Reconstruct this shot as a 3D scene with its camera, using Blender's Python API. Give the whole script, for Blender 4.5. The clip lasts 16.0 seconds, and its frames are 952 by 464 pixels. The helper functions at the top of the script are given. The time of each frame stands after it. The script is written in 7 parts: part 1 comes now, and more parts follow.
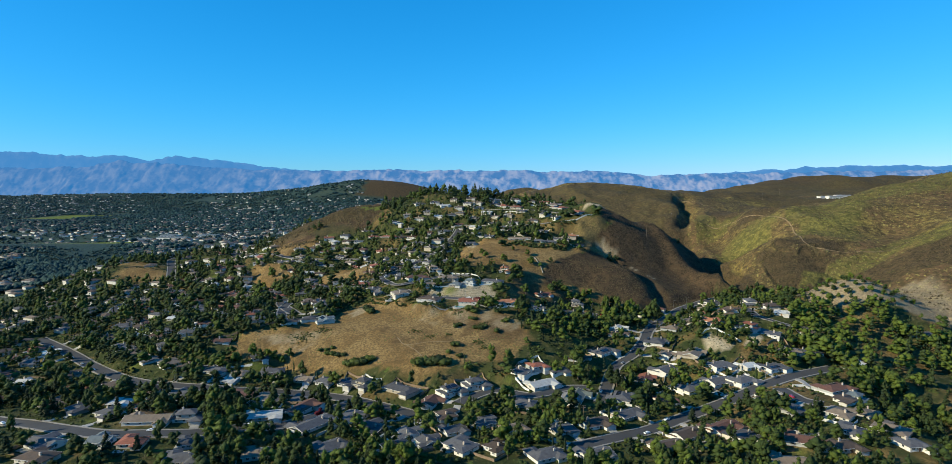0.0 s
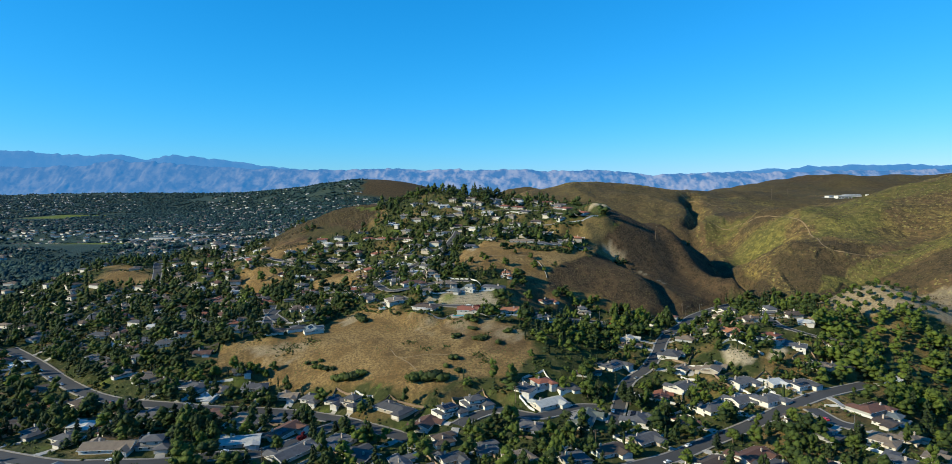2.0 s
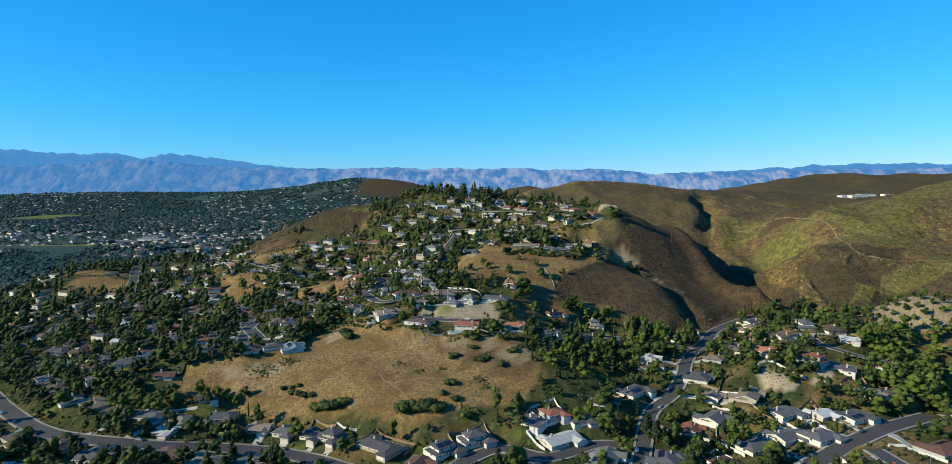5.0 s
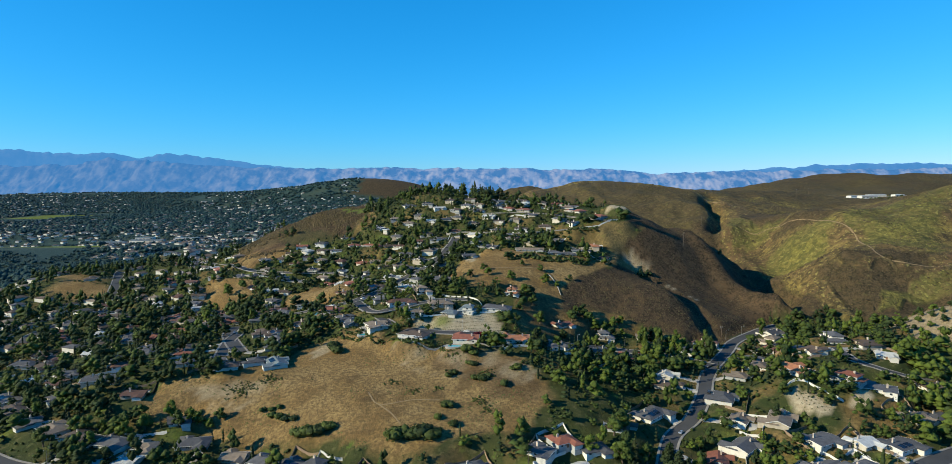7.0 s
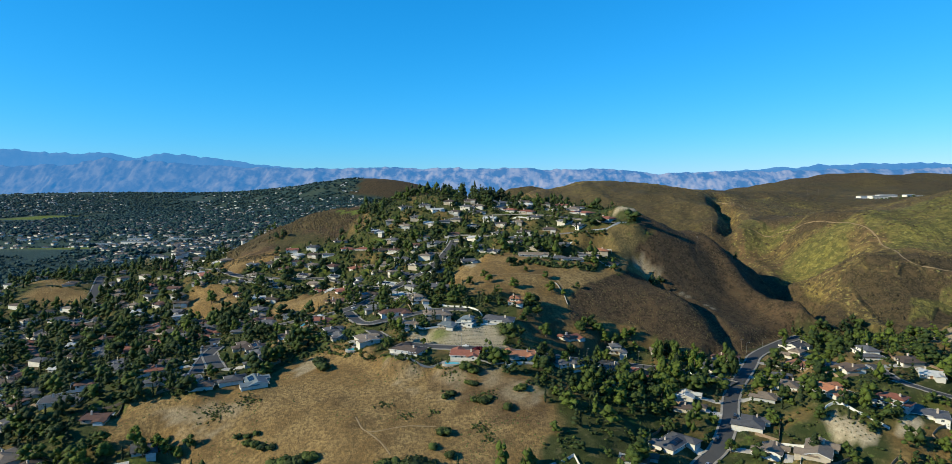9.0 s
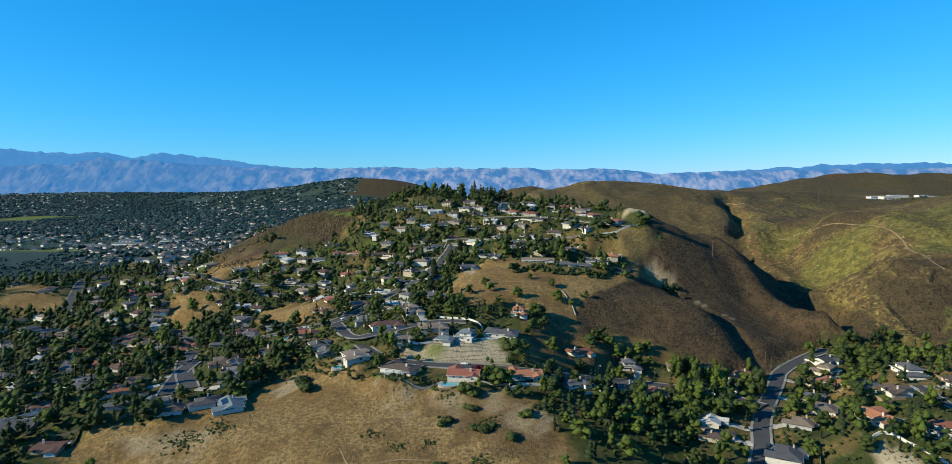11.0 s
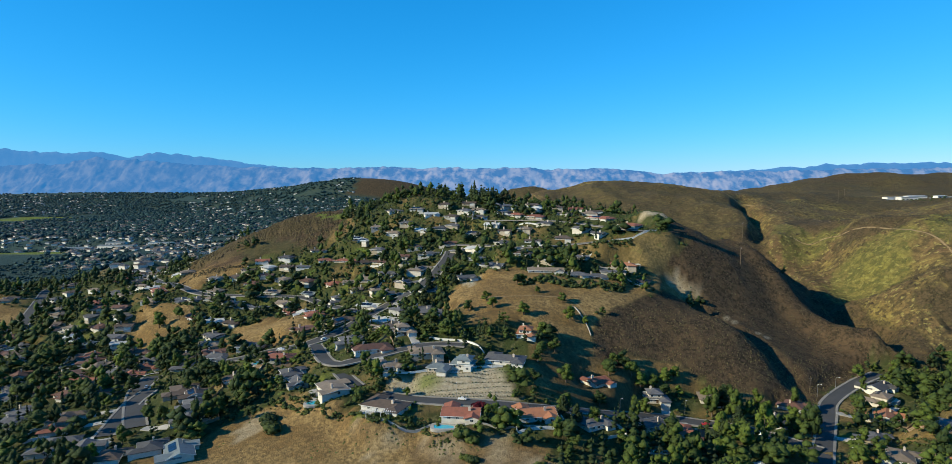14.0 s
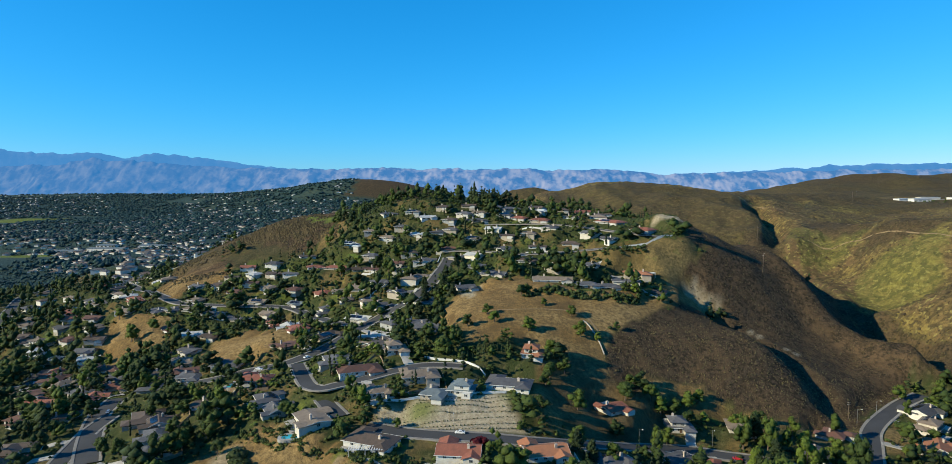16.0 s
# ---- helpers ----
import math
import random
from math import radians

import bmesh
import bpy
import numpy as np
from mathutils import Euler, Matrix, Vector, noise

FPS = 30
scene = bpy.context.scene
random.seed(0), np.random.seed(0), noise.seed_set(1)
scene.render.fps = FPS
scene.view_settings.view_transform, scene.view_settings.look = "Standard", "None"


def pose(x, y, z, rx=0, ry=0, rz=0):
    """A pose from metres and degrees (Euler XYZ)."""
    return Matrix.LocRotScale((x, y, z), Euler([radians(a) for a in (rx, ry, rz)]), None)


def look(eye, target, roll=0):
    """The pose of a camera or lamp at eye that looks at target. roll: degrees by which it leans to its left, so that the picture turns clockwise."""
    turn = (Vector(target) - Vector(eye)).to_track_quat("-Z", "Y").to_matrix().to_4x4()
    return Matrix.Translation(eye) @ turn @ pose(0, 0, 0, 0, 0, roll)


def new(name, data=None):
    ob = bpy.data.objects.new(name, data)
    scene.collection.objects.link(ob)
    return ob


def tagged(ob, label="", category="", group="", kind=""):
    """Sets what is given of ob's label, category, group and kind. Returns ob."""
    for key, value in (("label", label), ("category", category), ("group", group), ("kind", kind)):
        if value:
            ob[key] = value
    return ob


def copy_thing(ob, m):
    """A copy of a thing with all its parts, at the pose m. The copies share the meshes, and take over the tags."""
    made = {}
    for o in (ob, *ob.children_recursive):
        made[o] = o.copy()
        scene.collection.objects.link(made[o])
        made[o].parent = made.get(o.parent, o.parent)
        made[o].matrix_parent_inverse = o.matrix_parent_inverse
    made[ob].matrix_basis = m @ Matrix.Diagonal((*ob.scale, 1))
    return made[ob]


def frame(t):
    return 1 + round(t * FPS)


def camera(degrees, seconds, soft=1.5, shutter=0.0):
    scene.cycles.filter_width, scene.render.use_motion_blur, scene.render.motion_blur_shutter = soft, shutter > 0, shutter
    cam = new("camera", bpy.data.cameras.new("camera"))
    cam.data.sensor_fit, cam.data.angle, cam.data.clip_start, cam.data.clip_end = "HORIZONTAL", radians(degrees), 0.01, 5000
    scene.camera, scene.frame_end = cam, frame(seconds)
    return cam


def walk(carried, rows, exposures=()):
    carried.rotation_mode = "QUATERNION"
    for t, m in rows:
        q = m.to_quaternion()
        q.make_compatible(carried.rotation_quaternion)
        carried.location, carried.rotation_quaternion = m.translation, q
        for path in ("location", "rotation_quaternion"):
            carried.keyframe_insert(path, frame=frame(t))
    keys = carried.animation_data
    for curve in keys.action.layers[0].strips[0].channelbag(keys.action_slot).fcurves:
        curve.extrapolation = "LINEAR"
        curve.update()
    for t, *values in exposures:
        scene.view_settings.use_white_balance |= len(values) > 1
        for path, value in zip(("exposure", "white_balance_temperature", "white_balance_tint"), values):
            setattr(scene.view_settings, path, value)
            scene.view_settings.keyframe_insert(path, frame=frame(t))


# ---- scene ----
# the camera flies level and straight ahead at a steady pace
cam = camera(75.3, 16.0, soft=0.6)
PATH = [
    (0.0, pose(0, -129.31, 150, 85.499, 0, 0)),
    (0.5, pose(0, -119.04, 150, 85.471, 0, 0)),
    (1.0, pose(0, -108.77, 150, 85.443, 0, 0)),
    (1.5, pose(0, -98.50, 150, 85.437, 0, 0)),
    (2.0, pose(0, -88.23, 150, 85.431, 0, 0)),
    (2.5, pose(0, -77.96, 150, 85.426, 0, 0)),
    (3.0, pose(0, -67.69, 150, 85.420, 0, 0)),
    (3.5, pose(0, -57.42, 150, 85.415, 0, 0)),
    (4.0, pose(0, -47.15, 150, 85.381, 0, 0)),
    (4.5, pose(0, -36.88, 150, 85.347, 0, 0)),
    (5.0, pose(0, -26.61, 150, 85.347, 0, 0)),
    (5.5, pose(0, -16.34, 150, 85.347, 0, 0)),
    (6.0, pose(0, -6.07, 150, 85.347, 0, 0)),
    (6.5, pose(0, 4.20, 150, 85.347, 0, 0)),
    (7.0, pose(0, 14.47, 150, 85.347, 0, 0)),
    (7.5, pose(0, 24.74, 150, 85.347, 0, 0)),
    (8.0, pose(0, 35.01, 150, 85.347, 0, 0)),
    (8.5, pose(0, 45.28, 150, 85.347, 0, 0)),
    (9.0, pose(0, 55.55, 150, 85.347, 0, 0)),
    (9.5, pose(0, 65.82, 150, 85.347, 0, 0)),
    (10.0, pose(0, 76.09, 150, 85.347, 0, 0)),
    (10.5, pose(0, 86.36, 150, 85.347, 0, 0)),
    (11.0, pose(0, 96.63, 150, 85.347, 0, 0)),
    (11.5, pose(0, 106.90, 150, 85.347, 0, 0)),
    (12.0, pose(0, 117.17, 150, 85.347, 0, 0)),
    (12.5, pose(0, 127.44, 150, 85.347, 0, 0)),
    (13.0, pose(0, 137.71, 150, 85.347, 0, 0)),
    (13.5, pose(0, 147.98, 150, 85.347, 0, 0)),
    (14.0, pose(0, 158.25, 150, 85.347, 0, 0)),
    (14.5, pose(0, 168.52, 150, 85.347, 0, 0)),
    (15.0, pose(0, 178.79, 150, 85.381, 0, 0)),
    (15.5, pose(0, 189.06, 150, 85.415, 0, 0)),
    (16.0, pose(0, 199.33, 150, 85.443, 0, 0)),
]
walk(cam, PATH)

# ---- sky and sun ----
SUN_TO = Vector((-0.87, -0.30, 0.435)).normalized()
world = bpy.data.worlds.new("world")
scene.world = world
world.use_nodes = True
wn = world.node_tree
sky = wn.nodes.new("ShaderNodeTexSky")
sky.sky_type = "NISHITA"
sky.sun_disc = False
sky.sun_elevation = math.asin(SUN_TO.z)
sky.sun_rotation = math.atan2(SUN_TO.x, SUN_TO.y)
sky.altitude = 300
sky.air_density = 1.0
sky.dust_density = 0.0
sky.ozone_density = 2.0
tint = wn.nodes.new("ShaderNodeMix")
tint.data_type, tint.blend_type = "RGBA", "MULTIPLY"
tint.inputs[0].default_value = 1.0
tint.inputs[7].default_value = (0.105, 0.615, 1.25, 1)
wn.links.new(sky.outputs[0], tint.inputs[6])
# a clear dry sky: paler at the horizon, deep blue above
split = wn.nodes.new("ShaderNodeSeparateColor")
merge = wn.nodes.new("ShaderNodeCombineColor")
wn.links.new(tint.outputs[2], split.inputs[0])
for band, (power, gain, most) in enumerate(((1.9, 2.7, 4.0), (0.75, 1.29, 8.0), (0.7, 1.51, 9.0))):
    bend = wn.nodes.new("ShaderNodeMath")
    bend.operation = "POWER"
    bend.inputs[1].default_value = power
    wn.links.new(split.outputs[band], bend.inputs[0])
    lift = wn.nodes.new("ShaderNodeMath")
    lift.operation = "MULTIPLY"
    lift.inputs[1].default_value = gain
    wn.links.new(bend.outputs[0], lift.inputs[0])
    cap = wn.nodes.new("ShaderNodeMath")
    cap.operation = "MINIMUM"
    cap.inputs[1].default_value = most
    wn.links.new(lift.outputs[0], cap.inputs[0])
    wn.links.new(cap.outputs[0], merge.inputs[band])
wn.links.new(merge.outputs[0], wn.nodes["Background"].inputs[0])
wn.nodes["Background"].inputs[1].default_value = 0.120
sun_data = bpy.data.lights.new("sun", "SUN")
sun_data.energy, sun_data.angle, sun_data.color = 5.0, radians(0.5), (1.0, 0.91, 0.62)
sun = new("sun", sun_data)
sun.matrix_world = look(SUN_TO * 500, (0, 0, 0))
scene.view_settings.exposure = 0.5

# ---- materials ----


def nodes_of(name):
    m = bpy.data.materials.new(name)
    m.use_nodes = True
    nt = m.node_tree
    return m, nt, nt.nodes["Principled BSDF"]


def node(nt, kind, **values):
    n = nt.nodes.new(kind)
    for key, value in values.items():
        n.inputs[key].default_value = value
    return n


def mix_color(nt, fac, a, b):
    """A colour between a and b; each is a socket or an RGB triple."""
    n = nt.nodes.new("ShaderNodeMix")
    n.data_type = "RGBA"
    for socket, value in ((n.inputs[0], fac), (n.inputs[6], a), (n.inputs[7], b)):
        if isinstance(value, bpy.types.NodeSocket):
            nt.links.new(value, socket)
        elif isinstance(value, (int, float)):
            socket.default_value = value
        else:
            socket.default_value = (*value, 1)
    return n.outputs[2]


def grain(nt, vector, scale, detail=4.0, low=0.35, high=0.65, rough=0.6):
    """Noise between 0 and 1, stretched so that low becomes 0 and high 1."""
    n = node(nt, "ShaderNodeTexNoise", Scale=scale, Detail=detail, Roughness=rough)
    nt.links.new(vector, n.inputs["Vector"])
    r = node(nt, "ShaderNodeMapRange")
    r.inputs["From Min"].default_value, r.inputs["From Max"].default_value = low, high
    nt.links.new(n.outputs["Fac"], r.inputs["Value"])
    return r.outputs[0]


def bumped(nt, bsdf, height, strength, distance):
    b = node(nt, "ShaderNodeBump", Strength=strength, Distance=distance)
    nt.links.new(height, b.inputs["Height"])
    nt.links.new(b.outputs[0], bsdf.inputs["Normal"])


def surface(name, light, dark, scale=0.4, fine=6.0, rough=0.85, vary=0.0, bump=0.3, reach=0.05, metal=0.0, stripes=0.0):
    """A worn surface: two colours mixed by stains and grain, changed a little from object to object."""
    m, nt, bsdf = nodes_of(name)
    co = nt.nodes.new("ShaderNodeTexCoord").outputs["Object"]
    stain = grain(nt, co, scale, 5.0)
    speck = grain(nt, co, fine, 3.0)
    c = mix_color(nt, stain, light, dark)
    c = mix_color(nt, speck, c, tuple(0.72 * v for v in dark))
    speck_mix = c.node
    speck_mix.inputs[0].default_value = 0.3
    half = node(nt, "ShaderNodeMath")
    half.operation = "MULTIPLY"
    half.inputs[1].default_value = 0.4
    nt.links.new(speck, half.inputs[0])
    nt.links.new(half.outputs[0], speck_mix.inputs[0])
    if vary:
        info = nt.nodes.new("ShaderNodeObjectInfo")
        span = node(nt, "ShaderNodeMapRange")
        span.inputs["To Min"].default_value, span.inputs["To Max"].default_value = 1 - vary, 1 + vary
        nt.links.new(info.outputs["Random"], span.inputs["Value"])
        hsv = node(nt, "ShaderNodeHueSaturation")
        nt.links.new(span.outputs[0], hsv.inputs["Value"])
        nt.links.new(c, hsv.inputs["Color"])
        c = hsv.outputs[0]
    height = speck
    if stripes:
        w = node(nt, "ShaderNodeTexWave", Scale=stripes, Distortion=0.4)
        w.bands_direction = "Y"
        nt.links.new(co, w.inputs["Vector"])
        height = w.outputs["Fac"]
        c = mix_color(nt, 0.0, c, tuple(0.55 * v for v in dark))
        sm = node(nt, "ShaderNodeMath")
        sm.operation = "MULTIPLY"
        sm.inputs[1].default_value = 0.3
        nt.links.new(height, sm.inputs[0])
        nt.links.new(sm.outputs[0], c.node.inputs[0])
    nt.links.new(c, bsdf.inputs["Base Color"])
    bsdf.inputs["Roughness"].default_value = rough
    bsdf.inputs["Metallic"].default_value = metal
    bumped(nt, bsdf, height, bump, reach)
    return m


ROOFS = {
    "grey": surface("grey_shingle", (0.101, 0.101, 0.108), (0.060, 0.060, 0.067), vary=0.3, stripes=1.1),
    "brown": surface("brown_shingle", (0.101, 0.067, 0.050), (0.060, 0.044, 0.034), vary=0.25, stripes=1.1),
    "tan": surface("tan_shingle", (0.228, 0.175, 0.128), (0.148, 0.114, 0.087), vary=0.2, stripes=1.1),
    "red": surface("red_clay_tile", (0.272, 0.088, 0.052), (0.176, 0.064, 0.040), vary=0.2, stripes=1.6),
    "orange": surface("orange_clay_tile", (0.400, 0.160, 0.072), (0.288, 0.120, 0.064), vary=0.15, stripes=1.6),
    "red_brown": surface("red_brown_shingle", (0.148, 0.064, 0.044), (0.094, 0.047, 0.034), vary=0.2, stripes=1.1),
    "blue": surface("blue_grey_shingle", (0.161, 0.195, 0.208), (0.108, 0.134, 0.148), vary=0.2, stripes=1.1),
    "green": surface("green_grey_shingle", (0.134, 0.155, 0.134), (0.094, 0.108, 0.094), vary=0.2, stripes=1.1),
    "white": surface("white_coated_roof", (0.496, 0.496, 0.480), (0.360, 0.360, 0.352), vary=0.15),
}
WALLS = [
    surface("white_stucco", (0.624, 0.608, 0.568), (0.512, 0.488, 0.448), vary=0.1),
    surface("cream_stucco", (0.560, 0.520, 0.455), (0.440, 0.405, 0.350), vary=0.15),
    surface("tan_stucco", (0.400, 0.350, 0.285), (0.310, 0.268, 0.215), vary=0.15),
    surface("grey_siding", (0.368, 0.376, 0.376), (0.280, 0.288, 0.288), vary=0.2),
]
TRIM = surface("white_trim", (0.640, 0.632, 0.608), (0.528, 0.520, 0.496))
CHIMNEY = surface("chimney_render", (0.528, 0.464, 0.400), (0.368, 0.288, 0.240), vary=0.25)
DOOR_PAINT = surface("door_paint", (0.176, 0.104, 0.064), (0.112, 0.064, 0.040), vary=0.4)
GARAGE_PAINT = surface("garage_paint", (0.576, 0.560, 0.528), (0.464, 0.448, 0.416), vary=0.15)
CONCRETE = surface("pale_concrete", (0.400, 0.376, 0.344), (0.288, 0.272, 0.248), scale=0.15, vary=0.15)
KERB = surface("kerb_concrete", (0.272, 0.248, 0.216), (0.176, 0.160, 0.144), scale=0.15)
ASPHALT = surface("asphalt", (0.050, 0.050, 0.053), (0.034, 0.034, 0.036), scale=0.06, fine=2.0, rough=0.9, bump=0.1)
DIRT = surface("bare_dirt", (0.240, 0.168, 0.080), (0.168, 0.112, 0.056), scale=0.2, fine=2.0)
STEEL = surface("galvanised_steel", (0.360, 0.368, 0.368), (0.272, 0.272, 0.272), rough=0.45, metal=0.8)
TIMBER = surface("weathered_timber", (0.160, 0.112, 0.072), (0.096, 0.068, 0.048), scale=0.8)
BARK = surface("bark", (0.136, 0.096, 0.068), (0.072, 0.052, 0.036), scale=1.5, fine=9.0, bump=0.6)
RUBBER = surface("rubber", (0.024, 0.024, 0.024), (0.016, 0.016, 0.016))
PANEL = surface("solar_cells", (0.012, 0.018, 0.040), (0.008, 0.011, 0.024), rough=0.25, stripes=0.3)


def glossy(name, color, rough, metal=0.0, coat=0.0):
    m, nt, bsdf = nodes_of(name)
    co = nt.nodes.new("ShaderNodeTexCoord").outputs["Object"]
    c = mix_color(nt, grain(nt, co, 1.3), color, tuple(0.85 * v for v in color))
    nt.links.new(c, bsdf.inputs["Base Color"])
    bsdf.inputs["Roughness"].default_value = rough
    bsdf.inputs["Metallic"].default_value = metal
    bsdf.inputs["Coat Weight"].default_value = coat
    return m


GLASS = glossy("window_glass", (0.03, 0.04, 0.05), 0.06)
CAR_PAINTS = [glossy("white_car_paint", (0.80, 0.80, 0.79), 0.3, 0.0, 1.0), glossy("red_car_paint", (0.42, 0.02, 0.02), 0.3, 0.0, 1.0),
              glossy("silver_car_paint", (0.45, 0.46, 0.48), 0.3, 0.5, 1.0), glossy("black_car_paint", (0.02, 0.02, 0.025), 0.3, 0.0, 1.0)]


def pool_water():
    m, nt, bsdf = nodes_of("pool_water")
    co = nt.nodes.new("ShaderNodeTexCoord").outputs["Object"]
    c = mix_color(nt, grain(nt, co, 0.8), (0.05, 0.42, 0.52), (0.04, 0.32, 0.45))
    nt.links.new(c, bsdf.inputs["Base Color"])
    bsdf.inputs["Roughness"].default_value = 0.08
    bumped(nt, bsdf, grain(nt, co, 3.0), 0.15, 0.02)
    return m


WATER = pool_water()


def foliage(name, light, dark, by_attribute):
    """Leaves: hue and value change from tree to tree and from clump to clump."""
    m, nt, bsdf = nodes_of(name)
    if by_attribute:
        a = nt.nodes.new("ShaderNodeAttribute")
        a.attribute_name = "tint"
        tree = a.outputs["Fac"]
    else:
        tree = nt.nodes.new("ShaderNodeObjectInfo").outputs["Random"]
    clump = nt.nodes.new("ShaderNodeNewGeometry").outputs["Random Per Island"]
    c = mix_color(nt, tree, light, dark)
    hsv = node(nt, "ShaderNodeHueSaturation")
    span = node(nt, "ShaderNodeMapRange")
    span.inputs["To Min"].default_value, span.inputs["To Max"].default_value = 0.82, 1.22
    nt.links.new(clump, span.inputs["Value"])
    nt.links.new(span.outputs[0], hsv.inputs["Value"])
    nt.links.new(c, hsv.inputs["Color"])
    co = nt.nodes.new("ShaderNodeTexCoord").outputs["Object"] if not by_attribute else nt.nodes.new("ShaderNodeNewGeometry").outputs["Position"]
    # noise darkens the leaf colour like shaded gaps between the clumps
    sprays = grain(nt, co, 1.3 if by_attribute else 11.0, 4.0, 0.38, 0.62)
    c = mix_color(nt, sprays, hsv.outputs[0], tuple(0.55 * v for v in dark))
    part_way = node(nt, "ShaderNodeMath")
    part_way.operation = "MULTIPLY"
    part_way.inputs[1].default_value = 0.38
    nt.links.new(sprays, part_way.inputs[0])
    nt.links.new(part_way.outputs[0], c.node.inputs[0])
    nt.links.new(c, bsdf.inputs["Base Color"])
    bsdf.inputs["Roughness"].default_value = 0.75
    bsdf.inputs["Specular IOR Level"].default_value = 0.25
    bumped(nt, bsdf, grain(nt, co, 1.6 if by_attribute else 14.0, 3.0), 0.6, 0.3)
    thin = nt.nodes.new("ShaderNodeBsdfTranslucent")
    nt.links.new(c, thin.inputs["Color"])
    both = nt.nodes.new("ShaderNodeMixShader")
    both.inputs[0].default_value = 0.3
    nt.links.new(bsdf.outputs[0], both.inputs[1])
    nt.links.new(thin.outputs[0], both.inputs[2])
    nt.links.new(both.outputs[0], nt.nodes["Material Output"].inputs["Surface"])
    return m


LEAF = {}
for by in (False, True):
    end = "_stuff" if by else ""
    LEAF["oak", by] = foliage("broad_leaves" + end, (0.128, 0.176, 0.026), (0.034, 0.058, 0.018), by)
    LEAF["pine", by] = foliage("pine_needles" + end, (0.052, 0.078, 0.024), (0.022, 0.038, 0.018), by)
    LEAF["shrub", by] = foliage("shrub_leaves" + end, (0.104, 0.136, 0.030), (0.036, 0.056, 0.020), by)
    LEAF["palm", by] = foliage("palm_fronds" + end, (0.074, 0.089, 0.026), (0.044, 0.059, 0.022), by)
# far leaves shifted from green to teal, painting in the haze of distance
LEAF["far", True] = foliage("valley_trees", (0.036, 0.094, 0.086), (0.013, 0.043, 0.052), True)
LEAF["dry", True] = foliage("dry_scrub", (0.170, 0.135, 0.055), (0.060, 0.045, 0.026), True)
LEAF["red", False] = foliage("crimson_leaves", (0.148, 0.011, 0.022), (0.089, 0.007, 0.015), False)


def ground_material():
    m, nt, bsdf = nodes_of("ground_cover")
    pos = nt.nodes.new("ShaderNodeNewGeometry").outputs["Position"]
    masks = []
    for name in ("cover", "cover_more"):
        a = nt.nodes.new("ShaderNodeAttribute")
        a.attribute_name = name
        s = nt.nodes.new("ShaderNodeSeparateColor")
        nt.links.new(a.outputs["Color"], s.inputs[0])
        masks += [s.outputs[0], s.outputs[1], s.outputs[2]]
    tan, brown, yellow, pale, lawn, valley = masks
    wide = grain(nt, pos, 0.02, 6.0)
    mid = grain(nt, pos, 0.09, 6.0, 0.38, 0.62)
    fine = grain(nt, pos, 0.5, 5.0)
    tiny = grain(nt, pos, 2.2, 4.0, 0.3, 0.7)
    # garden soil with patches of lawn and dry mulch
    c = mix_color(nt, mid, (0.056, 0.064, 0.022), (0.028, 0.043, 0.013))
    c = mix_color(nt, grain(nt, pos, 0.22, 5.0, 0.54, 0.68), c, (0.112, 0.102, 0.046))
    c = mix_color(nt, grain(nt, pos, 0.11, 4.0, 0.62, 0.67), c, (0.080, 0.120, 0.024))
    # valley floor under the far trees, with distance haze painted in as blue
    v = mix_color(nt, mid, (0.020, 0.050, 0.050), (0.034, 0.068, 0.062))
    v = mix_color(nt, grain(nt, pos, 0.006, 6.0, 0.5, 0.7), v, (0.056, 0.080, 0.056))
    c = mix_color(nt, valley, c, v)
    # dry grass
    t = mix_color(nt, mid, (0.262, 0.163, 0.060), (0.170, 0.101, 0.038))
    t = mix_color(nt, grain(nt, pos, 0.03, 7.0, 0.42, 0.6), t, (0.350, 0.235, 0.100))
    t = mix_color(nt, grain(nt, pos, 0.045, 8.0, 0.55, 0.66, 0.7), t, (0.115, 0.072, 0.032))
    t = mix_color(nt, fine, t, (0.122, 0.082, 0.036))
    t.node.inputs[0].default_value = 0.5
    c = mix_color(nt, tan, c, t)
    # greenish yellow grass
    y = mix_color(nt, mid, (0.245, 0.168, 0.060), (0.165, 0.108, 0.046))
    y = mix_color(nt, wide, y, (0.215, 0.178, 0.045))
    y = mix_color(nt, grain(nt, pos, 0.012, 7.0, 0.44, 0.58), y, (0.135, 0.082, 0.044))
    y = mix_color(nt, grain(nt, pos, 0.06, 8.0, 0.52, 0.64, 0.7), y, (0.140, 0.098, 0.042))
    y = mix_color(nt, grain(nt, pos, 0.35, 6.0, 0.45, 0.75), y, (0.086, 0.062, 0.028))
    y = mix_color(nt, grain(nt, pos, 0.13, 8.0, 0.45, 0.56, 0.65), y, (0.074, 0.056, 0.027))
    y = mix_color(nt, grain(nt, pos, 0.22, 6.0, 0.56, 0.64), y, (0.250, 0.205, 0.070))
    c = mix_color(nt, yellow, c, y)
    # burnt scrub; its dark brown also paints shade on the canyon floor
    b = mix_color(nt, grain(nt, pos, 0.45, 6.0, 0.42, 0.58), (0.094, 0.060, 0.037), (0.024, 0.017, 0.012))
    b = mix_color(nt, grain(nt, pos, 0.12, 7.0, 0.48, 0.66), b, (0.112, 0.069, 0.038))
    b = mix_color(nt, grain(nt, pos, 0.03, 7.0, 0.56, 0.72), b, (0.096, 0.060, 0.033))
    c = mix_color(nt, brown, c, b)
    p = mix_color(nt, fine, (0.450, 0.385, 0.270), (0.310, 0.250, 0.165))
    c = mix_color(nt, pale, c, p)
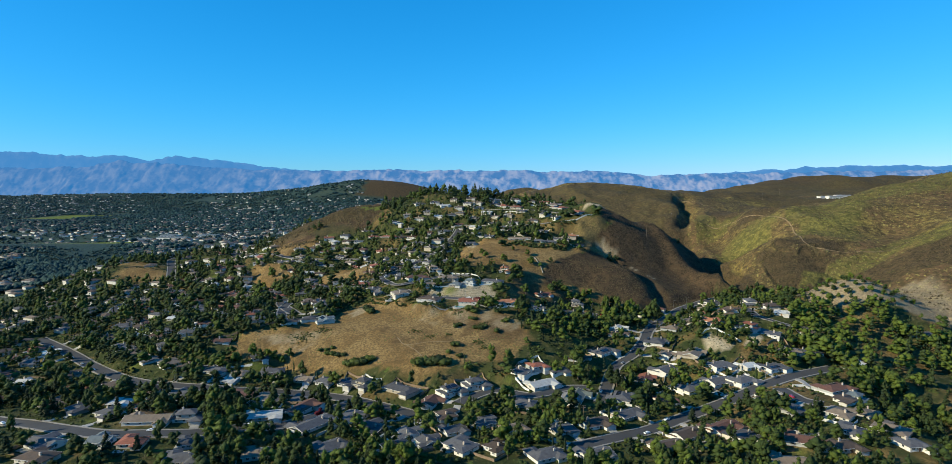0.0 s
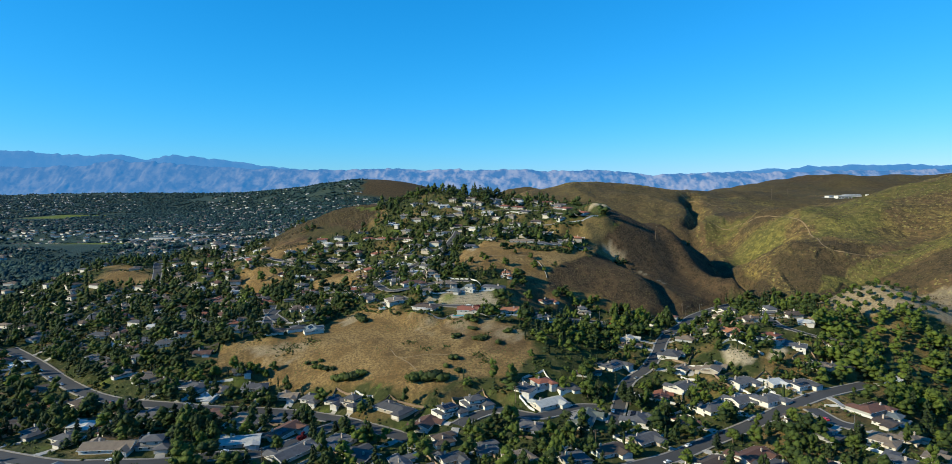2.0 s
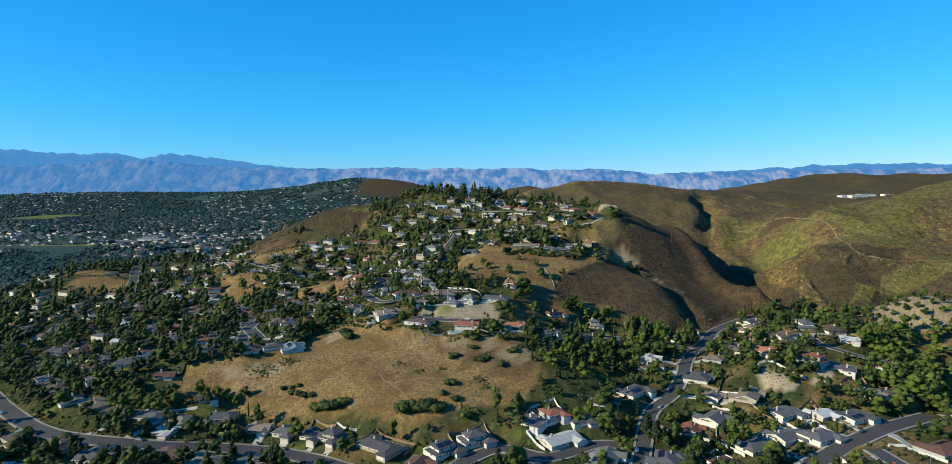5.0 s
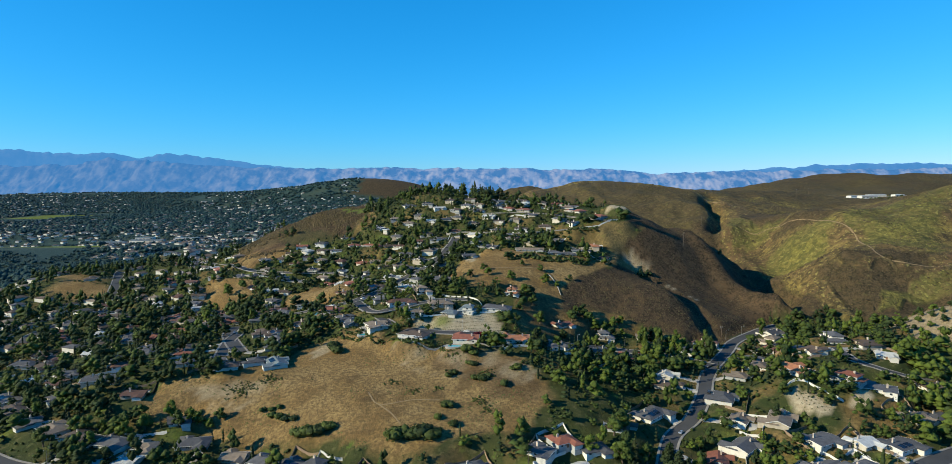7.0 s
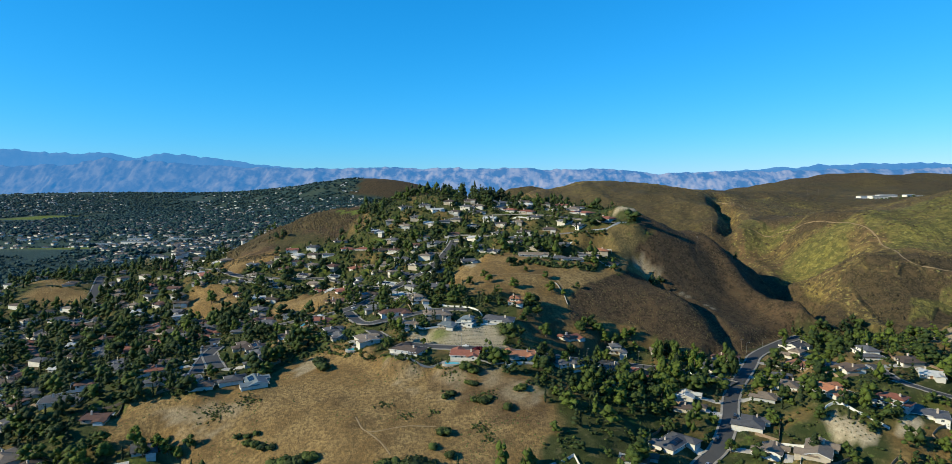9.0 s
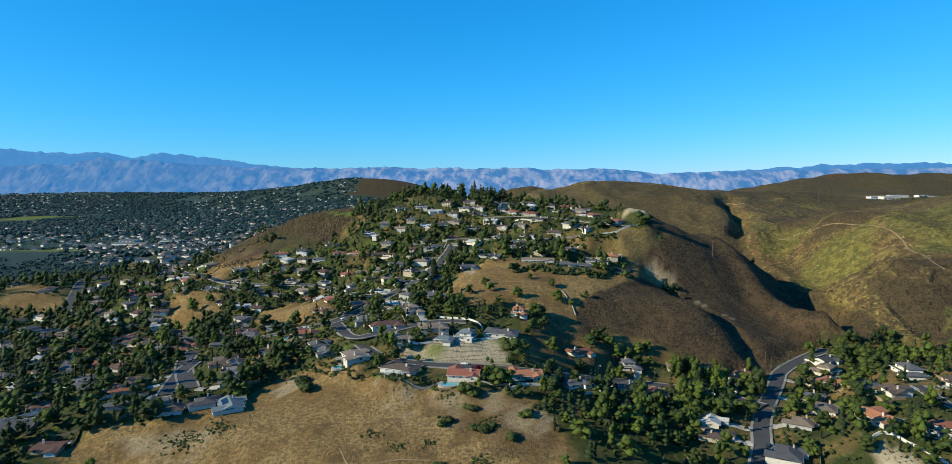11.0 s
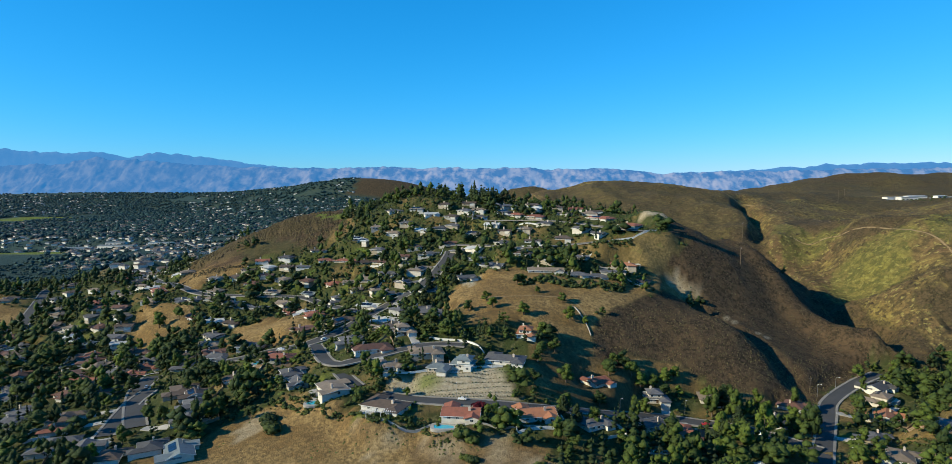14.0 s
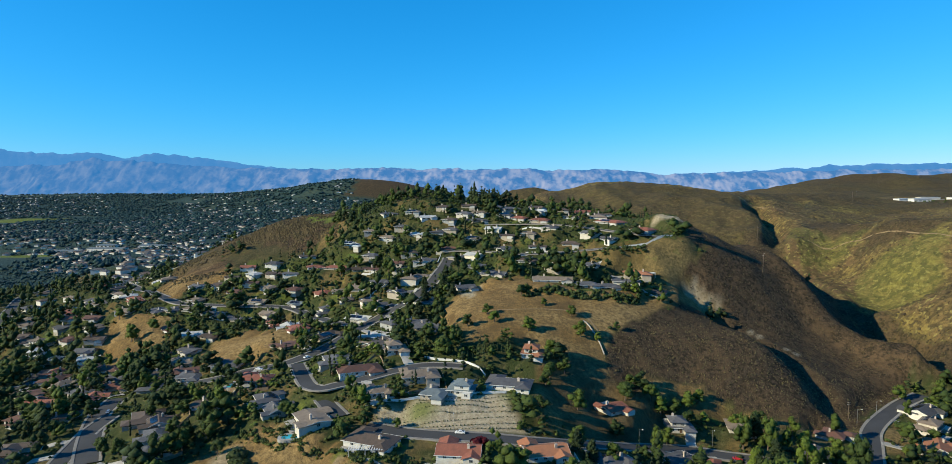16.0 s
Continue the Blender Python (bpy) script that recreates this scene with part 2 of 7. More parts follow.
    g = mix_color(nt, fine, (0.150, 0.190, 0.030), (0.085, 0.112, 0.024))
    c = mix_color(nt, lawn, c, g)
    k = mix_color(nt, tiny, c, (0.038, 0.030, 0.019))
    small = node(nt, "ShaderNodeMath")
    small.operation = "MULTIPLY"
    small.inputs[1].default_value = 0.35
    nt.links.new(tiny, small.inputs[0])
    nt.links.new(small.outputs[0], k.node.inputs[0])
    nt.links.new(k, bsdf.inputs["Base Color"])
    bsdf.inputs["Roughness"].default_value = 0.95
    bsdf.inputs["Specular IOR Level"].default_value = 0.1
    folds = node(nt, "ShaderNodeMath")
    folds.operation = "MULTIPLY"
    nt.links.new(grain(nt, pos, 0.035, 8.0, 0.25, 0.75), folds.inputs[0])
    nt.links.new(yellow, folds.inputs[1])
    scaled = node(nt, "ShaderNodeMath")
    scaled.operation = "MULTIPLY"
    scaled.inputs[1].default_value = 28.0
    nt.links.new(folds.outputs[0], scaled.inputs[0])
    relief = node(nt, "ShaderNodeMath")
    relief.operation = "ADD"
    nt.links.new(fine, relief.inputs[0])
    nt.links.new(tiny, relief.inputs[1])
    whole = node(nt, "ShaderNodeMath")
    whole.operation = "ADD"
    nt.links.new(relief.outputs[0], whole.inputs[0])
    nt.links.new(scaled.outputs[0], whole.inputs[1])
    bumped(nt, bsdf, whole.outputs[0], 0.6, 0.35)
    return m


GROUND = ground_material()


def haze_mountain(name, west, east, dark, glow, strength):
    """A far range with blue haze painted on as emission; its bare slopes are darker in the west and paler in the east.
    """
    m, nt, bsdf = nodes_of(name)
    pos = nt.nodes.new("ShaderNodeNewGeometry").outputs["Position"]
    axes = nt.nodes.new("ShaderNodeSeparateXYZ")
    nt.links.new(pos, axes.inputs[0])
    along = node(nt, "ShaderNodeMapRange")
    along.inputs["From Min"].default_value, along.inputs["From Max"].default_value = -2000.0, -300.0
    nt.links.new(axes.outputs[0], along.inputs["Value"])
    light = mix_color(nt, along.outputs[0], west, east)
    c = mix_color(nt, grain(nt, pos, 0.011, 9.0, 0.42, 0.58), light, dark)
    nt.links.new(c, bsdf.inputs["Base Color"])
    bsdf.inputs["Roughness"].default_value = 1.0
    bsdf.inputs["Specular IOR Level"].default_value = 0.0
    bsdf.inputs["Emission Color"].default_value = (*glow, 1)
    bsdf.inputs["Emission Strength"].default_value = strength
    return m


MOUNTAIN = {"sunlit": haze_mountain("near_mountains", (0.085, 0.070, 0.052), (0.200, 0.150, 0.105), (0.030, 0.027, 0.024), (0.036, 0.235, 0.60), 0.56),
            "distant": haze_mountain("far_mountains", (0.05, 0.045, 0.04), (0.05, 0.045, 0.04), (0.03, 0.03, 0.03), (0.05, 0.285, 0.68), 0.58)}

# ---- the lie of the land ----
HILLS = []


def hill(x, y, height, along, across, turn):
    """A smooth rise (or, below nought, a hollow) of the ground."""
    HILLS.append((x, y, height, along, across, radians(turn)))


# the main hill
hill(19, 624, 42.8, 68, 126, -30)
hill(87, 789, 41.0, 72, 132, 62)
hill(163, 524, -48.4, 36, 50, -45)
hill(-174, 575, 27.0, 41, 219, 57)
hill(255, 645, 58.0, 63, 36, -17)
hill(234, 423, 33.5, 36, 75, -45)
hill(57, 918, 14.4, 62, 237, 83)
hill(-102, 637, 46.8, 38, 47, -40)
hill(168, 542, 69.1, 80, 40, 71)
hill(-100, 638, -38.7, 36, 45, 41)
hill(134, 658, 29.3, 37, 114, -27)
hill(231, 644, -76.1, 36, 78, -79)
hill(-69, 829, 27.9, 57, 73, 4)
hill(234, 679, 21.4, 36, 183, -64)
# the near knoll and streets below it
hill(-154, 358, -33.3, 36, 91, 62)
hill(45, 420, 13.1, 38, 101, 13)
hill(-121, 321, 24.5, 68, 118, -66)
hill(239, 351, -4.6, 36, 373, -81)
# the left spur and the valley edge
hill(-228, 934, 87.6, 196, 240, 68)
hill(-301, 652, -25.9, 36, 195, 60)
hill(-451, 938, 37.5, 36, 85, 25)
hill(-700, 961, -16.0, 168, 341, 16)
hill(-301, 116, 7.6, 147, 189, 28)
hill(-393, 902, 45.0, 55, 89, -81)
hill(-220, 316, -18.0, 46, 119, 65)
hill(-224, 414, 29.8, 64, 76, 35)
hill(-518, 788, 40.8, 86, 53, -26)
hill(-386, 903, -70.3, 77, 129, -37)
hill(-443, 932, -37.5, 36, 56, 50)
hill(-558, 97, -4.1, 123, 420, -55)
# the dry hills and the canyon
hill(811, 190, 36.7, 355, 420, -24)
hill(318, 698, -37.8, 36, 71, -13)
hill(313, 319, -33.7, 126, 220, 50)
hill(351, 869, -49.4, 84, 115, 56)
hill(275, 323, 38.5, 62, 109, -23)
hill(834, 657, 39.8, 165, 248, 49)
hill(486, 663, 30.1, 57, 159, 39)
hill(407, 621, -76.2, 36, 83, 14)
hill(421, 931, 71.6, 52, 87, 26)
hill(703, 760, 39.1, 184, 107, 66)
hill(380, 674, 87.9, 36, 46, 65)
hill(1088, 226, 31.3, 144, 420, -3)
hill(629, 872, 6.6, 109, 64, -7)
hill(408, 147, 18.0, 108, 84, -18)
hill(408, 770, -13.1, 36, 163, -34)
hill(684, 753, -25.7, 58, 90, 26)
hill(279, -85, -6.0, 94, 148, 47)
hill(298, 262, -27.1, 37, 48, 20)
hill(402, 950, -52.7, 54, 48, -44)
hill(465, 533, 25.8, 42, 92, -62)
hill(403, 584, 74.3, 36, 55, -7)
# the hills behind
hill(311, 1009, 56.6, 340, 308, -0)
hill(1081, 1035, 165.6, 291, 344, -19)
hill(339, 1538, 99.3, 238, 324, -39)
hill(-242, 1345, -67.7, 178, 277, 49)
hill(1373, 1725, 97.7, 420, 349, -59)
hill(548, 1214, -44.1, 78, 138, 79)
hill(-17, 1372, 63.2, 136, 316, 72)
hill(-92, 1244, -21.3, 90, 420, -15)
hill(646, 1413, 42.1, 155, 392, -40)
hill(-1505, 1703, -54.7, 87, 307, -87)
hill(516, 1227, 29.4, 79, 130, -72)
hill(1031, 1259, -25.8, 125, 369, 40)
hill(-169, 1113, 45.1, 90, 181, -19)
# far ridges and low hills across the valley
hill(1560, 2350, 118, 330, 220, 0)
hill(1180, 2300, 58, 190, 180, 0)
hill(2150, 2500, 150, 330, 300, 0)
hill(840, 2150, 72, 240, 150, 0)
hill(250, 2700, 102, 110, 100, 0)
hill(480, 2500, 70, 160, 110, 0)
hill(40, 2700, 60, 140, 110, 0)
hill(-500, 3900, 112, 330, 150, 0)
hill(-1000, 4050, 72, 420, 190, 0)
hill(-700, 3300, 40, 300, 260, 0)
hill(-2900, 3400, 35, 500, 300, 0)
hill(-2400, 4350, 84, 1500, 420, 0)
hill(268, 790, 14, 60, 32, -76)
hill(286, 694, 15, 46, 26, -78)
# the trail ridge, the green spur before it and the canyon between
hill(443, 600, -3.6, 62, 62, 0)
hill(530, 830, 11.6, 62, 62, 0)
hill(350, 844, -11.0, 40, 40, 0)
hill(1230, 2120, -32.5, 110, 110, 0)
hill(440, 760, 15.1, 40, 40, 0)
hill(552, 683, -26.5, 40, 40, 0)
hill(600, 1000, -11.8, 110, 110, 0)
hill(676, 830, 6.9, 40, 40, 0)
hill(380, 470, 20.5, 40, 40, 0)
hill(380, 560, -34.2, 40, 40, 0)
hill(1100, 1400, -16.4, 110, 110, 0)
hill(356, 933, 36.6, 40, 40, 0)
hill(380, 1070, -11.8, 110, 110, 0)
hill(560, 540, -11.1, 62, 62, 0)
hill(1300, 1700, -15.1, 110, 110, 0)
hill(535, 755, 22.5, 40, 40, 0)
hill(449, 845, 15.8, 40, 40, 0)
hill(1049, 1950, 14.7, 110, 110, 0)
hill(520, 1400, -10.3, 110, 110, 0)
hill(307, 602, 5.2, 40, 40, 0)
hill(394, 680, -6.4, 40, 40, 0)
hill(514, 600, -13.6, 40, 40, 0)
hill(625, 830, 14.0, 40, 40, 0)
hill(717, 1480, 8.0, 110, 110, 0)
hill(366, 882, -28.7, 40, 40, 0)
hill(359, 775, -16.7, 40, 40, 0)
hill(478, 664, -8.5, 40, 40, 0)
hill(400, 800, 20.8, 40, 40, 0)
hill(620, 600, 7.2, 40, 40, 0)
hill(662, 779, 8.1, 40, 40, 0)
# the wooded ridge with houses beyond the valley
hill(-205, 905, 6, 36, 30, 0)
hill(-900, 3750, 42, 220, 140, 0)
hill(-1300, 3700, 26, 300, 150, 0)
# ---- streets: centre lines ----
STREETS = {}
STREETS["canyon_road"] = (8.2, [(279, 576), (255, 562), (222, 534), (206, 510), (164, 440), (148, 406), (131, 378), (111, 356), (88, 295)])
STREETS["grove_road"] = (10, [(60, 225), (87, 238), (111, 250), (141, 271), (181, 292), (213, 309), (242, 324), (279, 341)])
STREETS["grove_court"] = (9, [(214, 295), (216, 270), (225, 261)])
STREETS["foot_road"] = (11, [(-446, 490), (-383, 441), (-334, 399), (-276, 353), (-233, 332), (-190, 326), (-158, 332), (-126, 331), (-97, 320), (-68, 302), (-41, 283)])
STREETS["lower_road"] = (10, [(-318, 263), (-285, 250), (-253, 235), (-221, 224), (-191, 225), (-166, 229), (-143, 241), (-124, 247), (-109, 269), (-98, 296), (-88, 310)])
STREETS["middle_court"] = (9, [(84, 319), (67, 318), (40, 303), (15, 316), (-2, 307), (-12, 296)])
STREETS["hill_road"] = (8.6, [(-175, 558), (-139, 560), (-114, 561), (-98, 577), (-80, 611), (-62, 630), (-46, 641), (-34, 660), (-24, 696), (-22, 722)])
STREETS["terrace_court"] = (7.5, [(-106, 557), (-85, 512), (-67, 512), (-46, 520), (-28, 526), (-6, 522)])
STREETS["bend_court"] = (7.5, [(-81, 508), (-71, 492), (-64, 482)])
STREETS["bank_road"] = (8.6, [(-51, 475), (-28, 467), (-1, 463), (31, 463), (64, 479), (98, 495), (124, 492), (146, 483), (172, 456)])
STREETS["west_street"] = (10, [(-179, 473), (-198, 507), (-213, 539), (-219, 567)])
STREETS["far_street"] = (10, [(-424, 582), (-433, 608), (-427, 641), (-408, 669)])
STREETS["ridge_road"] = (10, [(-432, 735), (-462, 800), (-492, 860), (-508, 905), (-545, 980)])
STREETS["spur_road"] = (8, [(-436, 950), (-315, 787), (-262, 731), (-236, 721), (-197, 713), (-153, 703), (-122, 664), (-96, 627), (-73, 621)])
STREETS["inner_street"] = (9, [(-320, 607), (-309, 614), (-320, 646)])
STREETS["knoll_court"] = (8, [(-189, 462), (-202, 509), (-205, 536)])
STREETS["top_road"] = (6.5, [(-22, 722), (-2, 715), (32, 689), (70, 682), (102, 675), (128, 670)])
STREETS["crest_road"] = (6.5, [(9, 762), (47, 749), (87, 731), (127, 685), (154, 678)])
STREETS["knoll_drive"] = (6, [(253, 442), (253, 421), (262, 412), (277, 404), (294, 406)])

# ---- houses: x, y, turn, width, form, roof ----
HOUSES = []
# below the knoll
HOUSES += [
    (-295, 289, -22, 18, "hip", "brown"),
    (-267, 275, -24, 16, "hip", "grey"),
    (-236, 257, -22, 16, "hip", "grey"),
    (-203, 243, 5, 25, "gable", "tan"),
    (-180, 248, 9, 18, "two", "grey"),
    (-243, 208, 160, 19, "gable", "grey"),
    (-213, 211, 179, 13, "gable", "blue"),
    (-194, 209, -175, 16, "hip", "red"),
    (-162, 211, -160, 13, "hip", "grey"),
    (-242, 320, 162, 19, "hip", "brown"),
    (-207, 299, 174, 20, "gable", "grey"),
    (-187, 304, -177, 15, "hip", "grey"),
    (-258, 380, -33, 18, "hip", "tan"),
    (-234, 368, -22, 23, "hip", "brown"),
    (-212, 365, -11, 20, "hip", "grey"),
    (-193, 364, -0, 13, "hip", "tan"),
    (-340, 378, 140, 14, "hip", "brown"),
    (-277, 336, 149, 17, "hip", "brown"),
    (-168, 370, 10, 19, "hip", "grey"),
    (-138, 356, -3, 14, "gable", "tan"),
]
# below the knoll
HOUSES += [
    (-119, 349, -15, 14, "hip", "grey"),
    (-100, 342, -23, 15, "gable", "grey"),
    (-86, 336, -28, 16, "two", "grey"),
    (-56, 321, -34, 25, "hip", "grey"),
    (-148, 299, -179, 17, "hip", "tan"),
    (-120, 282, 67, 28, "gable", "red_brown"),
    (-137, 259, 14, 22, "flat", "white"),
    (-103, 250, -124, 25, "gable", "grey"),
    (-84, 269, -113, 19, "flat", "grey"),
    (-65, 250, 143, 17, "gable", "grey"),
    (-42, 242, 115, 14, "gable", "grey"),
    (-29, 230, 124, 13, "gable", "grey"),
    (-33, 300, 70, 19, "gable", "red_brown"),
    (-18, 313, 37, 17, "two", "grey"),
    (-48, 219, 124, 16, "hip", "grey"),
    (-84, 217, -134, 19, "hip", "grey"),
    (-235, 191, 167, 19, "hip", "brown"),
    (-158, 192, -165, 17, "hip", "grey"),
    (-122, 202, -162, 16, "hip", "tan"),
    (-9, 225, 141, 17, "hip", "grey"),
]
# east streets
HOUSES += [
    (233, 392, 128, 17, "two", "red"),
    (158, 398, -118, 19, "hip", "grey"),
    (156, 370, -123, 15, "gable", "tan"),
    (177, 364, -122, 23, "gable", "tan"),
    (190, 343, 27, 19, "flat", "grey"),
    (248, 385, 149, 19, "flat", "grey"),
    (253, 360, 25, 12, "gable", "tan"),
    (228, 335, 27, 18, "flat", "grey"),
    (149, 347, -136, 18, "gable", "grey"),
    (0, 324, 26, 19, "two", "grey"),
    (35, 335, -31, 16, "flat", "grey"),
    (48, 343, 26, 12, "hip", "red"),
    (49, 321, 33, 22, "gable", "white"),
    (70, 297, 70, 25, "gable", "green"),
    (34, 287, 164, 16, "hip", "grey"),
    (105, 302, -110, 17, "hip", "grey"),
    (54, 246, 26, 16, "flat", "grey"),
    (76, 255, 25, 19, "gable", "brown"),
    (101, 271, 34, 18, "gable", "grey"),
    (107, 380, 45, 23, "hip", "grey"),
]
# east streets
HOUSES += [
    (161, 315, 27, 21, "hip", "grey"),
    (128, 236, -146, 18, "gable", "brown"),
    (112, 219, -155, 19, "gable", "brown"),
    (210, 338, 28, 12, "gable", "white"),
    (180, 320, 27, 19, "gable", "grey"),
    (197, 315, 27, 17, "hip", "grey"),
    (153, 242, -146, 21, "gable", "red_brown"),
    (158, 225, -144, 16, "flat", "grey"),
    (254, 297, -154, 21, "hip", "red_brown"),
    (261, 284, -47, 12, "two", "blue"),
    (222, 237, 133, 16, "hip", "tan"),
    (214, 214, 133, 15, "hip", "grey"),
    (239, 215, 133, 20, "hip", "tan"),
    (236, 194, 9, 12, "hip", "grey"),
    (186, 207, -22, 22, "gable", "red_brown"),
    (201, 196, 13, 12, "hip", "brown"),
    (12, 223, 141, 13, "hip", "brown"),
    (68, 210, -154, 17, "gable", "grey"),
    (166, 187, -10, 19, "gable", "tan"),
    (40, 211, -154, 17, "hip", "grey"),
]
# among the trees below the knoll
HOUSES += [
    (6, 262, 120, 16, "flat", "grey"),
    (-14, 250, 30, 15, "gable", "grey"),
    (-20, 276, 120, 15, "hip", "brown"),
    (24, 250, 30, 14, "hip", "tan"),
]
# round the knoll, west
HOUSES += [
    (-280, 609, -113, 12, "hip", "tan"),
    (-197, 571, -79, 13, "hip", "grey"),
    (-176, 571, 3, 14, "hip", "grey"),
    (-271, 575, 2, 17, "gable", "red"),
    (-237, 570, 101, 12, "gable", "red"),
    (-175, 517, -63, 19, "hip", "brown"),
    (-157, 493, -61, 16, "hip", "grey"),
    (-152, 476, -61, 12, "hip", "grey"),
    (-227, 490, 105, 14, "hip", "brown"),
    (-156, 579, 3, 16, "hip", "grey"),
    (-413, 607, -79, 17, "hip", "red"),
    (-206, 449, 106, 17, "hip", "grey"),
    (-189, 445, 106, 14, "gable", "grey"),
    (-172, 439, -74, 12, "hip", "brown"),
    (-157, 446, -61, 13, "hip", "grey"),
    (-265, 440, 18, 21, "flat", "grey"),
    (-326, 528, 1, 12, "gable", "white"),
    (-374, 515, 12, 19, "hip", "grey"),
    (-163, 508, -61, 12, "gable", "brown"),
    (-306, 413, -40, 28, "hip", "brown"),
]
# round the knoll, west
HOUSES += [
    (-329, 437, -41, 22, "flat", "grey"),
    (-397, 436, 141, 16, "flat", "white"),
]
# on the knoll and the bank road
HOUSES += [
    (17, 506, 168, 21, "hip", "grey"),
    (32, 536, -12, 13, "two", "orange"),
    (-7, 498, 168, 12, "two", "blue"),
    (-20, 494, -15, 12, "hip", "blue"),
    (-29, 510, -167, 17, "hip", "tan"),
    (-48, 498, -157, 13, "hip", "tan"),
    (-63, 525, 21, 21, "hip", "red_brown"),
    (-80, 546, -67, 17, "hip", "grey"),
    (-46, 545, 18, 13, "two", "tan"),
    (-61, 573, -117, 15, "gable", "tan"),
    (-76, 478, 123, 17, "flat", "tan"),
    (-45, 459, 158, 21, "hip", "brown"),
    (-7, 449, 175, 18, "gable", "red"),
    (29, 450, -171, 17, "gable", "orange"),
    (-124, 538, 180, 17, "hip", "red"),
    (-107, 507, 120, 14, "hip", "grey"),
    (-98, 494, 122, 12, "gable", "grey"),
    (106, 513, -3, 12, "two", "grey"),
    (94, 479, -155, 15, "flat", "grey"),
    (59, 457, -152, 15, "hip", "grey"),
]
# on the knoll and the bank road
HOUSES += [
    (-141, 442, -61, 17, "gable", "blue"),
    (128, 417, 63, 12, "hip", "brown"),
]
# canyon road
HOUSES += [
    (262, 551, -145, 17, "gable", "grey"),
    (239, 508, -123, 20, "gable", "orange"),
    (76, 619, 5, 14, "hip", "grey"),
    (90, 617, 6, 12, "hip", "grey"),
    (-100, 603, 64, 20, "hip", "brown"),
    (253, 534, -139, 20, "two", "tan"),
    (199, 438, -120, 16, "hip", "tan"),
    (210, 410, 113, 20, "gable", "orange"),
    (271, 474, -95, 22, "two", "grey"),
    (279, 426, -27, 12, "gable", "white"),
    (131, 432, 67, 13, "gable", "white"),
    (399, 411, 5, 19, "gable", "grey"),
]
# upper slope, west
HOUSES += [
    (-358, 697, -13, 15, "two", "tan"),
    (-323, 663, -70, 13, "gable", "blue"),
    (-304, 637, -69, 14, "gable", "red"),
    (-411, 867, 126, 20, "hip", "red"),
    (-376, 833, 126, 20, "hip", "brown"),
    (-307, 749, 132, 21, "hip", "red"),
    (-469, 869, -67, 20, "hip", "brown"),
    (-256, 761, -42, 14, "gable", "grey"),
    (-245, 735, -16, 14, "hip", "tan"),
    (-254, 711, 154, 14, "hip", "grey"),
    (-238, 710, 169, 14, "hip", "tan"),
    (-217, 700, 169, 16, "flat", "grey"),
    (-195, 689, 170, 22, "flat", "grey"),
    (-155, 670, 124, 23, "hip", "red"),
    (-148, 764, 17, 14, "two", "red"),
    (-122, 748, -12, 23, "hip", "red"),
    (-187, 724, -9, 12, "gable", "tan"),
    (-151, 715, -27, 14, "gable", "blue"),
    (-121, 786, 7, 14, "hip", "white"),
    (-462, 665, 63, 17, "hip", "grey"),
]
# upper slope, west
HOUSES += [
    (-406, 682, 54, 22, "hip", "grey"),
    (-359, 635, 110, 20, "hip", "grey"),
    (-346, 677, 110, 15, "two", "white"),
    (-495, 802, 117, 18, "hip", "brown"),
    (-445, 943, 126, 18, "hip", "red"),
    (-383, 851, 126, 18, "hip", "brown"),
    (-269, 714, 149, 15, "hip", "grey"),
]
# hilltop
HOUSES += [
    (16, 747, 161, 14, "gable", "white"),
    (58, 758, -20, 15, "hip", "red"),
    (64, 730, 158, 12, "hip", "grey"),
    (116, 730, -51, 22, "hip", "red"),
    (135, 696, -40, 15, "hip", "red"),
    (94, 705, 129, 12, "gable", "grey"),
    (106, 690, 129, 12, "gable", "grey"),
    (-1, 699, 141, 13, "gable", "white"),
    (-1, 678, -104, 14, "flat", "grey"),
    (82, 654, 167, 16, "gable", "grey"),
    (116, 640, 172, 17, "hip", "orange"),
    (14, 653, 155, 16, "gable", "grey"),
    (54, 631, -7, 26, "gable", "tan"),
    (105, 628, 171, 17, "flat", "grey"),
    (-81, 772, -22, 17, "hip", "tan"),
    (-111, 776, -24, 12, "hip", "white"),
    (-26, 735, 86, 17, "hip", "red_brown"),
    (-43, 712, 86, 18, "flat", "grey"),
    (-47, 674, 74, 18, "hip", "tan"),
    (-94, 751, -13, 12, "hip", "grey"),
]
# hilltop
HOUSES += [
    (-79, 656, -55, 13, "two", "tan"),
    (-34, 628, -137, 12, "two", "grey"),
    (-68, 645, 36, 12, "hip", "grey"),
    (-56, 657, 49, 12, "gable", "grey"),
    (-117, 677, -56, 14, "two", "grey"),
    (-83, 634, -17, 15, "gable", "white"),
    (-59, 700, 78, 12, "gable", "grey"),
    (-87, 816, 25, 13, "hip", "grey"),
    (-62, 806, -1, 13, "hip", "tan"),
    (-46, 790, 17, 13, "gable", "white"),
    (-70, 784, -1, 14, "hip", "grey"),
    (-24, 782, -19, 13, "hip", "brown"),
    (-101, 794, 7, 13, "hip", "tan"),
    (-53, 765, -17, 14, "gable", "white"),
    (-34, 763, 86, 12, "hip", "grey"),
    (-11, 793, -19, 13, "hip", "grey"),
    (4, 793, -19, 13, "gable", "tan"),
    (28, 782, -19, 13, "hip", "grey"),
    (40, 770, -20, 12, "hip", "red"),
    (-2, 740, -20, 14, "hip", "tan"),
]
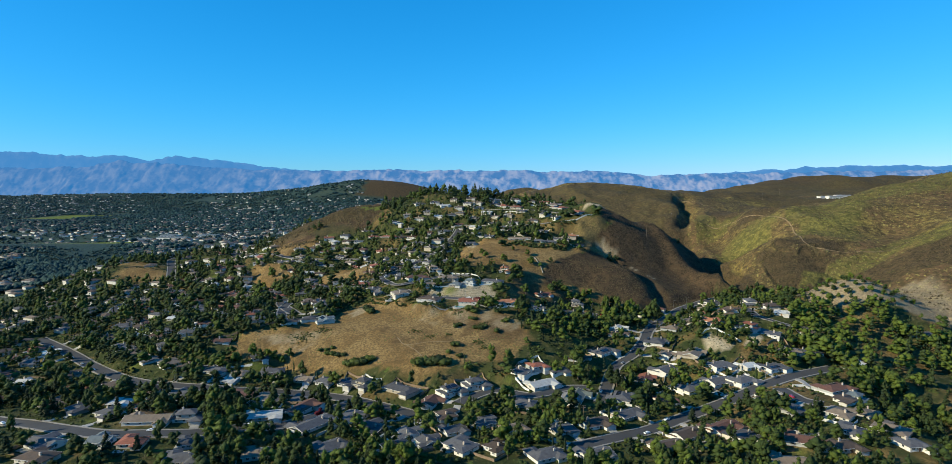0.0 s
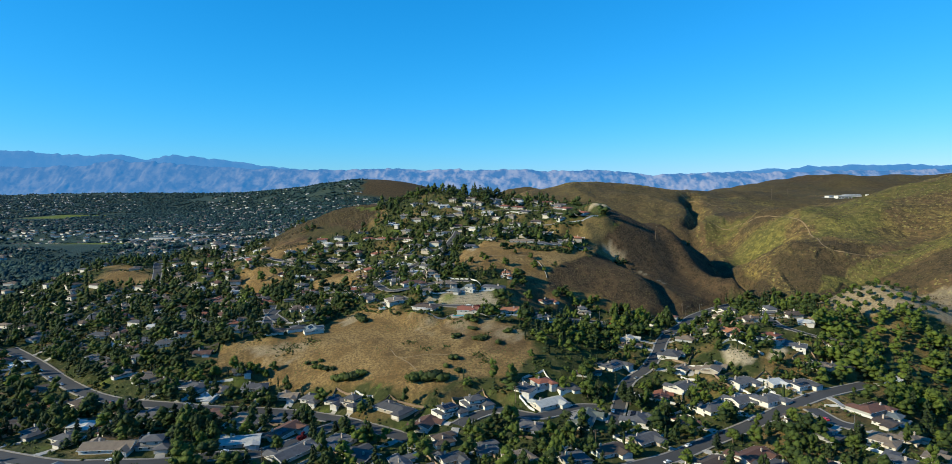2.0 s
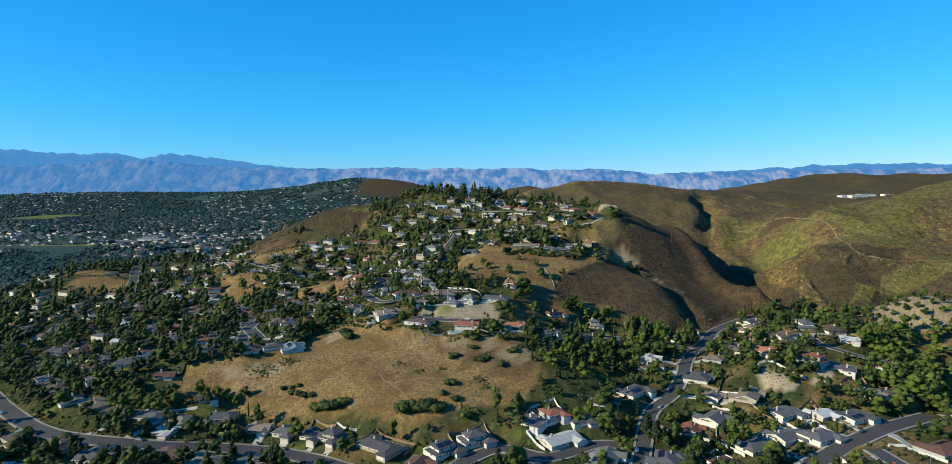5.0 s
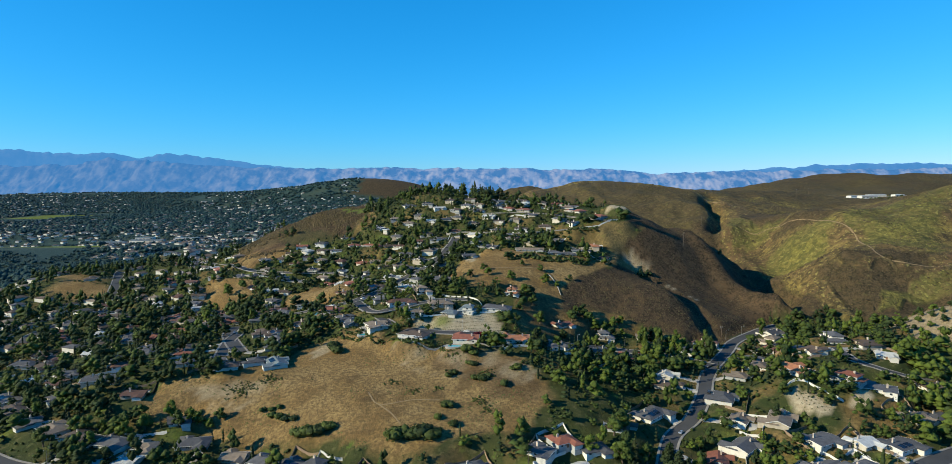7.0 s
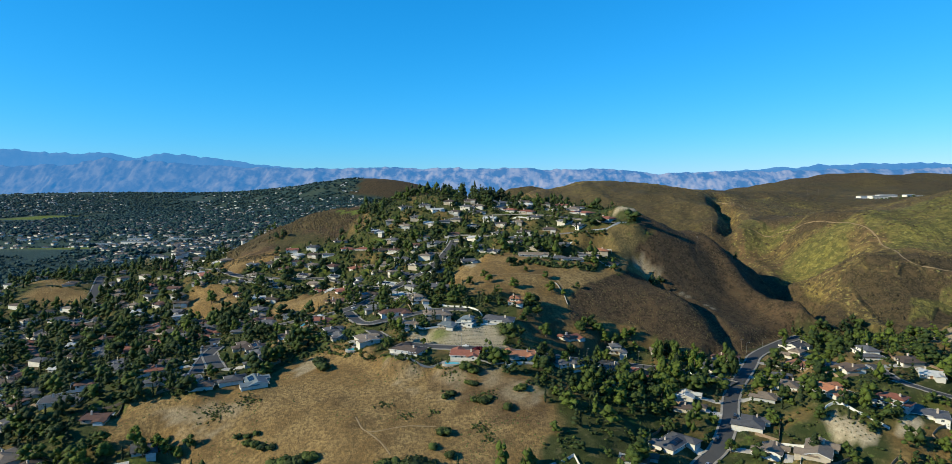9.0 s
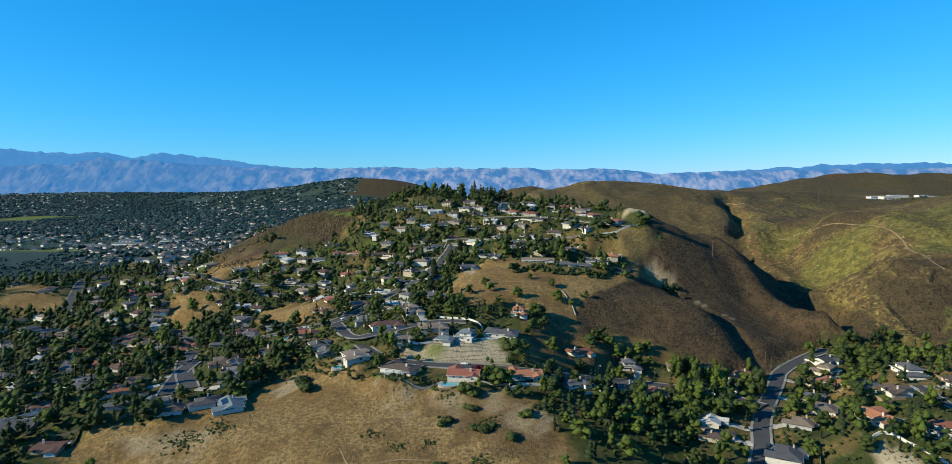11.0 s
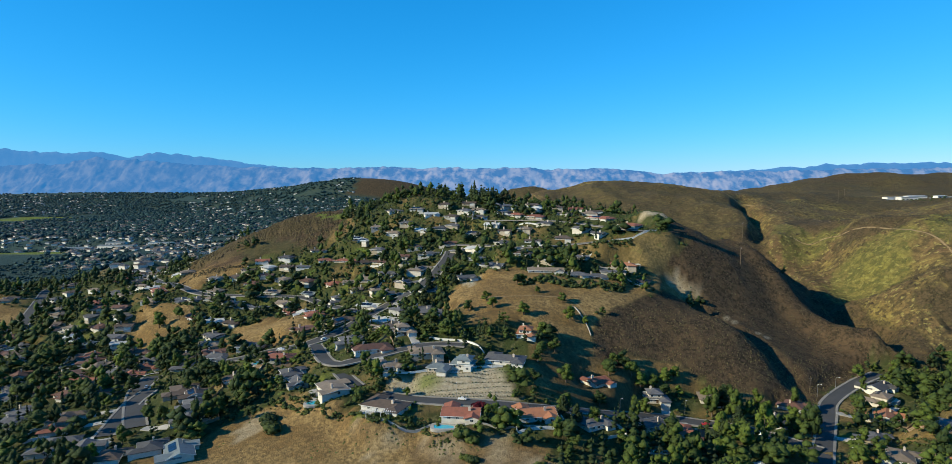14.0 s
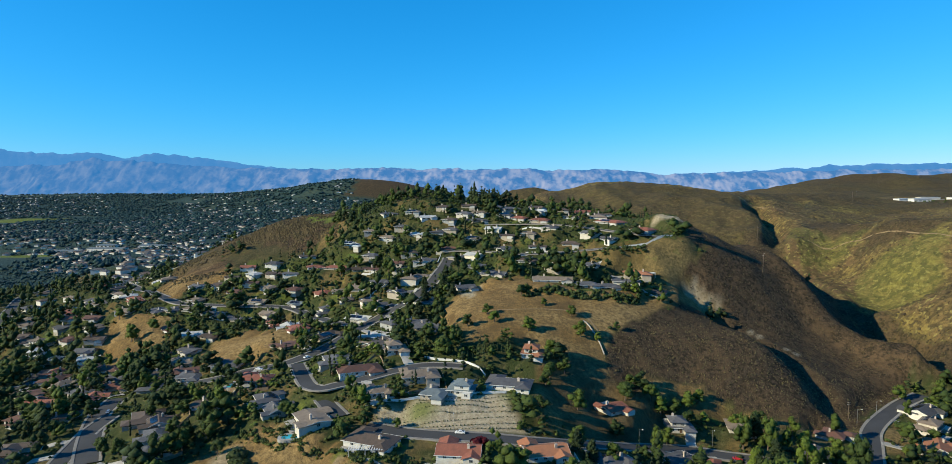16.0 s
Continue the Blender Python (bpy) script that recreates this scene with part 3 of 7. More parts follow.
# hilltop
HOUSES += [
    (-22, 764, 161, 12, "hip", "grey"),
    (45, 727, 160, 12, "hip", "tan"),
    (25, 709, -39, 13, "hip", "grey"),
    (40, 671, 168, 12, "hip", "brown"),
    (-15, 708, 160, 12, "hip", "grey"),
]


def rise(px, py):
    """Height of the untouched ground at arrays of x and y."""
    z = np.full(np.shape(px), -8.0)
    for hx, hy, hh, a, b, turn in HILLS:
        dx, dy = px - hx, py - hy
        u = (dx * math.cos(turn) + dy * math.sin(turn)) / a
        v = (-dx * math.sin(turn) + dy * math.cos(turn)) / b
        z = z + hh * np.exp(-0.5 * (u * u + v * v))
    return z


def lattice(ix, iy, salt):
    h = np.sin(ix * 127.1 + iy * 311.7 + salt * 74.7) * 43758.5453
    return h - np.floor(h)


def rough_noise(px, py, size, octaves=4, salt=0.0):
    """Smooth noise from 0 to 1 with lumps of the given size, vectorised."""
    total, weight, amp = 0.0, 0.0, 1.0
    for k in range(octaves):
        qx, qy = px / size, py / size
        ix, iy = np.floor(qx), np.floor(qy)
        fx, fy = qx - ix, qy - iy
        fx, fy = fx * fx * (3 - 2 * fx), fy * fy * (3 - 2 * fy)
        n = (lattice(ix, iy, salt + k) * (1 - fx) + lattice(ix + 1, iy, salt + k) * fx) * (1 - fy)
        n = n + (lattice(ix, iy + 1, salt + k) * (1 - fx) + lattice(ix + 1, iy + 1, salt + k) * fx) * fy
        total, weight = total + n * amp, weight + amp
        amp, size = amp * 0.5, size * 0.5
    return total / weight


def inside(px, py, corners):
    """Which of the points lie in the polygon."""
    hit = np.zeros(np.shape(px), bool)
    for (ax, ay), (bx, by) in zip(corners, corners[1:] + corners[:1]):
        crosses = (ay > py) != (by > py)
        if ay != by:
            hit ^= crosses & (px < (bx - ax) * (py - ay) / (by - ay) + ax)
    return hit


def flowing(points, step=3.0):
    """A smooth line through the points."""
    p = np.array(points, float)
    p = np.vstack([2 * p[0] - p[1], p, 2 * p[-1] - p[-2]])
    out = []
    for i in range(1, len(p) - 2):
        n = max(2, int(np.linalg.norm(p[i + 1] - p[i]) / step))
        a, b, c, d = p[i - 1:i + 3]
        for k in range(n):
            s = k / n
            out.append(0.5 * (2 * b + (c - a) * s + (2 * a - 5 * b + 4 * c - d) * s * s + (3 * b - a - 3 * c + d) * s ** 3))
    out.append(p[-2])
    return np.array(out)


def nearest(px, py, line):
    """Distance from each point to the line's samples, and the index of the nearest sample."""
    best, which = np.full(px.shape, 1e9), np.zeros(px.shape, int)
    for i, (qx, qy) in enumerate(line[:, :2]):
        d = (px - qx) ** 2 + (py - qy) ** 2
        closer = d < best
        best[closer], which[closer] = d[closer], i
    return np.sqrt(best), which


# ---- what grows on the ground, area by area ----
AREAS = {}
AREAS["knoll"] = [(-218, 399), (-213, 427), (-168, 431), (-118, 471), (-99, 482), (-32, 445), (32, 426), (45, 389), (32, 354), (-10, 349), (-42, 340), (-76, 354), (-113, 368), (-135, 367), (-172, 386)]
AREAS["face"] = [(-27, 598), (-6, 637), (34, 647), (71, 606), (122, 614), (150, 648), (182, 650), (172, 635), (122, 599), (83, 567), (71, 541), (50, 539), (27, 548), (-1, 547)]
AREAS["brown"] = [(83, 567), (122, 599), (175, 636), (156, 654), (172, 673), (222, 690), (320, 719), (308, 615), (266, 579), (219, 540), (187, 525), (166, 525), (130, 534), (85, 530), (72, 541)]
AREAS["knoll_scrub"] = [(-30, 440), (32, 426), (46, 389), (36, 372), (5, 385), (-12, 400), (-35, 425)]
AREAS["brown_back"] = [(165, 668), (222, 690), (320, 719), (290, 715), (215, 790), (150, 900), (172, 760)]
AREAS["hill_foot"] = [(33, 530), (61, 542), (74, 542), (87, 531), (130, 533), (166, 525), (201, 527), (180, 513), (156, 517), (134, 525), (100, 524), (69, 514), (49, 509), (38, 485), (27, 480)]
AREAS["orchard"] = [(330, 503), (365, 503), (420, 475), (428, 452), (392, 444), (350, 446), (322, 458)]
AREAS["tan_foot"] = [(86, 539), (113, 544), (134, 536), (135, 528), (112, 530), (93, 532)]
AREAS["west_top"] = [(-330, 850), (-270, 790), (-238, 800), (-155, 812), (-150, 880), (-175, 970), (-240, 970), (-300, 900)]
AREAS["west_foot"] = [(-320, 772), (-300, 830), (-237, 800), (-234, 776), (-254, 763), (-271, 739)]
AREAS["spur"] = [(-312, 696), (-307, 726), (-259, 704), (-242, 691), (-238, 662), (-265, 633), (-289, 665)]
AREAS["spur_east"] = [(-205, 622), (-191, 649), (-168, 662), (-134, 626), (-117, 597), (-129, 573), (-173, 587)]
AREAS["bank"] = [(-53, 484), (-30, 489), (-7, 493), (17, 495), (19, 478), (26, 471), (-1, 468), (-23, 472), (-40, 474)]
AREAS["terrace"] = [(194, 390), (201, 390), (216, 371), (206, 365), (195, 375)]
AREAS["pad"] = [(223, 371), (236, 383), (242, 377), (231, 367)]
AREAS["summit_scar"] = [(142, 709), (150, 716), (163, 719), (178, 715), (186, 707), (165, 711)]
AREAS["scar"] = [(-12, 617), (-6, 639), (3, 637), (-4, 613)]
AREAS["gully"] = [(147, 645), (163, 648), (184, 644), (176, 635), (158, 634)]
AREAS["rock_streak"] = [(187, 620), (196, 611), (199, 613), (190, 622)]
AREAS["rock_streak_low"] = [(206, 603), (214, 594), (217, 596), (208, 606)]
AREAS["knob"] = [(-515, 751), (-545, 829), (-500, 820), (-451, 773), (-437, 743), (-469, 734)]
AREAS["east_tan"] = [(340, 515), (400, 530), (475, 515), (490, 460), (470, 425), (432, 440), (390, 444), (345, 447), (332, 470)]
AREAS["knoll_lawn"] = [(-57, 459), (-31, 455), (-35, 444), (-58, 449)]
AREAS["top_lawn"] = [(-190, 902), (-150, 886), (-148, 874), (-168, 876), (-190, 892)]
AREAS["dry_hills"] = [(316, 650), (330, 600), (372, 540), (410, 490), (455, 440), (620, 400), (1500, 300), (4300, 1200), (4300, 3200), (400, 3300), (-100, 3000), (-120, 1350), (40, 1100), (150, 900), (215, 790), (290, 715)]
AREAS["brown_ridge"] = [(60, 1130), (150, 1000), (330, 930), (385, 1020), (420, 1150), (330, 1300), (120, 1350)]
AREAS["brown_flank"] = [(382, 780), (385, 667), (420, 627), (456, 623), (420, 578), (350, 605), (322, 645)]
AREAS["east_top"] = [(341, 541), (366, 515), (399, 505), (450, 490), (470, 460), (450, 440), (415, 440), (394, 455), (361, 478), (336, 515)]
AREAS["far_ridge"] = [(650, 1850), (2800, 1700), (4000, 3200), (400, 3300), (-100, 2900), (-100, 2350), (500, 2000)]
AREAS["sports_field"] = [(-1400, 1530), (-960, 1520), (-920, 1610), (-1400, 1640)]
AREAS["far_field"] = [(-2000, 2640), (-1780, 2640), (-1780, 2900), (-2000, 2900)]
AREAS["far_brown"] = [(-700, 3650), (-100, 3600), (-100, 4300), (-700, 4300)]
OPEN_GROUND = ("knoll", "face", "brown", "hill_foot", "orchard", "tan_foot", "west_top", "west_foot", "spur", "spur_east", "bank", "terrace", "pad", "summit_scar", "gully", "gully_rim", "summit_back", "east_tan", "dry_hills", "brown_back", "knoll_scrub")
AREAS["ridge_scrub"] = [(414, 863), (452, 875), (530, 882), (525, 835), (463, 797), (429, 830)]
AREAS["trail_scrub"] = [(387, 671), (430, 669), (472, 645), (463, 632), (417, 640), (380, 659)]
AREAS["flank_scrub"] = [(356, 669), (371, 663), (399, 641), (456, 622), (385, 529), (354, 546), (360, 604), (354, 633)]
AREAS["saddle_scrub"] = [(415, 980), (508, 1035), (444, 877), (412, 913)]
AREAS["green_flank"] = [(366, 780), (391, 816), (432, 820), (451, 788), (371, 675), (352, 697)]
AREAS["green_saddle"] = [(354, 885), (395, 975), (413, 915), (436, 876), (398, 863)]
AREAS["green_ridge"] = [(456, 784), (500, 820), (573, 849), (630, 854), (477, 652), (438, 682)]
AREAS["green_spur"] = [(378, 592), (425, 614), (464, 620), (529, 650), (600, 640), (600, 575), (500, 583), (444, 598)]
AREAS["grove"] = [(290, 434), (342, 443), (404, 443), (440, 400), (330, 306), (286, 296), (270, 330), (258, 350)]
AREAS["knoll_pale"] = [(-60, 455), (-37, 444), (6, 437), (42, 416), (33, 399), (-23, 406), (-45, 425)]
AREAS["knoll_grey"] = [(-200, 425), (-145, 430), (-120, 410), (-128, 396), (-175, 400)]
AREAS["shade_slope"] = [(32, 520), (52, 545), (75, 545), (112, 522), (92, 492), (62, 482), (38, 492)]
AREAS["crest_green"] = [(470, 805), (560, 780), (640, 775), (780, 780), (780, 860), (640, 850), (560, 845), (480, 850)]
AREAS["far_plain"] = [(520, 1240), (1300, 1120), (1700, 1750), (420, 1750)]
AREAS["spur_foot"] = [(390, 598), (444, 596), (500, 582), (580, 560), (580, 520), (463, 535), (414, 565)]
AREAS["west_slope"] = [(-330, 850), (-266, 805), (-250, 835), (-222, 854), (-180, 840), (-172, 870), (-200, 905), (-250, 900), (-300, 890)]
AREAS["west_terrace"] = [(-262, 850), (-235, 851), (-197, 832), (-183, 802), (-200, 790), (-240, 797)]
AREAS["west_cut"] = [(-160, 842), (-146, 858), (-128, 832), (-141, 803), (-160, 808)]
AREAS["shoulder"] = [(59, 714), (103, 685), (160, 668), (166, 658), (181, 649), (157, 644), (119, 636), (81, 668)]
AREAS["hedge_bank"] = [(-129, 513), (-101, 482), (-76, 465), (-56, 452), (-30, 450), (-29, 443), (-45, 440), (-63, 454), (-82, 462), (-118, 485)]
AREAS["rock_garden"] = [(-122, 456), (-119, 471), (-109, 472), (-106, 463), (-115, 448)]
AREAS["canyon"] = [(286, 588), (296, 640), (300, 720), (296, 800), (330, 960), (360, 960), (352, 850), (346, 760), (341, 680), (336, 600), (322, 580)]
AREAS["gully_rim"] = [(120, 650), (190, 665), (190, 625), (140, 625)]
AREAS["summit_back"] = [(115, 690), (115, 770), (220, 770), (220, 690)]
RAVINES = [(8.0, 11.0, [(158, 640), (178, 612), (193, 590), (203, 565), (206, 545)]),
           (14.0, 13.0, [(420, 1130), (391, 1004), (356, 930), (346, 860), (334, 790), (324, 740), (320, 700), (320, 650)]),
           (10.0, 15.0, [(450, 1200), (405, 1090), (391, 1004), (365, 950)]),
           (5.0, 16.0, [(640, 820), (520, 790), (440, 760), (370, 720)]),
           (5.0, 14.0, [(560, 640), (470, 610), (400, 580), (345, 600)])]

# ---- the ground, one sheet ----
gx = np.concatenate([-np.geomspace(470, 4700, 70)[::-1], np.arange(-465, 466, 4.2), np.geomspace(470, 4700, 70)])
gy = np.concatenate([np.arange(-1500, 170, 55), np.arange(170, 720, 4.2), np.geomspace(724, 4810, 150)])
GX, GY = np.meshgrid(gx, gy)
GZ = rise(GX, GY)
near_part = (np.abs(GX) < 560) & (GY > 120) & (GY < 1000)


def weight_of(name, ragged=6.0):
    """1 inside the area, 0 outside, with a ragged edge."""
    wob = ragged
    jx = GX + wob * (rough_noise(GX, GY, 22 + wob, 4, 1.0) - 0.5) * 2.4
    jy = GY + wob * (rough_noise(GX, GY, 22 + wob, 4, 5.0) - 0.5) * 2.4
    return inside(jx, jy, AREAS[name]).astype(float)


hills_w = np.maximum(weight_of("dry_hills", 14), weight_of("canyon", 4))
# brown over the canyon deepens the shadow on its floor by colour
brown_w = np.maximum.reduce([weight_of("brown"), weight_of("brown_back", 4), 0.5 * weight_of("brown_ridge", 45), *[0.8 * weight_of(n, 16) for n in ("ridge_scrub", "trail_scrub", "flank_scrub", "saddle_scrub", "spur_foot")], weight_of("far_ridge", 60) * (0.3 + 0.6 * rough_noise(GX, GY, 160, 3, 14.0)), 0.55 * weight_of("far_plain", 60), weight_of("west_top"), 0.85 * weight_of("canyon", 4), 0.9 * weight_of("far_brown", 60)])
# brown soil, with the hill's shadow on this slope painted into it
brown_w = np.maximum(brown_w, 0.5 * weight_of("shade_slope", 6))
brown_w = np.maximum(brown_w, weight_of("knoll_scrub", 9) * 0.55 * (0.5 + rough_noise(GX, GY, 14, 3, 8.0)))
west_gold = 0.4 * weight_of("west_slope", 6) * (0.6 + 0.8 * (rough_noise(GX, GY, 18, 3, 71.0) - 0.3))
brown_w = np.maximum(brown_w - weight_of("tan_foot", 3) - weight_of("green_spur", 14) - 0.5 * weight_of("west_terrace", 4) - weight_of("west_cut", 4) - weight_of("top_lawn", 2), 0) * (1 - np.clip(west_gold, 0, 0.8))
tan_w = np.maximum.reduce([0.8 * weight_of("west_cut", 4), np.clip(west_gold, 0, 1), 0.6 * weight_of("shoulder", 7), 0.7 * weight_of("shade_slope", 5), weight_of("knoll", 4), weight_of("face", 4), weight_of("west_foot", 4), weight_of("spur", 4), weight_of("spur_east", 4), weight_of("knob", 4), weight_of("east_tan", 6), weight_of("east_top", 4), weight_of("tan_foot", 3), weight_of("orchard", 3), 0.8 * weight_of("hill_foot", 4)])
pale_w = np.maximum.reduce([weight_of(n, 2) for n in ("bank", "terrace", "pad", "scar", "rock_streak", "rock_streak_low")] + [0.6 * weight_of("rock_garden", 2), weight_of("summit_scar", 2) * np.clip(4 * rough_noise(GX, GY, 7, 3, 85.0) - 0.7, 0, 1), 0.6 * weight_of("gully", 3) * np.clip(4 * rough_noise(GX, GY, 8, 3, 86.0) - 1.6, 0, 1)] + [0.5 * weight_of("orchard", 3), 0.5 * weight_of("knoll_pale", 9) * np.clip(3 * rough_noise(GX, GY, 10, 3, 83.0) - 1.1, 0, 1), 0.5 * weight_of("knoll_grey", 9) * np.clip(3 * rough_noise(GX, GY, 9, 3, 84.0) - 1.1, 0, 1), 0.45 * weight_of("east_tan", 5), 0.45 * weight_of("east_top", 3), 0.3 * weight_of("sports_field", 8), 0.2 * weight_of("far_field", 8)])
lawn_w = np.maximum.reduce([0.3 * weight_of(n, 14) for n in ("green_flank", "green_saddle", "green_ridge", "green_spur", "crest_green")] + [weight_of(n, 2) for n in ("knoll_lawn", "top_lawn", "sports_field", "far_field")])
bare = np.maximum.reduce([hills_w, brown_w, tan_w])
# dry open soil between the gardens on the east side
soil = np.clip((rough_noise(GX, GY, 26, 4, 51.0) - 0.46) * 8, 0, 0.75) * np.clip((GX - 110) / 60, 0, 1) * (GY < 540)
soil = np.maximum(soil, np.clip((rough_noise(GX, GY, 20, 4, 52.0) - 0.60) * 8, 0, 0.55))
tan_w = np.maximum(tan_w, soil * (bare < 0.4) * near_part)
ridged = 1 - np.abs(2 * rough_noise(GX, GY, 85, 5, 9.0) - 1)
broad_ridges = 1 - np.abs(2 * rough_noise(GX, GY, 300, 5, 19.0) - 1)
GZ += hills_w * np.clip((GY - 1250) / 400, 0, 1) * (broad_ridges - 0.6) * 34
GZ += np.where(GY > 430, hills_w, 0) * (ridged - 0.6) * 13 + brown_w * ((rough_noise(GX, GY, 24, 4, 3.0) - 0.5) * 4 + near_part * (rough_noise(GX, GY, 11, 2, 6.0) - 0.5) * 2.6)
GZ += tan_w * (rough_noise(GX, GY, 18, 4, 4.0) - 0.5) * 1.6
for depth, reach, points in RAVINES:
    d, _ = nearest(GX, GY, flowing(points, 6))
    GZ -= depth * np.exp(-(d / reach) ** 2)
# the burnt spur comes down to the mouth of the canyon as a sharp rib
RIB = flowing([(228, 760, 4), (236, 724, 8), (250, 690, 10), (262, 662, 10), (271, 640, 12), (281, 617, 13), (288, 600, 12), (296, 586, 6), (304, 574, 0)], 5)
d, i = nearest(GX, GY, RIB)
GZ += RIB[i, 2] * np.exp(-(d / 15.0) ** 2)
# the canyon's floor, deep at the mouth and higher behind the spur
d, i = nearest(GX, GY, flowing([(332, 655), (338, 690)], 6))
GZ -= 8 * np.exp(-(d / 14.0) ** 2)
d, i = nearest(GX, GY, flowing([(336, 768), (343, 795), (348, 830), (362, 900)], 6))
GZ += 27 * np.exp(-(d / 27.0) ** 2)
d, i = nearest(GX, GY, flowing([(318, 660), (314, 620), (306, 596)], 6))
GZ -= 8 * np.exp(-(d / 14.0) ** 2)
GZ -= 5 * np.exp(-((GX - 288) / 18) ** 2 - ((GY - 722) / 30) ** 2)

# a pale cut bank behind the summit houses
step_up = np.clip((GY - 706) / 10, 0, 1) * np.clip((760 - GY) / 34, 0, 1)
GZ += 4.5 * step_up * np.exp(-((GX - 163) / 15) ** 4) * (0.6 + 0.8 * rough_noise(GX, GY, 9, 3, 81.0))

# streets cut into the slope, houses stand on levelled pads
LINES = {}
for name, (wide, points) in STREETS.items():
    line = flowing(points)
    z = rise(line[:, 0], line[:, 1])
    k = 9
    z = np.convolve(np.pad(z, k, mode="edge"), np.ones(2 * k + 1) / (2 * k + 1), "valid")
    LINES[name] = np.c_[line, z]
zx, zy = GX[near_part], GY[near_part]
zz = GZ[near_part]
road_gap = np.full(zx.shape, 1e9)
road_z = np.zeros(zx.shape)
road_w = np.zeros(zx.shape)
for name, line in LINES.items():
    half = STREETS[name][0] / 2
    d, i = nearest(zx, zy, line)
    w = np.clip((half + 16 - d) / 10, 0, 1)
    w = w * w * (3 - 2 * w)
    w = w + 3 * np.clip(1 - d / (half + 5), 0, 1)
    road_z, road_w = road_z + w * w * (line[i, 2] - 0.35), road_w + w * w
    road_gap = np.minimum(road_gap, d - half)
blend = np.minimum(np.sqrt(road_w), 1)
zz = zz * (1 - blend) + road_z / np.maximum(road_w, 1e-6) * blend
# smaller houses fill the gaps along the streets
fill = random.Random(77)
taken = [(h[0], h[1], h[3]) for h in HOUSES]
near_lines = np.concatenate([np.c_[line[::2], np.full(len(line[::2]), STREETS[name][0] / 2)] for name, line in LINES.items()])
extra = []
for k in range(30000):
    if len(extra) >= 165:
        break
    hx, hy = (fill.uniform(-330, 190), fill.uniform(560, 840)) if k % 2 else (fill.uniform(-420, 330), fill.uniform(235, 820))
    if any(inside(np.array([hx]), np.array([hy]), AREAS[n])[0] for n in OPEN_GROUND):
        continue
    if (hx > 125 and hy > 545) or (hx > 265 and hy > 480):
        continue
    gaps = np.hypot(near_lines[:, 0] - hx, near_lines[:, 1] - hy)
    j = int(gaps.argmin())
    gap = (gaps - near_lines[:, 3]).min()
    most = 80 if hx < -140 and hy > 420 else 60 if hy > 560 or hx < -140 else 24
    if gap < 10.5 or gap > most or any(math.hypot(hx - ox, hy - oy) < 10.5 + 0.5 * ow for ox, oy, ow in taken):
        continue
    if hy < 560 and -140 < hx < 60 and fill.random() < 0.6:
        continue
    turn = math.degrees(math.atan2(near_lines[j, 1] - hy, near_lines[j, 0] - hx)) + 90 if gap < 24 else fill.uniform(-30, 30)
    if hy > 560 and abs((turn + 180) % 360 - 180) > 100:
        turn += 180
    wide = fill.choice((12, 13, 14))
    taken.append((hx, hy, wide))
    extra.append((hx, hy, turn, wide, fill.choice(("gable", "hip", "flat", "hip")), fill.choice(("grey", "tan", "brown", "grey", "brown", "red_brown", "grey", "red_brown", "red", "white"))))
FIRST_SMALL = len(HOUSES)
HOUSES += extra
PADS = []
pad_z, pad_w, pad_most = np.zeros(zx.shape), np.zeros(zx.shape), np.zeros(zx.shape)
clear = np.clip((road_gap - 2.5) / 4, 0, 1)
for hx, hy, turn, wide, form, roof in HOUSES:
    d = np.hypot(zx - hx, zy - hy)
    flat = max(15.5, wide * 1.12) * 0.6 + 4.5 if hy > 560 else wide * 0.6 + 3
    pad = float((zz * np.exp(-(d / 5) ** 2)).sum() / np.exp(-(d / 5) ** 2).sum())
    if hy > 560:
        # cut into the slope: level with the ground below the house
        below = np.exp(-(np.hypot(zx - hx, zy - hy + 9) / 5) ** 2)
        pad = 0.55 * pad + 0.45 * min(pad, float((zz * below).sum() / below.sum()))
    PADS.append(pad)
    w = np.clip((flat + 8 - d) / 8, 0, 1)
    w = w * w * (3 - 2 * w) * clear
    pad_z, pad_w, pad_most = pad_z + w ** 4 * pad, pad_w + w ** 4, np.maximum(pad_most, w)
POOLS = ((-83, 469, 10, 9, 5), (-135, 537, 60, 10, 5), (-15, 441, 0, 10, 5), (-37, 498, 0, 7, 4), (50, 262, 20, 10, 5), (136, 223, 30, 9, 5), (-41, 232, 0, 9, 5), (112, 279, 20, 7, 4), (248, 363, 0, 9, 5), (90, 452, 10, 9, 4.5))
for x, y, turn, long_, wide in POOLS:
    w = np.clip(1.9 - np.hypot(zx - x, zy - y) / (long_ * 0.5 + 2.5), 0, 1)
    pad = float(np.sum(zz * (w > 0.9)) / max(1, np.sum(w > 0.9)))
    pad_z, pad_w, pad_most = pad_z + w ** 4 * pad, pad_w + w ** 4, np.maximum(pad_most, w)
zz = zz * (1 - pad_most) + pad_z / np.maximum(pad_w, 1e-9) * pad_most
GZ[near_part] = zz


def ground_z(px, py):
    """Height of the finished ground."""
    px, py = np.atleast_1d(np.asarray(px, float)), np.atleast_1d(np.asarray(py, float))
    i = np.clip(np.searchsorted(gx, px) - 1, 0, len(gx) - 2)
    j = np.clip(np.searchsorted(gy, py) - 1, 0, len(gy) - 2)
    u, v = (px - gx[i]) / (gx[i + 1] - gx[i]), (py - gy[j]) / (gy[j + 1] - gy[j])
    return (GZ[j, i] * (1 - u) + GZ[j, i + 1] * u) * (1 - v) + (GZ[j + 1, i] * (1 - u) + GZ[j + 1, i + 1] * u) * v


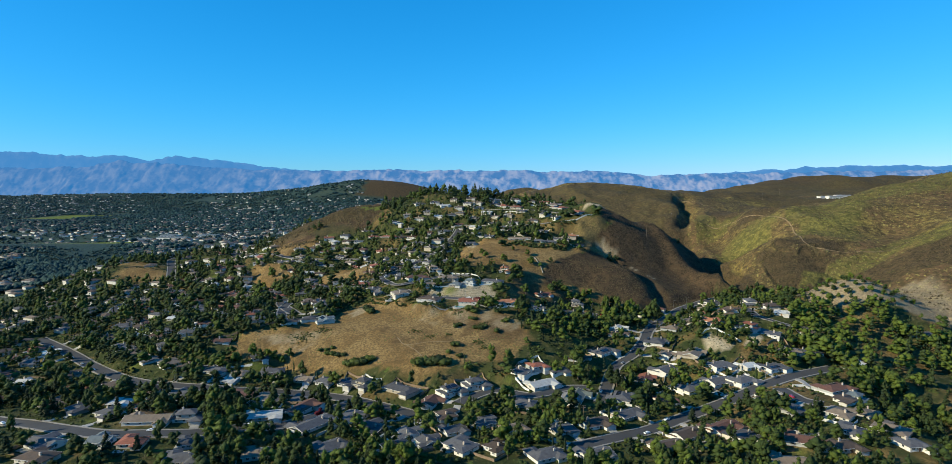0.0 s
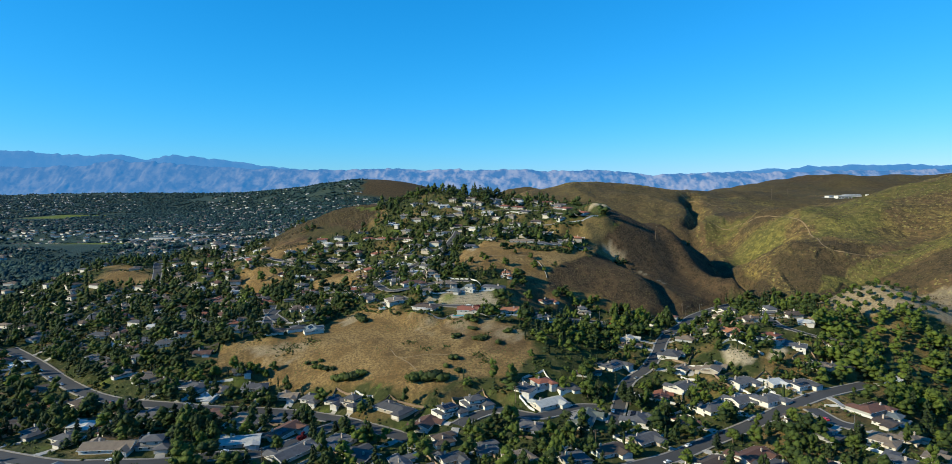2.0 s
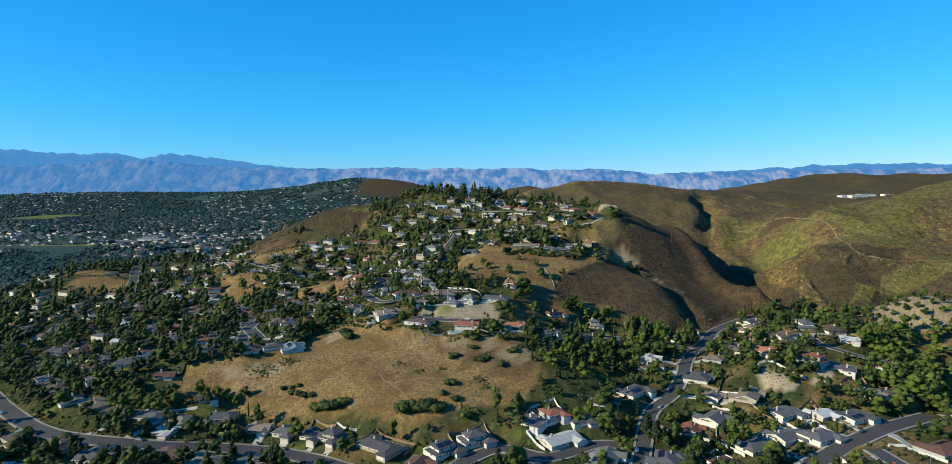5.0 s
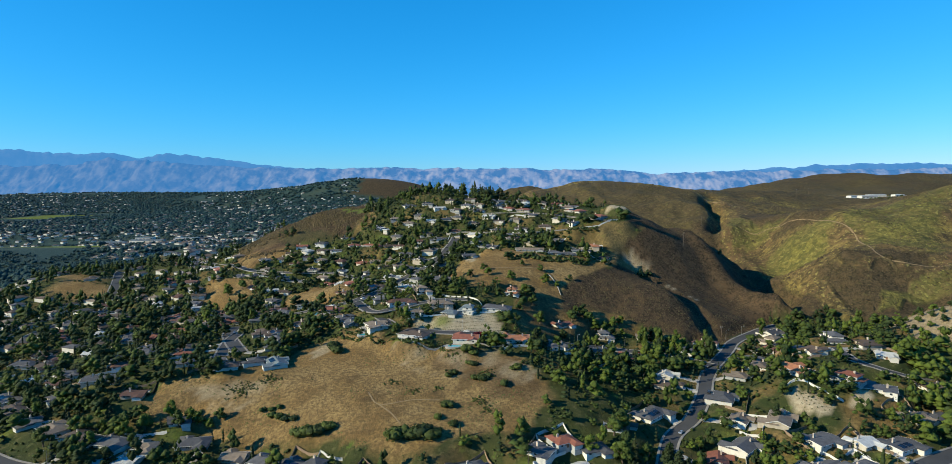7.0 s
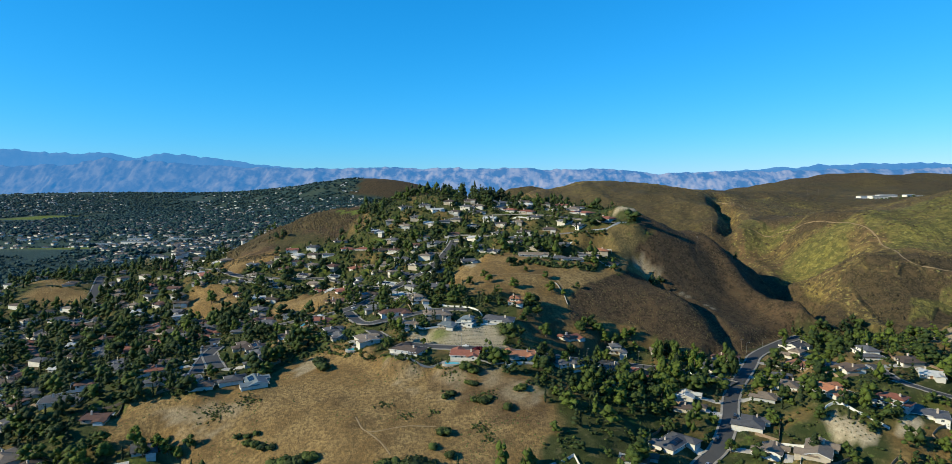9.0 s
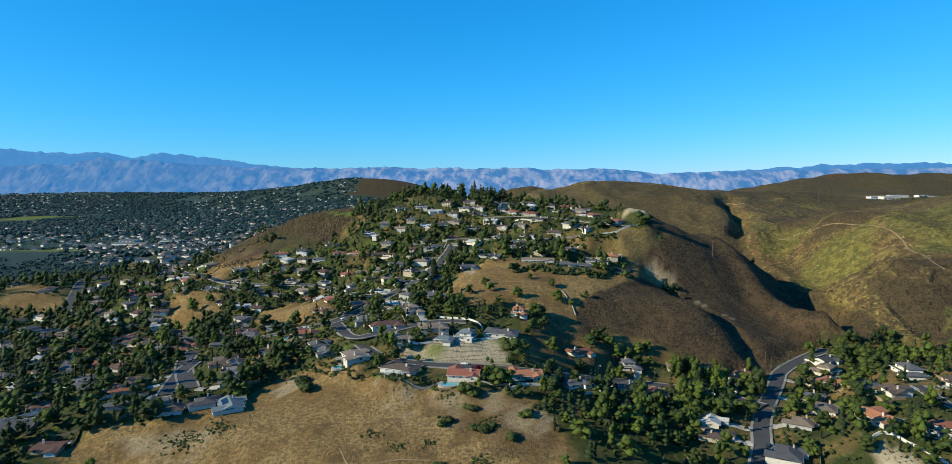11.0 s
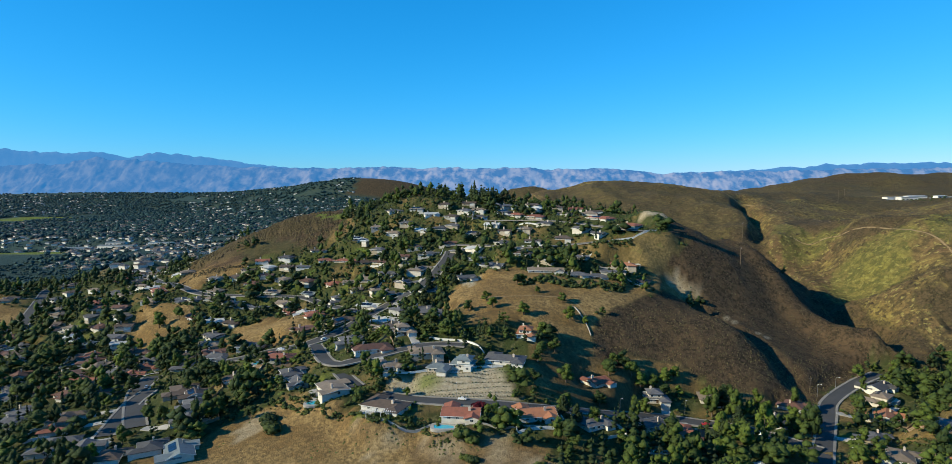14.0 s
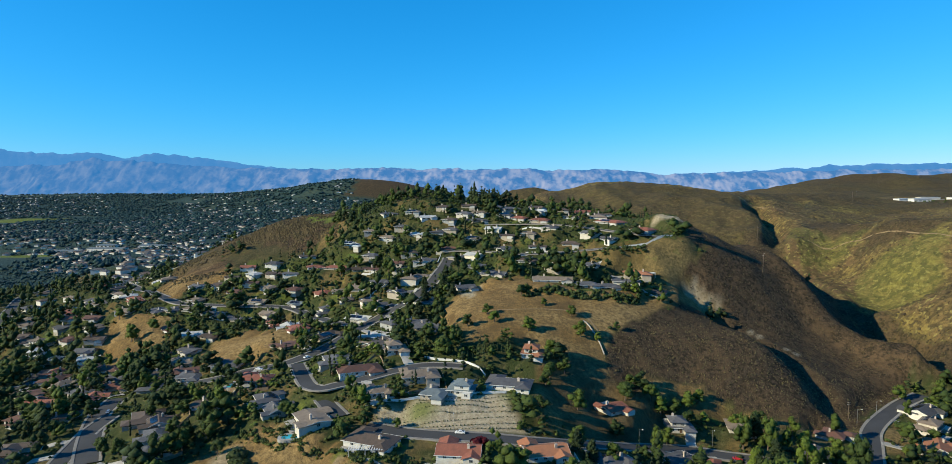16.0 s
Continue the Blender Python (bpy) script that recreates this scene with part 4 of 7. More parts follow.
def sample(grid, px, py):
    i = np.clip(np.searchsorted(gx, px), 0, len(gx) - 1)
    j = np.clip(np.searchsorted(gy, py), 0, len(gy) - 1)
    return grid[j, i]


def mesh_of(name, verts, faces, material, smooth=False, tint=None):
    """A mesh from numpy arrays of corners and of faces that all have the same number of corners."""
    verts, faces = np.asarray(verts, np.float32), np.asarray(faces, np.int32)
    me = bpy.data.meshes.new(name)
    n, k = faces.shape
    me.vertices.add(len(verts))
    me.vertices.foreach_set("co", verts.ravel())
    me.loops.add(n * k)
    me.loops.foreach_set("vertex_index", faces.ravel())
    me.polygons.add(n)
    me.polygons.foreach_set("loop_start", np.arange(0, n * k, k, dtype=np.int32))
    me.polygons.foreach_set("use_smooth", np.full(n, smooth))
    if tint is not None:
        me.attributes.new("tint", "FLOAT", "POINT").data.foreach_set("value", np.asarray(tint, np.float32))
    me.materials.append(material)
    me.update(calc_edges=True)
    return me


def quads_of(rows, cols):
    i = np.arange(rows - 1)[:, None] * cols + np.arange(cols - 1)[None]
    return np.stack([i, i + 1, i + cols + 1, i + cols], -1).reshape(-1, 4)


# a patch of watered lawn before every second house
pick = random.Random(2)
for hx, hy, turn, wide, form, roof in HOUSES:
    if pick.random() < 0.6:
        a = radians(turn)
        lx, ly, r = -wide * 0.2, pick.choice((-11, -12, 12)), pick.uniform(3.5, 6.5)
        cx, cy_ = hx + lx * math.cos(a) - ly * math.sin(a), hy + lx * math.sin(a) + ly * math.cos(a)
        lawn_w = np.maximum(lawn_w, np.clip(1.6 - np.hypot(GX - cx, (GY - cy_) * 1.3) / r, 0, 1) * (bare < 0.5) * pick.uniform(0.4, 0.9))

ground_mesh = mesh_of("ground", np.stack([GX.ravel(), GY.ravel(), GZ.ravel()], 1), quads_of(len(gy), len(gx)), GROUND, True)
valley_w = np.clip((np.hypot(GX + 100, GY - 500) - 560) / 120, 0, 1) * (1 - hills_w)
yellow_w = hills_w * (1 - brown_w)
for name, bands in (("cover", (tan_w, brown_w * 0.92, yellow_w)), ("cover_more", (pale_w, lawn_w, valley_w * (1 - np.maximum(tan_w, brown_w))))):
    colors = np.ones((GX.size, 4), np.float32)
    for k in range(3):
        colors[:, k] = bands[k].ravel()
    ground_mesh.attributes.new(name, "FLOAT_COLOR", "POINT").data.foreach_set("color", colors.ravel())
tagged(new("ground", ground_mesh), "dry tan and brown hills with grass, scrub and garden soil", "ground", kind="structure")

# ---- the mountains that close the view, far behind all the rest ----
RANGES = [(4330, 4640, "sunlit", [(-4400, 96), (-3660, 104), (-3000, 118), (-2700, 158), (-2450, 150), (-2120, 112), (-1790, 104), (-1420, 94), (-1050, 84), (-390, 90), (-60, 86), (390, 96), (540, 74), (910, 80), (1380, 52), (1850, 62), (2310, 70), (2790, 84), (3660, 90), (4400, 100)]),
          (4700, 4795, "distant", [(-4400, 215), (-3660, 232), (-3200, 212), (-2860, 208), (-2600, 176), (-2380, 206), (-2120, 180), (-1790, 146), (-1420, 100), (-1050, 40), (900, 20), (1850, 64), (2310, 94), (2790, 124), (3110, 134), (3660, 124), (4400, 140)])]
for y0, y1, look_, profile in RANGES:
    mx, my = np.linspace(-4400, 4400, 1100 if look_ == 'sunlit' else 500), np.linspace(y0, y1, 40 if look_ == 'sunlit' else 20)
    MX, MY = np.meshgrid(mx, my)
    tall = np.interp(MX, [p[0] for p in profile], [p[1] for p in profile])
    sway = 90 * (rough_noise(MX, MY, 160, 3, 35.0) - 0.5)
    crease = 1 - np.abs(2 * rough_noise(MX + sway, MY * 1.1, 260, 5, 21.0) - 1)
    fold = 1 - np.abs(2 * rough_noise(MX * 0.9 + sway + MY * 0.5, MY, 110, 4, 27.0) - 1)
    spurs = 1 - np.abs(2 * rough_noise(MX + sway - MY * 0.5, MY * 0.8, 50, 3, 29.0) - 1)
    climb = np.clip((MY - y0) / (y1 - y0 - 25), 0, 1)
    full = (tall + 176) * (0.92 + 0.1 * rough_noise(MX, MY * 0.2, 130, 4, 33.0) + 0.06 * rough_noise(MX, MY * 0.2, 42, 3, 34.0))
    MZ = -20 + full * climb ** 1.15 - 25 * (MY > y1 - 20) + climb * (1.06 - climb) * (150 * (crease - 0.6) + 110 * (fold - 0.5) + 60 * (spurs - 0.5))
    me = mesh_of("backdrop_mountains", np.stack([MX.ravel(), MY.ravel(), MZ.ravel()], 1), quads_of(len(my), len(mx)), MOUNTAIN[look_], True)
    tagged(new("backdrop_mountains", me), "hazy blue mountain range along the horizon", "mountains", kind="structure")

# ---- streets, with raised pavements on both sides ----


def strip(line, offsets, heights):
    """Corners of a band along the line: sideways offsets, and heights over the line."""
    way = np.gradient(line[:, :2], axis=0)
    way /= np.linalg.norm(way, axis=1)[:, None] + 1e-9
    side = np.c_[way[:, 1], -way[:, 0]]
    rows = []
    for o, h in zip(offsets, heights):
        rows.append(np.c_[line[:, :2] + side * o, line[:, 2] + h])
    return np.stack(rows, 1).reshape(-1, 3), quads_of(len(line), len(offsets))


for name, line in LINES.items():
    half = STREETS[name][0] / 2
    v, q = strip(line, np.linspace(-half, half, 5), (0.0, 0.06, 0.1, 0.06, 0.0))
    tagged(new("road_" + name, mesh_of("road", v, q, ASPHALT, True)), "grey asphalt residential street with worn surface", "road", kind="structure")
    for sign in (-1, 1):
        offs = [sign * (half + o) for o in (-0.05, -0.05, 0.18, 1.35, 1.4)]
        highs = [-0.3, 0.16, 0.17, 0.19, -0.5]
        v, q = strip(line, offs, highs)
        tagged(new("pavement_" + name, mesh_of("pavement", v, q, KERB)), "pale concrete pavement with raised kerb beside the street", "pavement", kind="structure")

for name, points in (("knoll", [(-68, 395), (-59, 381), (-40, 384), (-22, 384)]), ("knoll", [(-59, 381), (-50, 371), (-44, 362)]), ("face", [(2, 583), (25, 582), (56, 582), (68, 577), (74, 565)]),
                     ("east", [(366, 948), (400, 900), (421, 878), (448, 770), (430, 690), (421, 647), (462, 630), (520, 610)]), ("ridge", [(447, 923), (455, 1010), (440, 1100), (420, 1200), (390, 1300)])):
    line = flowing(points, 4)
    line = np.c_[line, ground_z(line[:, 0], line[:, 1])]
    half = 0.5 if name in ("knoll", "face") else 0.8
    v, q = strip(line, (-half, 0, half), (0.1, 0.25, 0.1))
    v[:, 2] = ground_z(v[:, 0], v[:, 1]) + np.tile([0.05, 0.2, 0.05], len(line))
    tagged(new("trail_" + name, mesh_of("trail", v, q, DIRT)), "narrow bare dirt trail across the dry slope", "trail", kind="structure")

# ---- things: shared helpers ----


class Shape:
    """Gathers corners and faces of one part."""

    def __init__(self):
        self.v, self.f = [], []

    def add(self, verts, faces):
        n = len(self.v)
        self.v += [tuple(p) for p in verts]
        self.f += [tuple(i + n for i in face) for face in faces]
        return self

    def box(self, x0, x1, y0, y1, z0, z1, m=None):
        c = [(x, y, z) for z in (z0, z1) for y in (y0, y1) for x in (x0, x1)]
        if m is not None:
            c = [m @ Vector(p) for p in c]
        return self.add(c, [(0, 2, 3, 1), (4, 5, 7, 6), (0, 1, 5, 4), (2, 6, 7, 3), (0, 4, 6, 2), (1, 3, 7, 5)])

    def tube(self, a, b, r0, r1, sides=6):
        a, b = Vector(a), Vector(b)
        turn = (b - a).to_track_quat("Z", "Y").to_matrix()
        ring = []
        for base, r in ((a, r0), (b, r1)):
            ring += [base + turn @ Vector((r * math.cos(k * math.tau / sides), r * math.sin(k * math.tau / sides), 0)) for k in range(sides)]
        faces = [(k, (k + 1) % sides, sides + (k + 1) % sides, sides + k) for k in range(sides)]
        return self.add(ring, faces + [tuple(reversed(range(sides))), tuple(range(sides, 2 * sides))])

    def gable_roof(self, x0, x1, y0, y1, z, rise_, over=0.6, thick=0.22, along="x"):
        """A pitched roof over a block, with eaves and thickness."""
        if along == "x":
            ym = (y0 + y1) / 2
            k = rise_ / (ym - y0)
            prof = [(y0 - over, z - over * k), (ym, z + rise_), (y1 + over, z - over * k), (y1 + over, z - over * k + thick), (ym, z + rise_ + thick), (y0 - over, z - over * k + thick)]
            c = [(x, y, h) for x in (x0 - over * 0.6, x1 + over * 0.6) for y, h in prof]
        else:
            xm = (x0 + x1) / 2
            k = rise_ / (xm - x0)
            prof = [(x0 - over, z - over * k), (xm, z + rise_), (x1 + over, z - over * k), (x1 + over, z - over * k + thick), (xm, z + rise_ + thick), (x0 - over, z - over * k + thick)]
            c = [(x, y, h) for y in (y1 + over * 0.6, y0 - over * 0.6) for x, h in prof]
        return self.add(c, [(0, 1, 7, 6), (1, 2, 8, 7), (2, 3, 9, 8), (3, 4, 10, 9), (4, 5, 11, 10), (5, 0, 6, 11), (0, 5, 4, 1), (1, 4, 3, 2), (6, 7, 10, 11), (7, 8, 9, 10)])

    def hip_roof(self, x0, x1, y0, y1, z, rise_, over=0.7, thick=0.22):
        x0, x1, y0, y1 = x0 - over, x1 + over, y0 - over, y1 + over
        if x1 - x0 >= y1 - y0:
            run = (y1 - y0) / 2
            a, b = ((x0 + run, (y0 + y1) / 2), (x1 - run, (y0 + y1) / 2))
            ends = [(0, 1), (1, 1), (1, 0), (0, 0)]
        else:
            run = (x1 - x0) / 2
            a, b = (((x0 + x1) / 2, y0 + run), ((x0 + x1) / 2, y1 - run))
        low = [(x0, y0, z), (x1, y0, z), (x1, y1, z), (x0, y1, z)]
        up = [(x, y, z + thick) for x, y, _ in low]
        top = [(*a, z + thick + rise_), (*b, z + thick + rise_)]
        faces = [(3, 2, 1, 0), (0, 1, 5, 4), (1, 2, 6, 5), (2, 3, 7, 6), (3, 0, 4, 7)]
        if x1 - x0 >= y1 - y0:
            faces += [(4, 5, 9, 8), (5, 6, 9), (6, 7, 8, 9), (7, 4, 8)]
        else:
            faces += [(4, 5, 8), (5, 6, 9, 8), (6, 7, 9), (7, 4, 8, 9)]
        return self.add(low + up + top, faces)

    def gable_wall(self, x0, x1, y0, y1, z, rise_, along="x"):
        """The triangles of wall under a pitched roof, as a solid."""
        if along == "x":
            ym = (y0 + y1) / 2
            c = [(x, y, h) for x in (x0, x1) for y, h in ((y0, z), (y1, z), (ym, z + rise_))]
        else:
            xm = (x0 + x1) / 2
            c = [(x, y, h) for y in (y1, y0) for x, h in ((x0, z), (x1, z), (xm, z + rise_))]
        return self.add(c, [(0, 2, 1), (3, 4, 5), (0, 1, 4, 3), (1, 2, 5, 4), (2, 0, 3, 5)])

    def mesh(self, name, material):
        me = bpy.data.meshes.new(name)
        me.from_pydata(self.v, [], self.f)
        me.materials.append(material)
        me.update()
        return me


def part(name, shape, material, parent, label=""):
    me = shape.mesh(name, material) if isinstance(shape, Shape) else shape
    ob = new(name, me)
    ob.parent = parent
    if label:
        ob["label"] = label
    return ob


# ---- houses ----
ROOF_WORDS = {"grey": "grey shingle", "brown": "dark brown shingle", "tan": "tan shingle", "red": "red clay tile", "orange": "orange clay tile", "red_brown": "reddish brown shingle",
              "blue": "blue-grey shingle", "green": "green-grey shingle", "white": "white coated"}
FORM_WORDS = {"gable": "single-storey house with {} gable roof", "hip": "single-storey house with {} hipped roof", "two": "two-storey house with {} roof", "flat": "low house with shallow {} roof"}
WALL_WORDS = ["white stucco walls", "cream stucco walls", "tan stucco walls", "grey siding walls"]
WINDOW_FRAME = Shape().box(-0.8, -0.7, -0.06, 0.04, 0, 1.3).box(0.7, 0.8, -0.06, 0.04, 0, 1.3).box(-0.7, 0.7, -0.06, 0.04, 0, 0.1).box(-0.7, 0.7, -0.06, 0.04, 1.2, 1.3).box(-0.04, 0.04, -0.05, 0.03, 0.1, 1.2).mesh("window", TRIM)
WINDOW_PANE = Shape().box(-0.7, 0.7, -0.02, 0.02, 0.1, 1.2).mesh("pane", GLASS)
DOOR_MESH = Shape().box(-0.5, 0.5, -0.06, 0.04, 0, 2.05).box(-0.58, -0.5, -0.1, 0.04, 0, 2.13).box(0.5, 0.58, -0.1, 0.04, 0, 2.13).box(-0.5, 0.5, -0.1, 0.04, 2.05, 2.13).mesh("door", DOOR_PAINT)
garage = Shape()
for k in range(4):
    garage.box(-2.4, 2.4, -0.06, 0.02, 0.05 + k * 0.53, 0.55 + k * 0.53)
garage.box(-2.55, -2.42, -0.1, 0.04, 0, 2.3).box(2.42, 2.55, -0.1, 0.04, 0, 2.3).box(-2.42, 2.42, -0.1, 0.04, 2.18, 2.3)
GARAGE_MESH = garage.mesh("garage_door", GARAGE_PAINT)
CHIMNEY_MESH = Shape().box(-0.55, 0.55, -0.4, 0.4, 0, 2.3).box(-0.65, 0.65, -0.5, 0.5, 2.3, 2.48).box(-0.25, 0.25, -0.2, 0.2, 2.48, 2.8).mesh("chimney", CHIMNEY)
solar = Shape().box(-2.15, 2.15, -1.75, 1.7, 0.1, 0.16)
SOLAR_MESH = solar.mesh("solar_panel", PANEL)


def window(root, x, y, z, turn):
    w = part("window", WINDOW_FRAME, None, root)
    w.matrix_local = pose(x, y, z, 0, 0, turn)
    part("pane", WINDOW_PANE, None, w)
    return w


def build_house(form, roof, length, wall_kind, plain, panels):
    """A house with its garage wing, its front towards -y. length: along x."""
    root = new("house")
    deep = 10.0 if form == "two" else 9.4 if length <= 14 or plain else 11.5
    tall = 2.5
    l, d = length / 2, deep / 2
    wing = min(7.0, length * 0.4)
    wx0, wx1, wy0 = l - wing, l, -d - 4.6
    bx0, bx1, by1 = -l + 0.02, -l + min(6.5, length * 0.36), d + 3.2
    wall, top, trim = Shape(), Shape(), Shape()
    roof_mat = ROOFS[roof]
    wall.box(-l, l, -d, d, -3.0, tall)
    wall.box(wx0, wx1, wy0, -d + 0.02, -3.0, tall - 0.01)
    wall.box(bx0, bx1, d - 0.02, by1, -3.0, tall - 0.02)
    pitch = {"gable": 0.34, "hip": 0.31, "two": 0.33, "flat": 0.13}[form]
    over = 0.85
    if plain:
        tall, over = 2.3, 1.0
    if form in ("gable", "flat"):
        top.gable_roof(-l, l, -d, d, tall, pitch * d, over)
        wall.gable_wall(-l, l, -d + 0.1, d - 0.1, tall, pitch * (d - 0.1))
        top.gable_roof(wx0, wx1, wy0, 0, tall - 0.02, pitch * wing / 2, over, along="y")
        wall.gable_wall(wx0 + 0.1, wx1 - 0.1, wy0, 0, tall - 0.02, pitch * (wing / 2 - 0.1), along="y")
        top.gable_roof(bx0, bx1, 0, by1, tall - 0.03, pitch * (bx1 - bx0) / 2, over, along="y")
        wall.gable_wall(bx0 + 0.1, bx1 - 0.1, 0, by1, tall - 0.03, pitch * ((bx1 - bx0) / 2 - 0.1), along="y")
        for x in (-l - over * 0.6 - 0.06, l + over * 0.6):
            k = pitch
            for s in (-1, 1):
                trim.add([(x, s * (d + over), tall - over * k - 0.1), (x + 0.06, s * (d + over), tall - over * k - 0.1), (x + 0.06, 0, tall + k * d - 0.1), (x, 0, tall + k * d - 0.1),
                          (x, s * (d + over), tall - over * k + 0.24), (x + 0.06, s * (d + over), tall - over * k + 0.24), (x + 0.06, 0, tall + k * d + 0.24), (x, 0, tall + k * d + 0.24)],
                         [(0, 1, 2, 3), (4, 7, 6, 5), (0, 4, 5, 1), (1, 5, 6, 2), (2, 6, 7, 3), (3, 7, 4, 0)])
    elif form == "hip":
        top.hip_roof(-l, l, -d, d, tall, pitch * (d + over), over)
        top.hip_roof(wx0, wx1, wy0, 0.5, tall - 0.01, pitch * (wing / 2 + over), over)
        top.hip_roof(bx0, bx1, -0.5, by1, tall - 0.015, pitch * ((bx1 - bx0) / 2 + over), over)
    else:
        up = length * 0.31
        top.hip_roof(-l, l, -d, d, tall, pitch * d * 0.7, over)
        top.hip_roof(wx0, wx1, wy0, 0.5, tall - 0.01, pitch * (wing / 2 + over), over)
        wall.box(-up - 1, up - 1, -d + 0.8, d - 0.4, tall, 5.2)
        top.hip_roof(-up - 1, up - 1, -d + 0.8, d - 0.4, 5.2, pitch * (d + 0.3), over)
    for y in (-d - over - 0.08, d + over + 0.02)[:0 if plain == 2 else 2]:
        zt = tall - (over * pitch if form in ("gable", "flat") else 0)
        part("gutter", Shape().box(-l - over, l + over, y, y + 0.06, zt - 0.02, zt + 0.26), TRIM, root, "white gutter along the eaves")
    part("wall", wall, WALLS[wall_kind], root, WALL_WORDS[wall_kind])
    part("roof", top, roof_mat, root, ROOF_WORDS[roof] + " roof")
    for k in range(0 if plain == 2 else len(trim.f) // 6):
        board = Shape().add(trim.v[8 * k:8 * k + 8], [(0, 1, 2, 3), (4, 7, 6, 5), (0, 4, 5, 1), (1, 5, 6, 2), (2, 6, 7, 3), (3, 7, 4, 0)])
        part("bargeboard", board, TRIM, root, "white bargeboard on the gable")
    if plain != 2:
        part("door", DOOR_MESH, None, root).matrix_local = pose(wx0 - 1.4, -d - 0.03, 0)
    g = part("garage_door", GARAGE_MESH, None, root, "white sectional garage door")
    g.matrix_local = pose((wx0 + wx1) / 2, wy0 - 0.03, 0)
    c = part("chimney", CHIMNEY_MESH, None, root)
    c.matrix_local = pose(-l * 0.45, d * 0.35, tall + (0.6 if form != "two" else 2.8))
    spots = [(-l * 0.7, -d, 0.9, 0), (-l * 0.2, -d, 0.9, 0), (l * 0.6, d, 0.9, 180), (l * 0.15, d, 0.9, 180), (bx0 / 2 + bx1 / 2, by1, 0.9, 180), (-l, 0, 0.9, -90)]
    if form == "two":
        spots += [(-up * 0.6 - 1, -d + 0.8, 3.5, 0), (up * 0.5 - 1, -d + 0.8, 3.5, 0), (-1, d - 0.4, 3.5, 180), (-up - 1, 0, 3.5, -90)]
    for x, y, z, turn in (spots[:1] if plain == 2 else spots[:2] + spots[6:8] if plain else spots):
        window(root, x, y, z, turn)
    if panels:
        for k in range(2):
            s = part("solar_panel", SOLAR_MESH, None, root, "dark blue solar panels")
            a = math.degrees(math.atan(pitch))
            y = -d * 0.5
            zt = tall + 0.25 + pitch * d * 0.5 + (pitch * over if form == "hip" else 0)
            if form == "two":
                zt = 5.2 + 0.25 + pitch * d * 0.5
                y += 0.3
            s.matrix_local = pose(-l * 0.45 + k * 4.8, y, zt, a, 0, 0)
    tagged(root, FORM_WORDS[form].format(ROOF_WORDS[roof]) + " and " + WALL_WORDS[wall_kind], "house", group="houses of the hillside suburb")
    return root


HOUSE_KINDS = {}
pick = random.Random(11)
RECTS = []
driveways = []
for number, ((hx, hy, turn, wide, form, roof), pad) in enumerate(zip(HOUSES, PADS)):
    small = number >= FIRST_SMALL
    size = min((12, 14, 18, 22, 27), key=lambda s: abs(s - (max(15.5, wide * 1.12) if hy > 560 else wide)))
    if hy > 560 and form == "two" and pick.random() < 0.7:
        form = "hip"
    far = hy > 560
    wall_kind = pick.choices((0, 1, 2, 3), (3, 4, 4, 2) if far else (6, 4, 2, 1.5))[0]
    panels = pick.random() < 0.22 and not small
    key = (form, roof, size, wall_kind, 2 if small else far, panels)
    z = pad + (0.1 if hy < 560 else -0.6)
    m = pose(hx, hy, z, 0, 0, turn)
    if key not in HOUSE_KINDS:
        HOUSE_KINDS[key] = build_house(*key[:2], size, wall_kind, key[4], panels)
        HOUSE_KINDS[key].matrix_basis = m
    else:
        copy_thing(HOUSE_KINDS[key], m)
    RECTS.append((hx, hy, radians(turn), size / 2, 6.5))
    driveways.append((hx, hy, radians(turn), size))
# plainer houses at the valley's edge, past the named streets
edge = random.Random(31)
EDGE_HOUSES = []
for k in range(4000):
    hx, hy = edge.uniform(-720, -330), edge.uniform(430, 860)
    spot = np.array([hx]), np.array([hy])
    if len(EDGE_HOUSES) >= 95 or sample(bare, *spot)[0] > 0.3 or any(inside(*spot, AREAS[n])[0] for n in OPEN_GROUND + ("knob",)):
        continue
    if min(math.hypot(hx - r[0], hy - r[1]) for r in RECTS) < 21 or np.hypot(near_lines[:, 0] - hx, near_lines[:, 1] - hy).min() < 15:
        continue
    EDGE_HOUSES.append((hx, hy, edge.choice((-30, -20, 60, 70))))
    RECTS.append((hx, hy, radians(EDGE_HOUSES[-1][2]), 8.0, 5.5))
RECTS = np.array(RECTS)

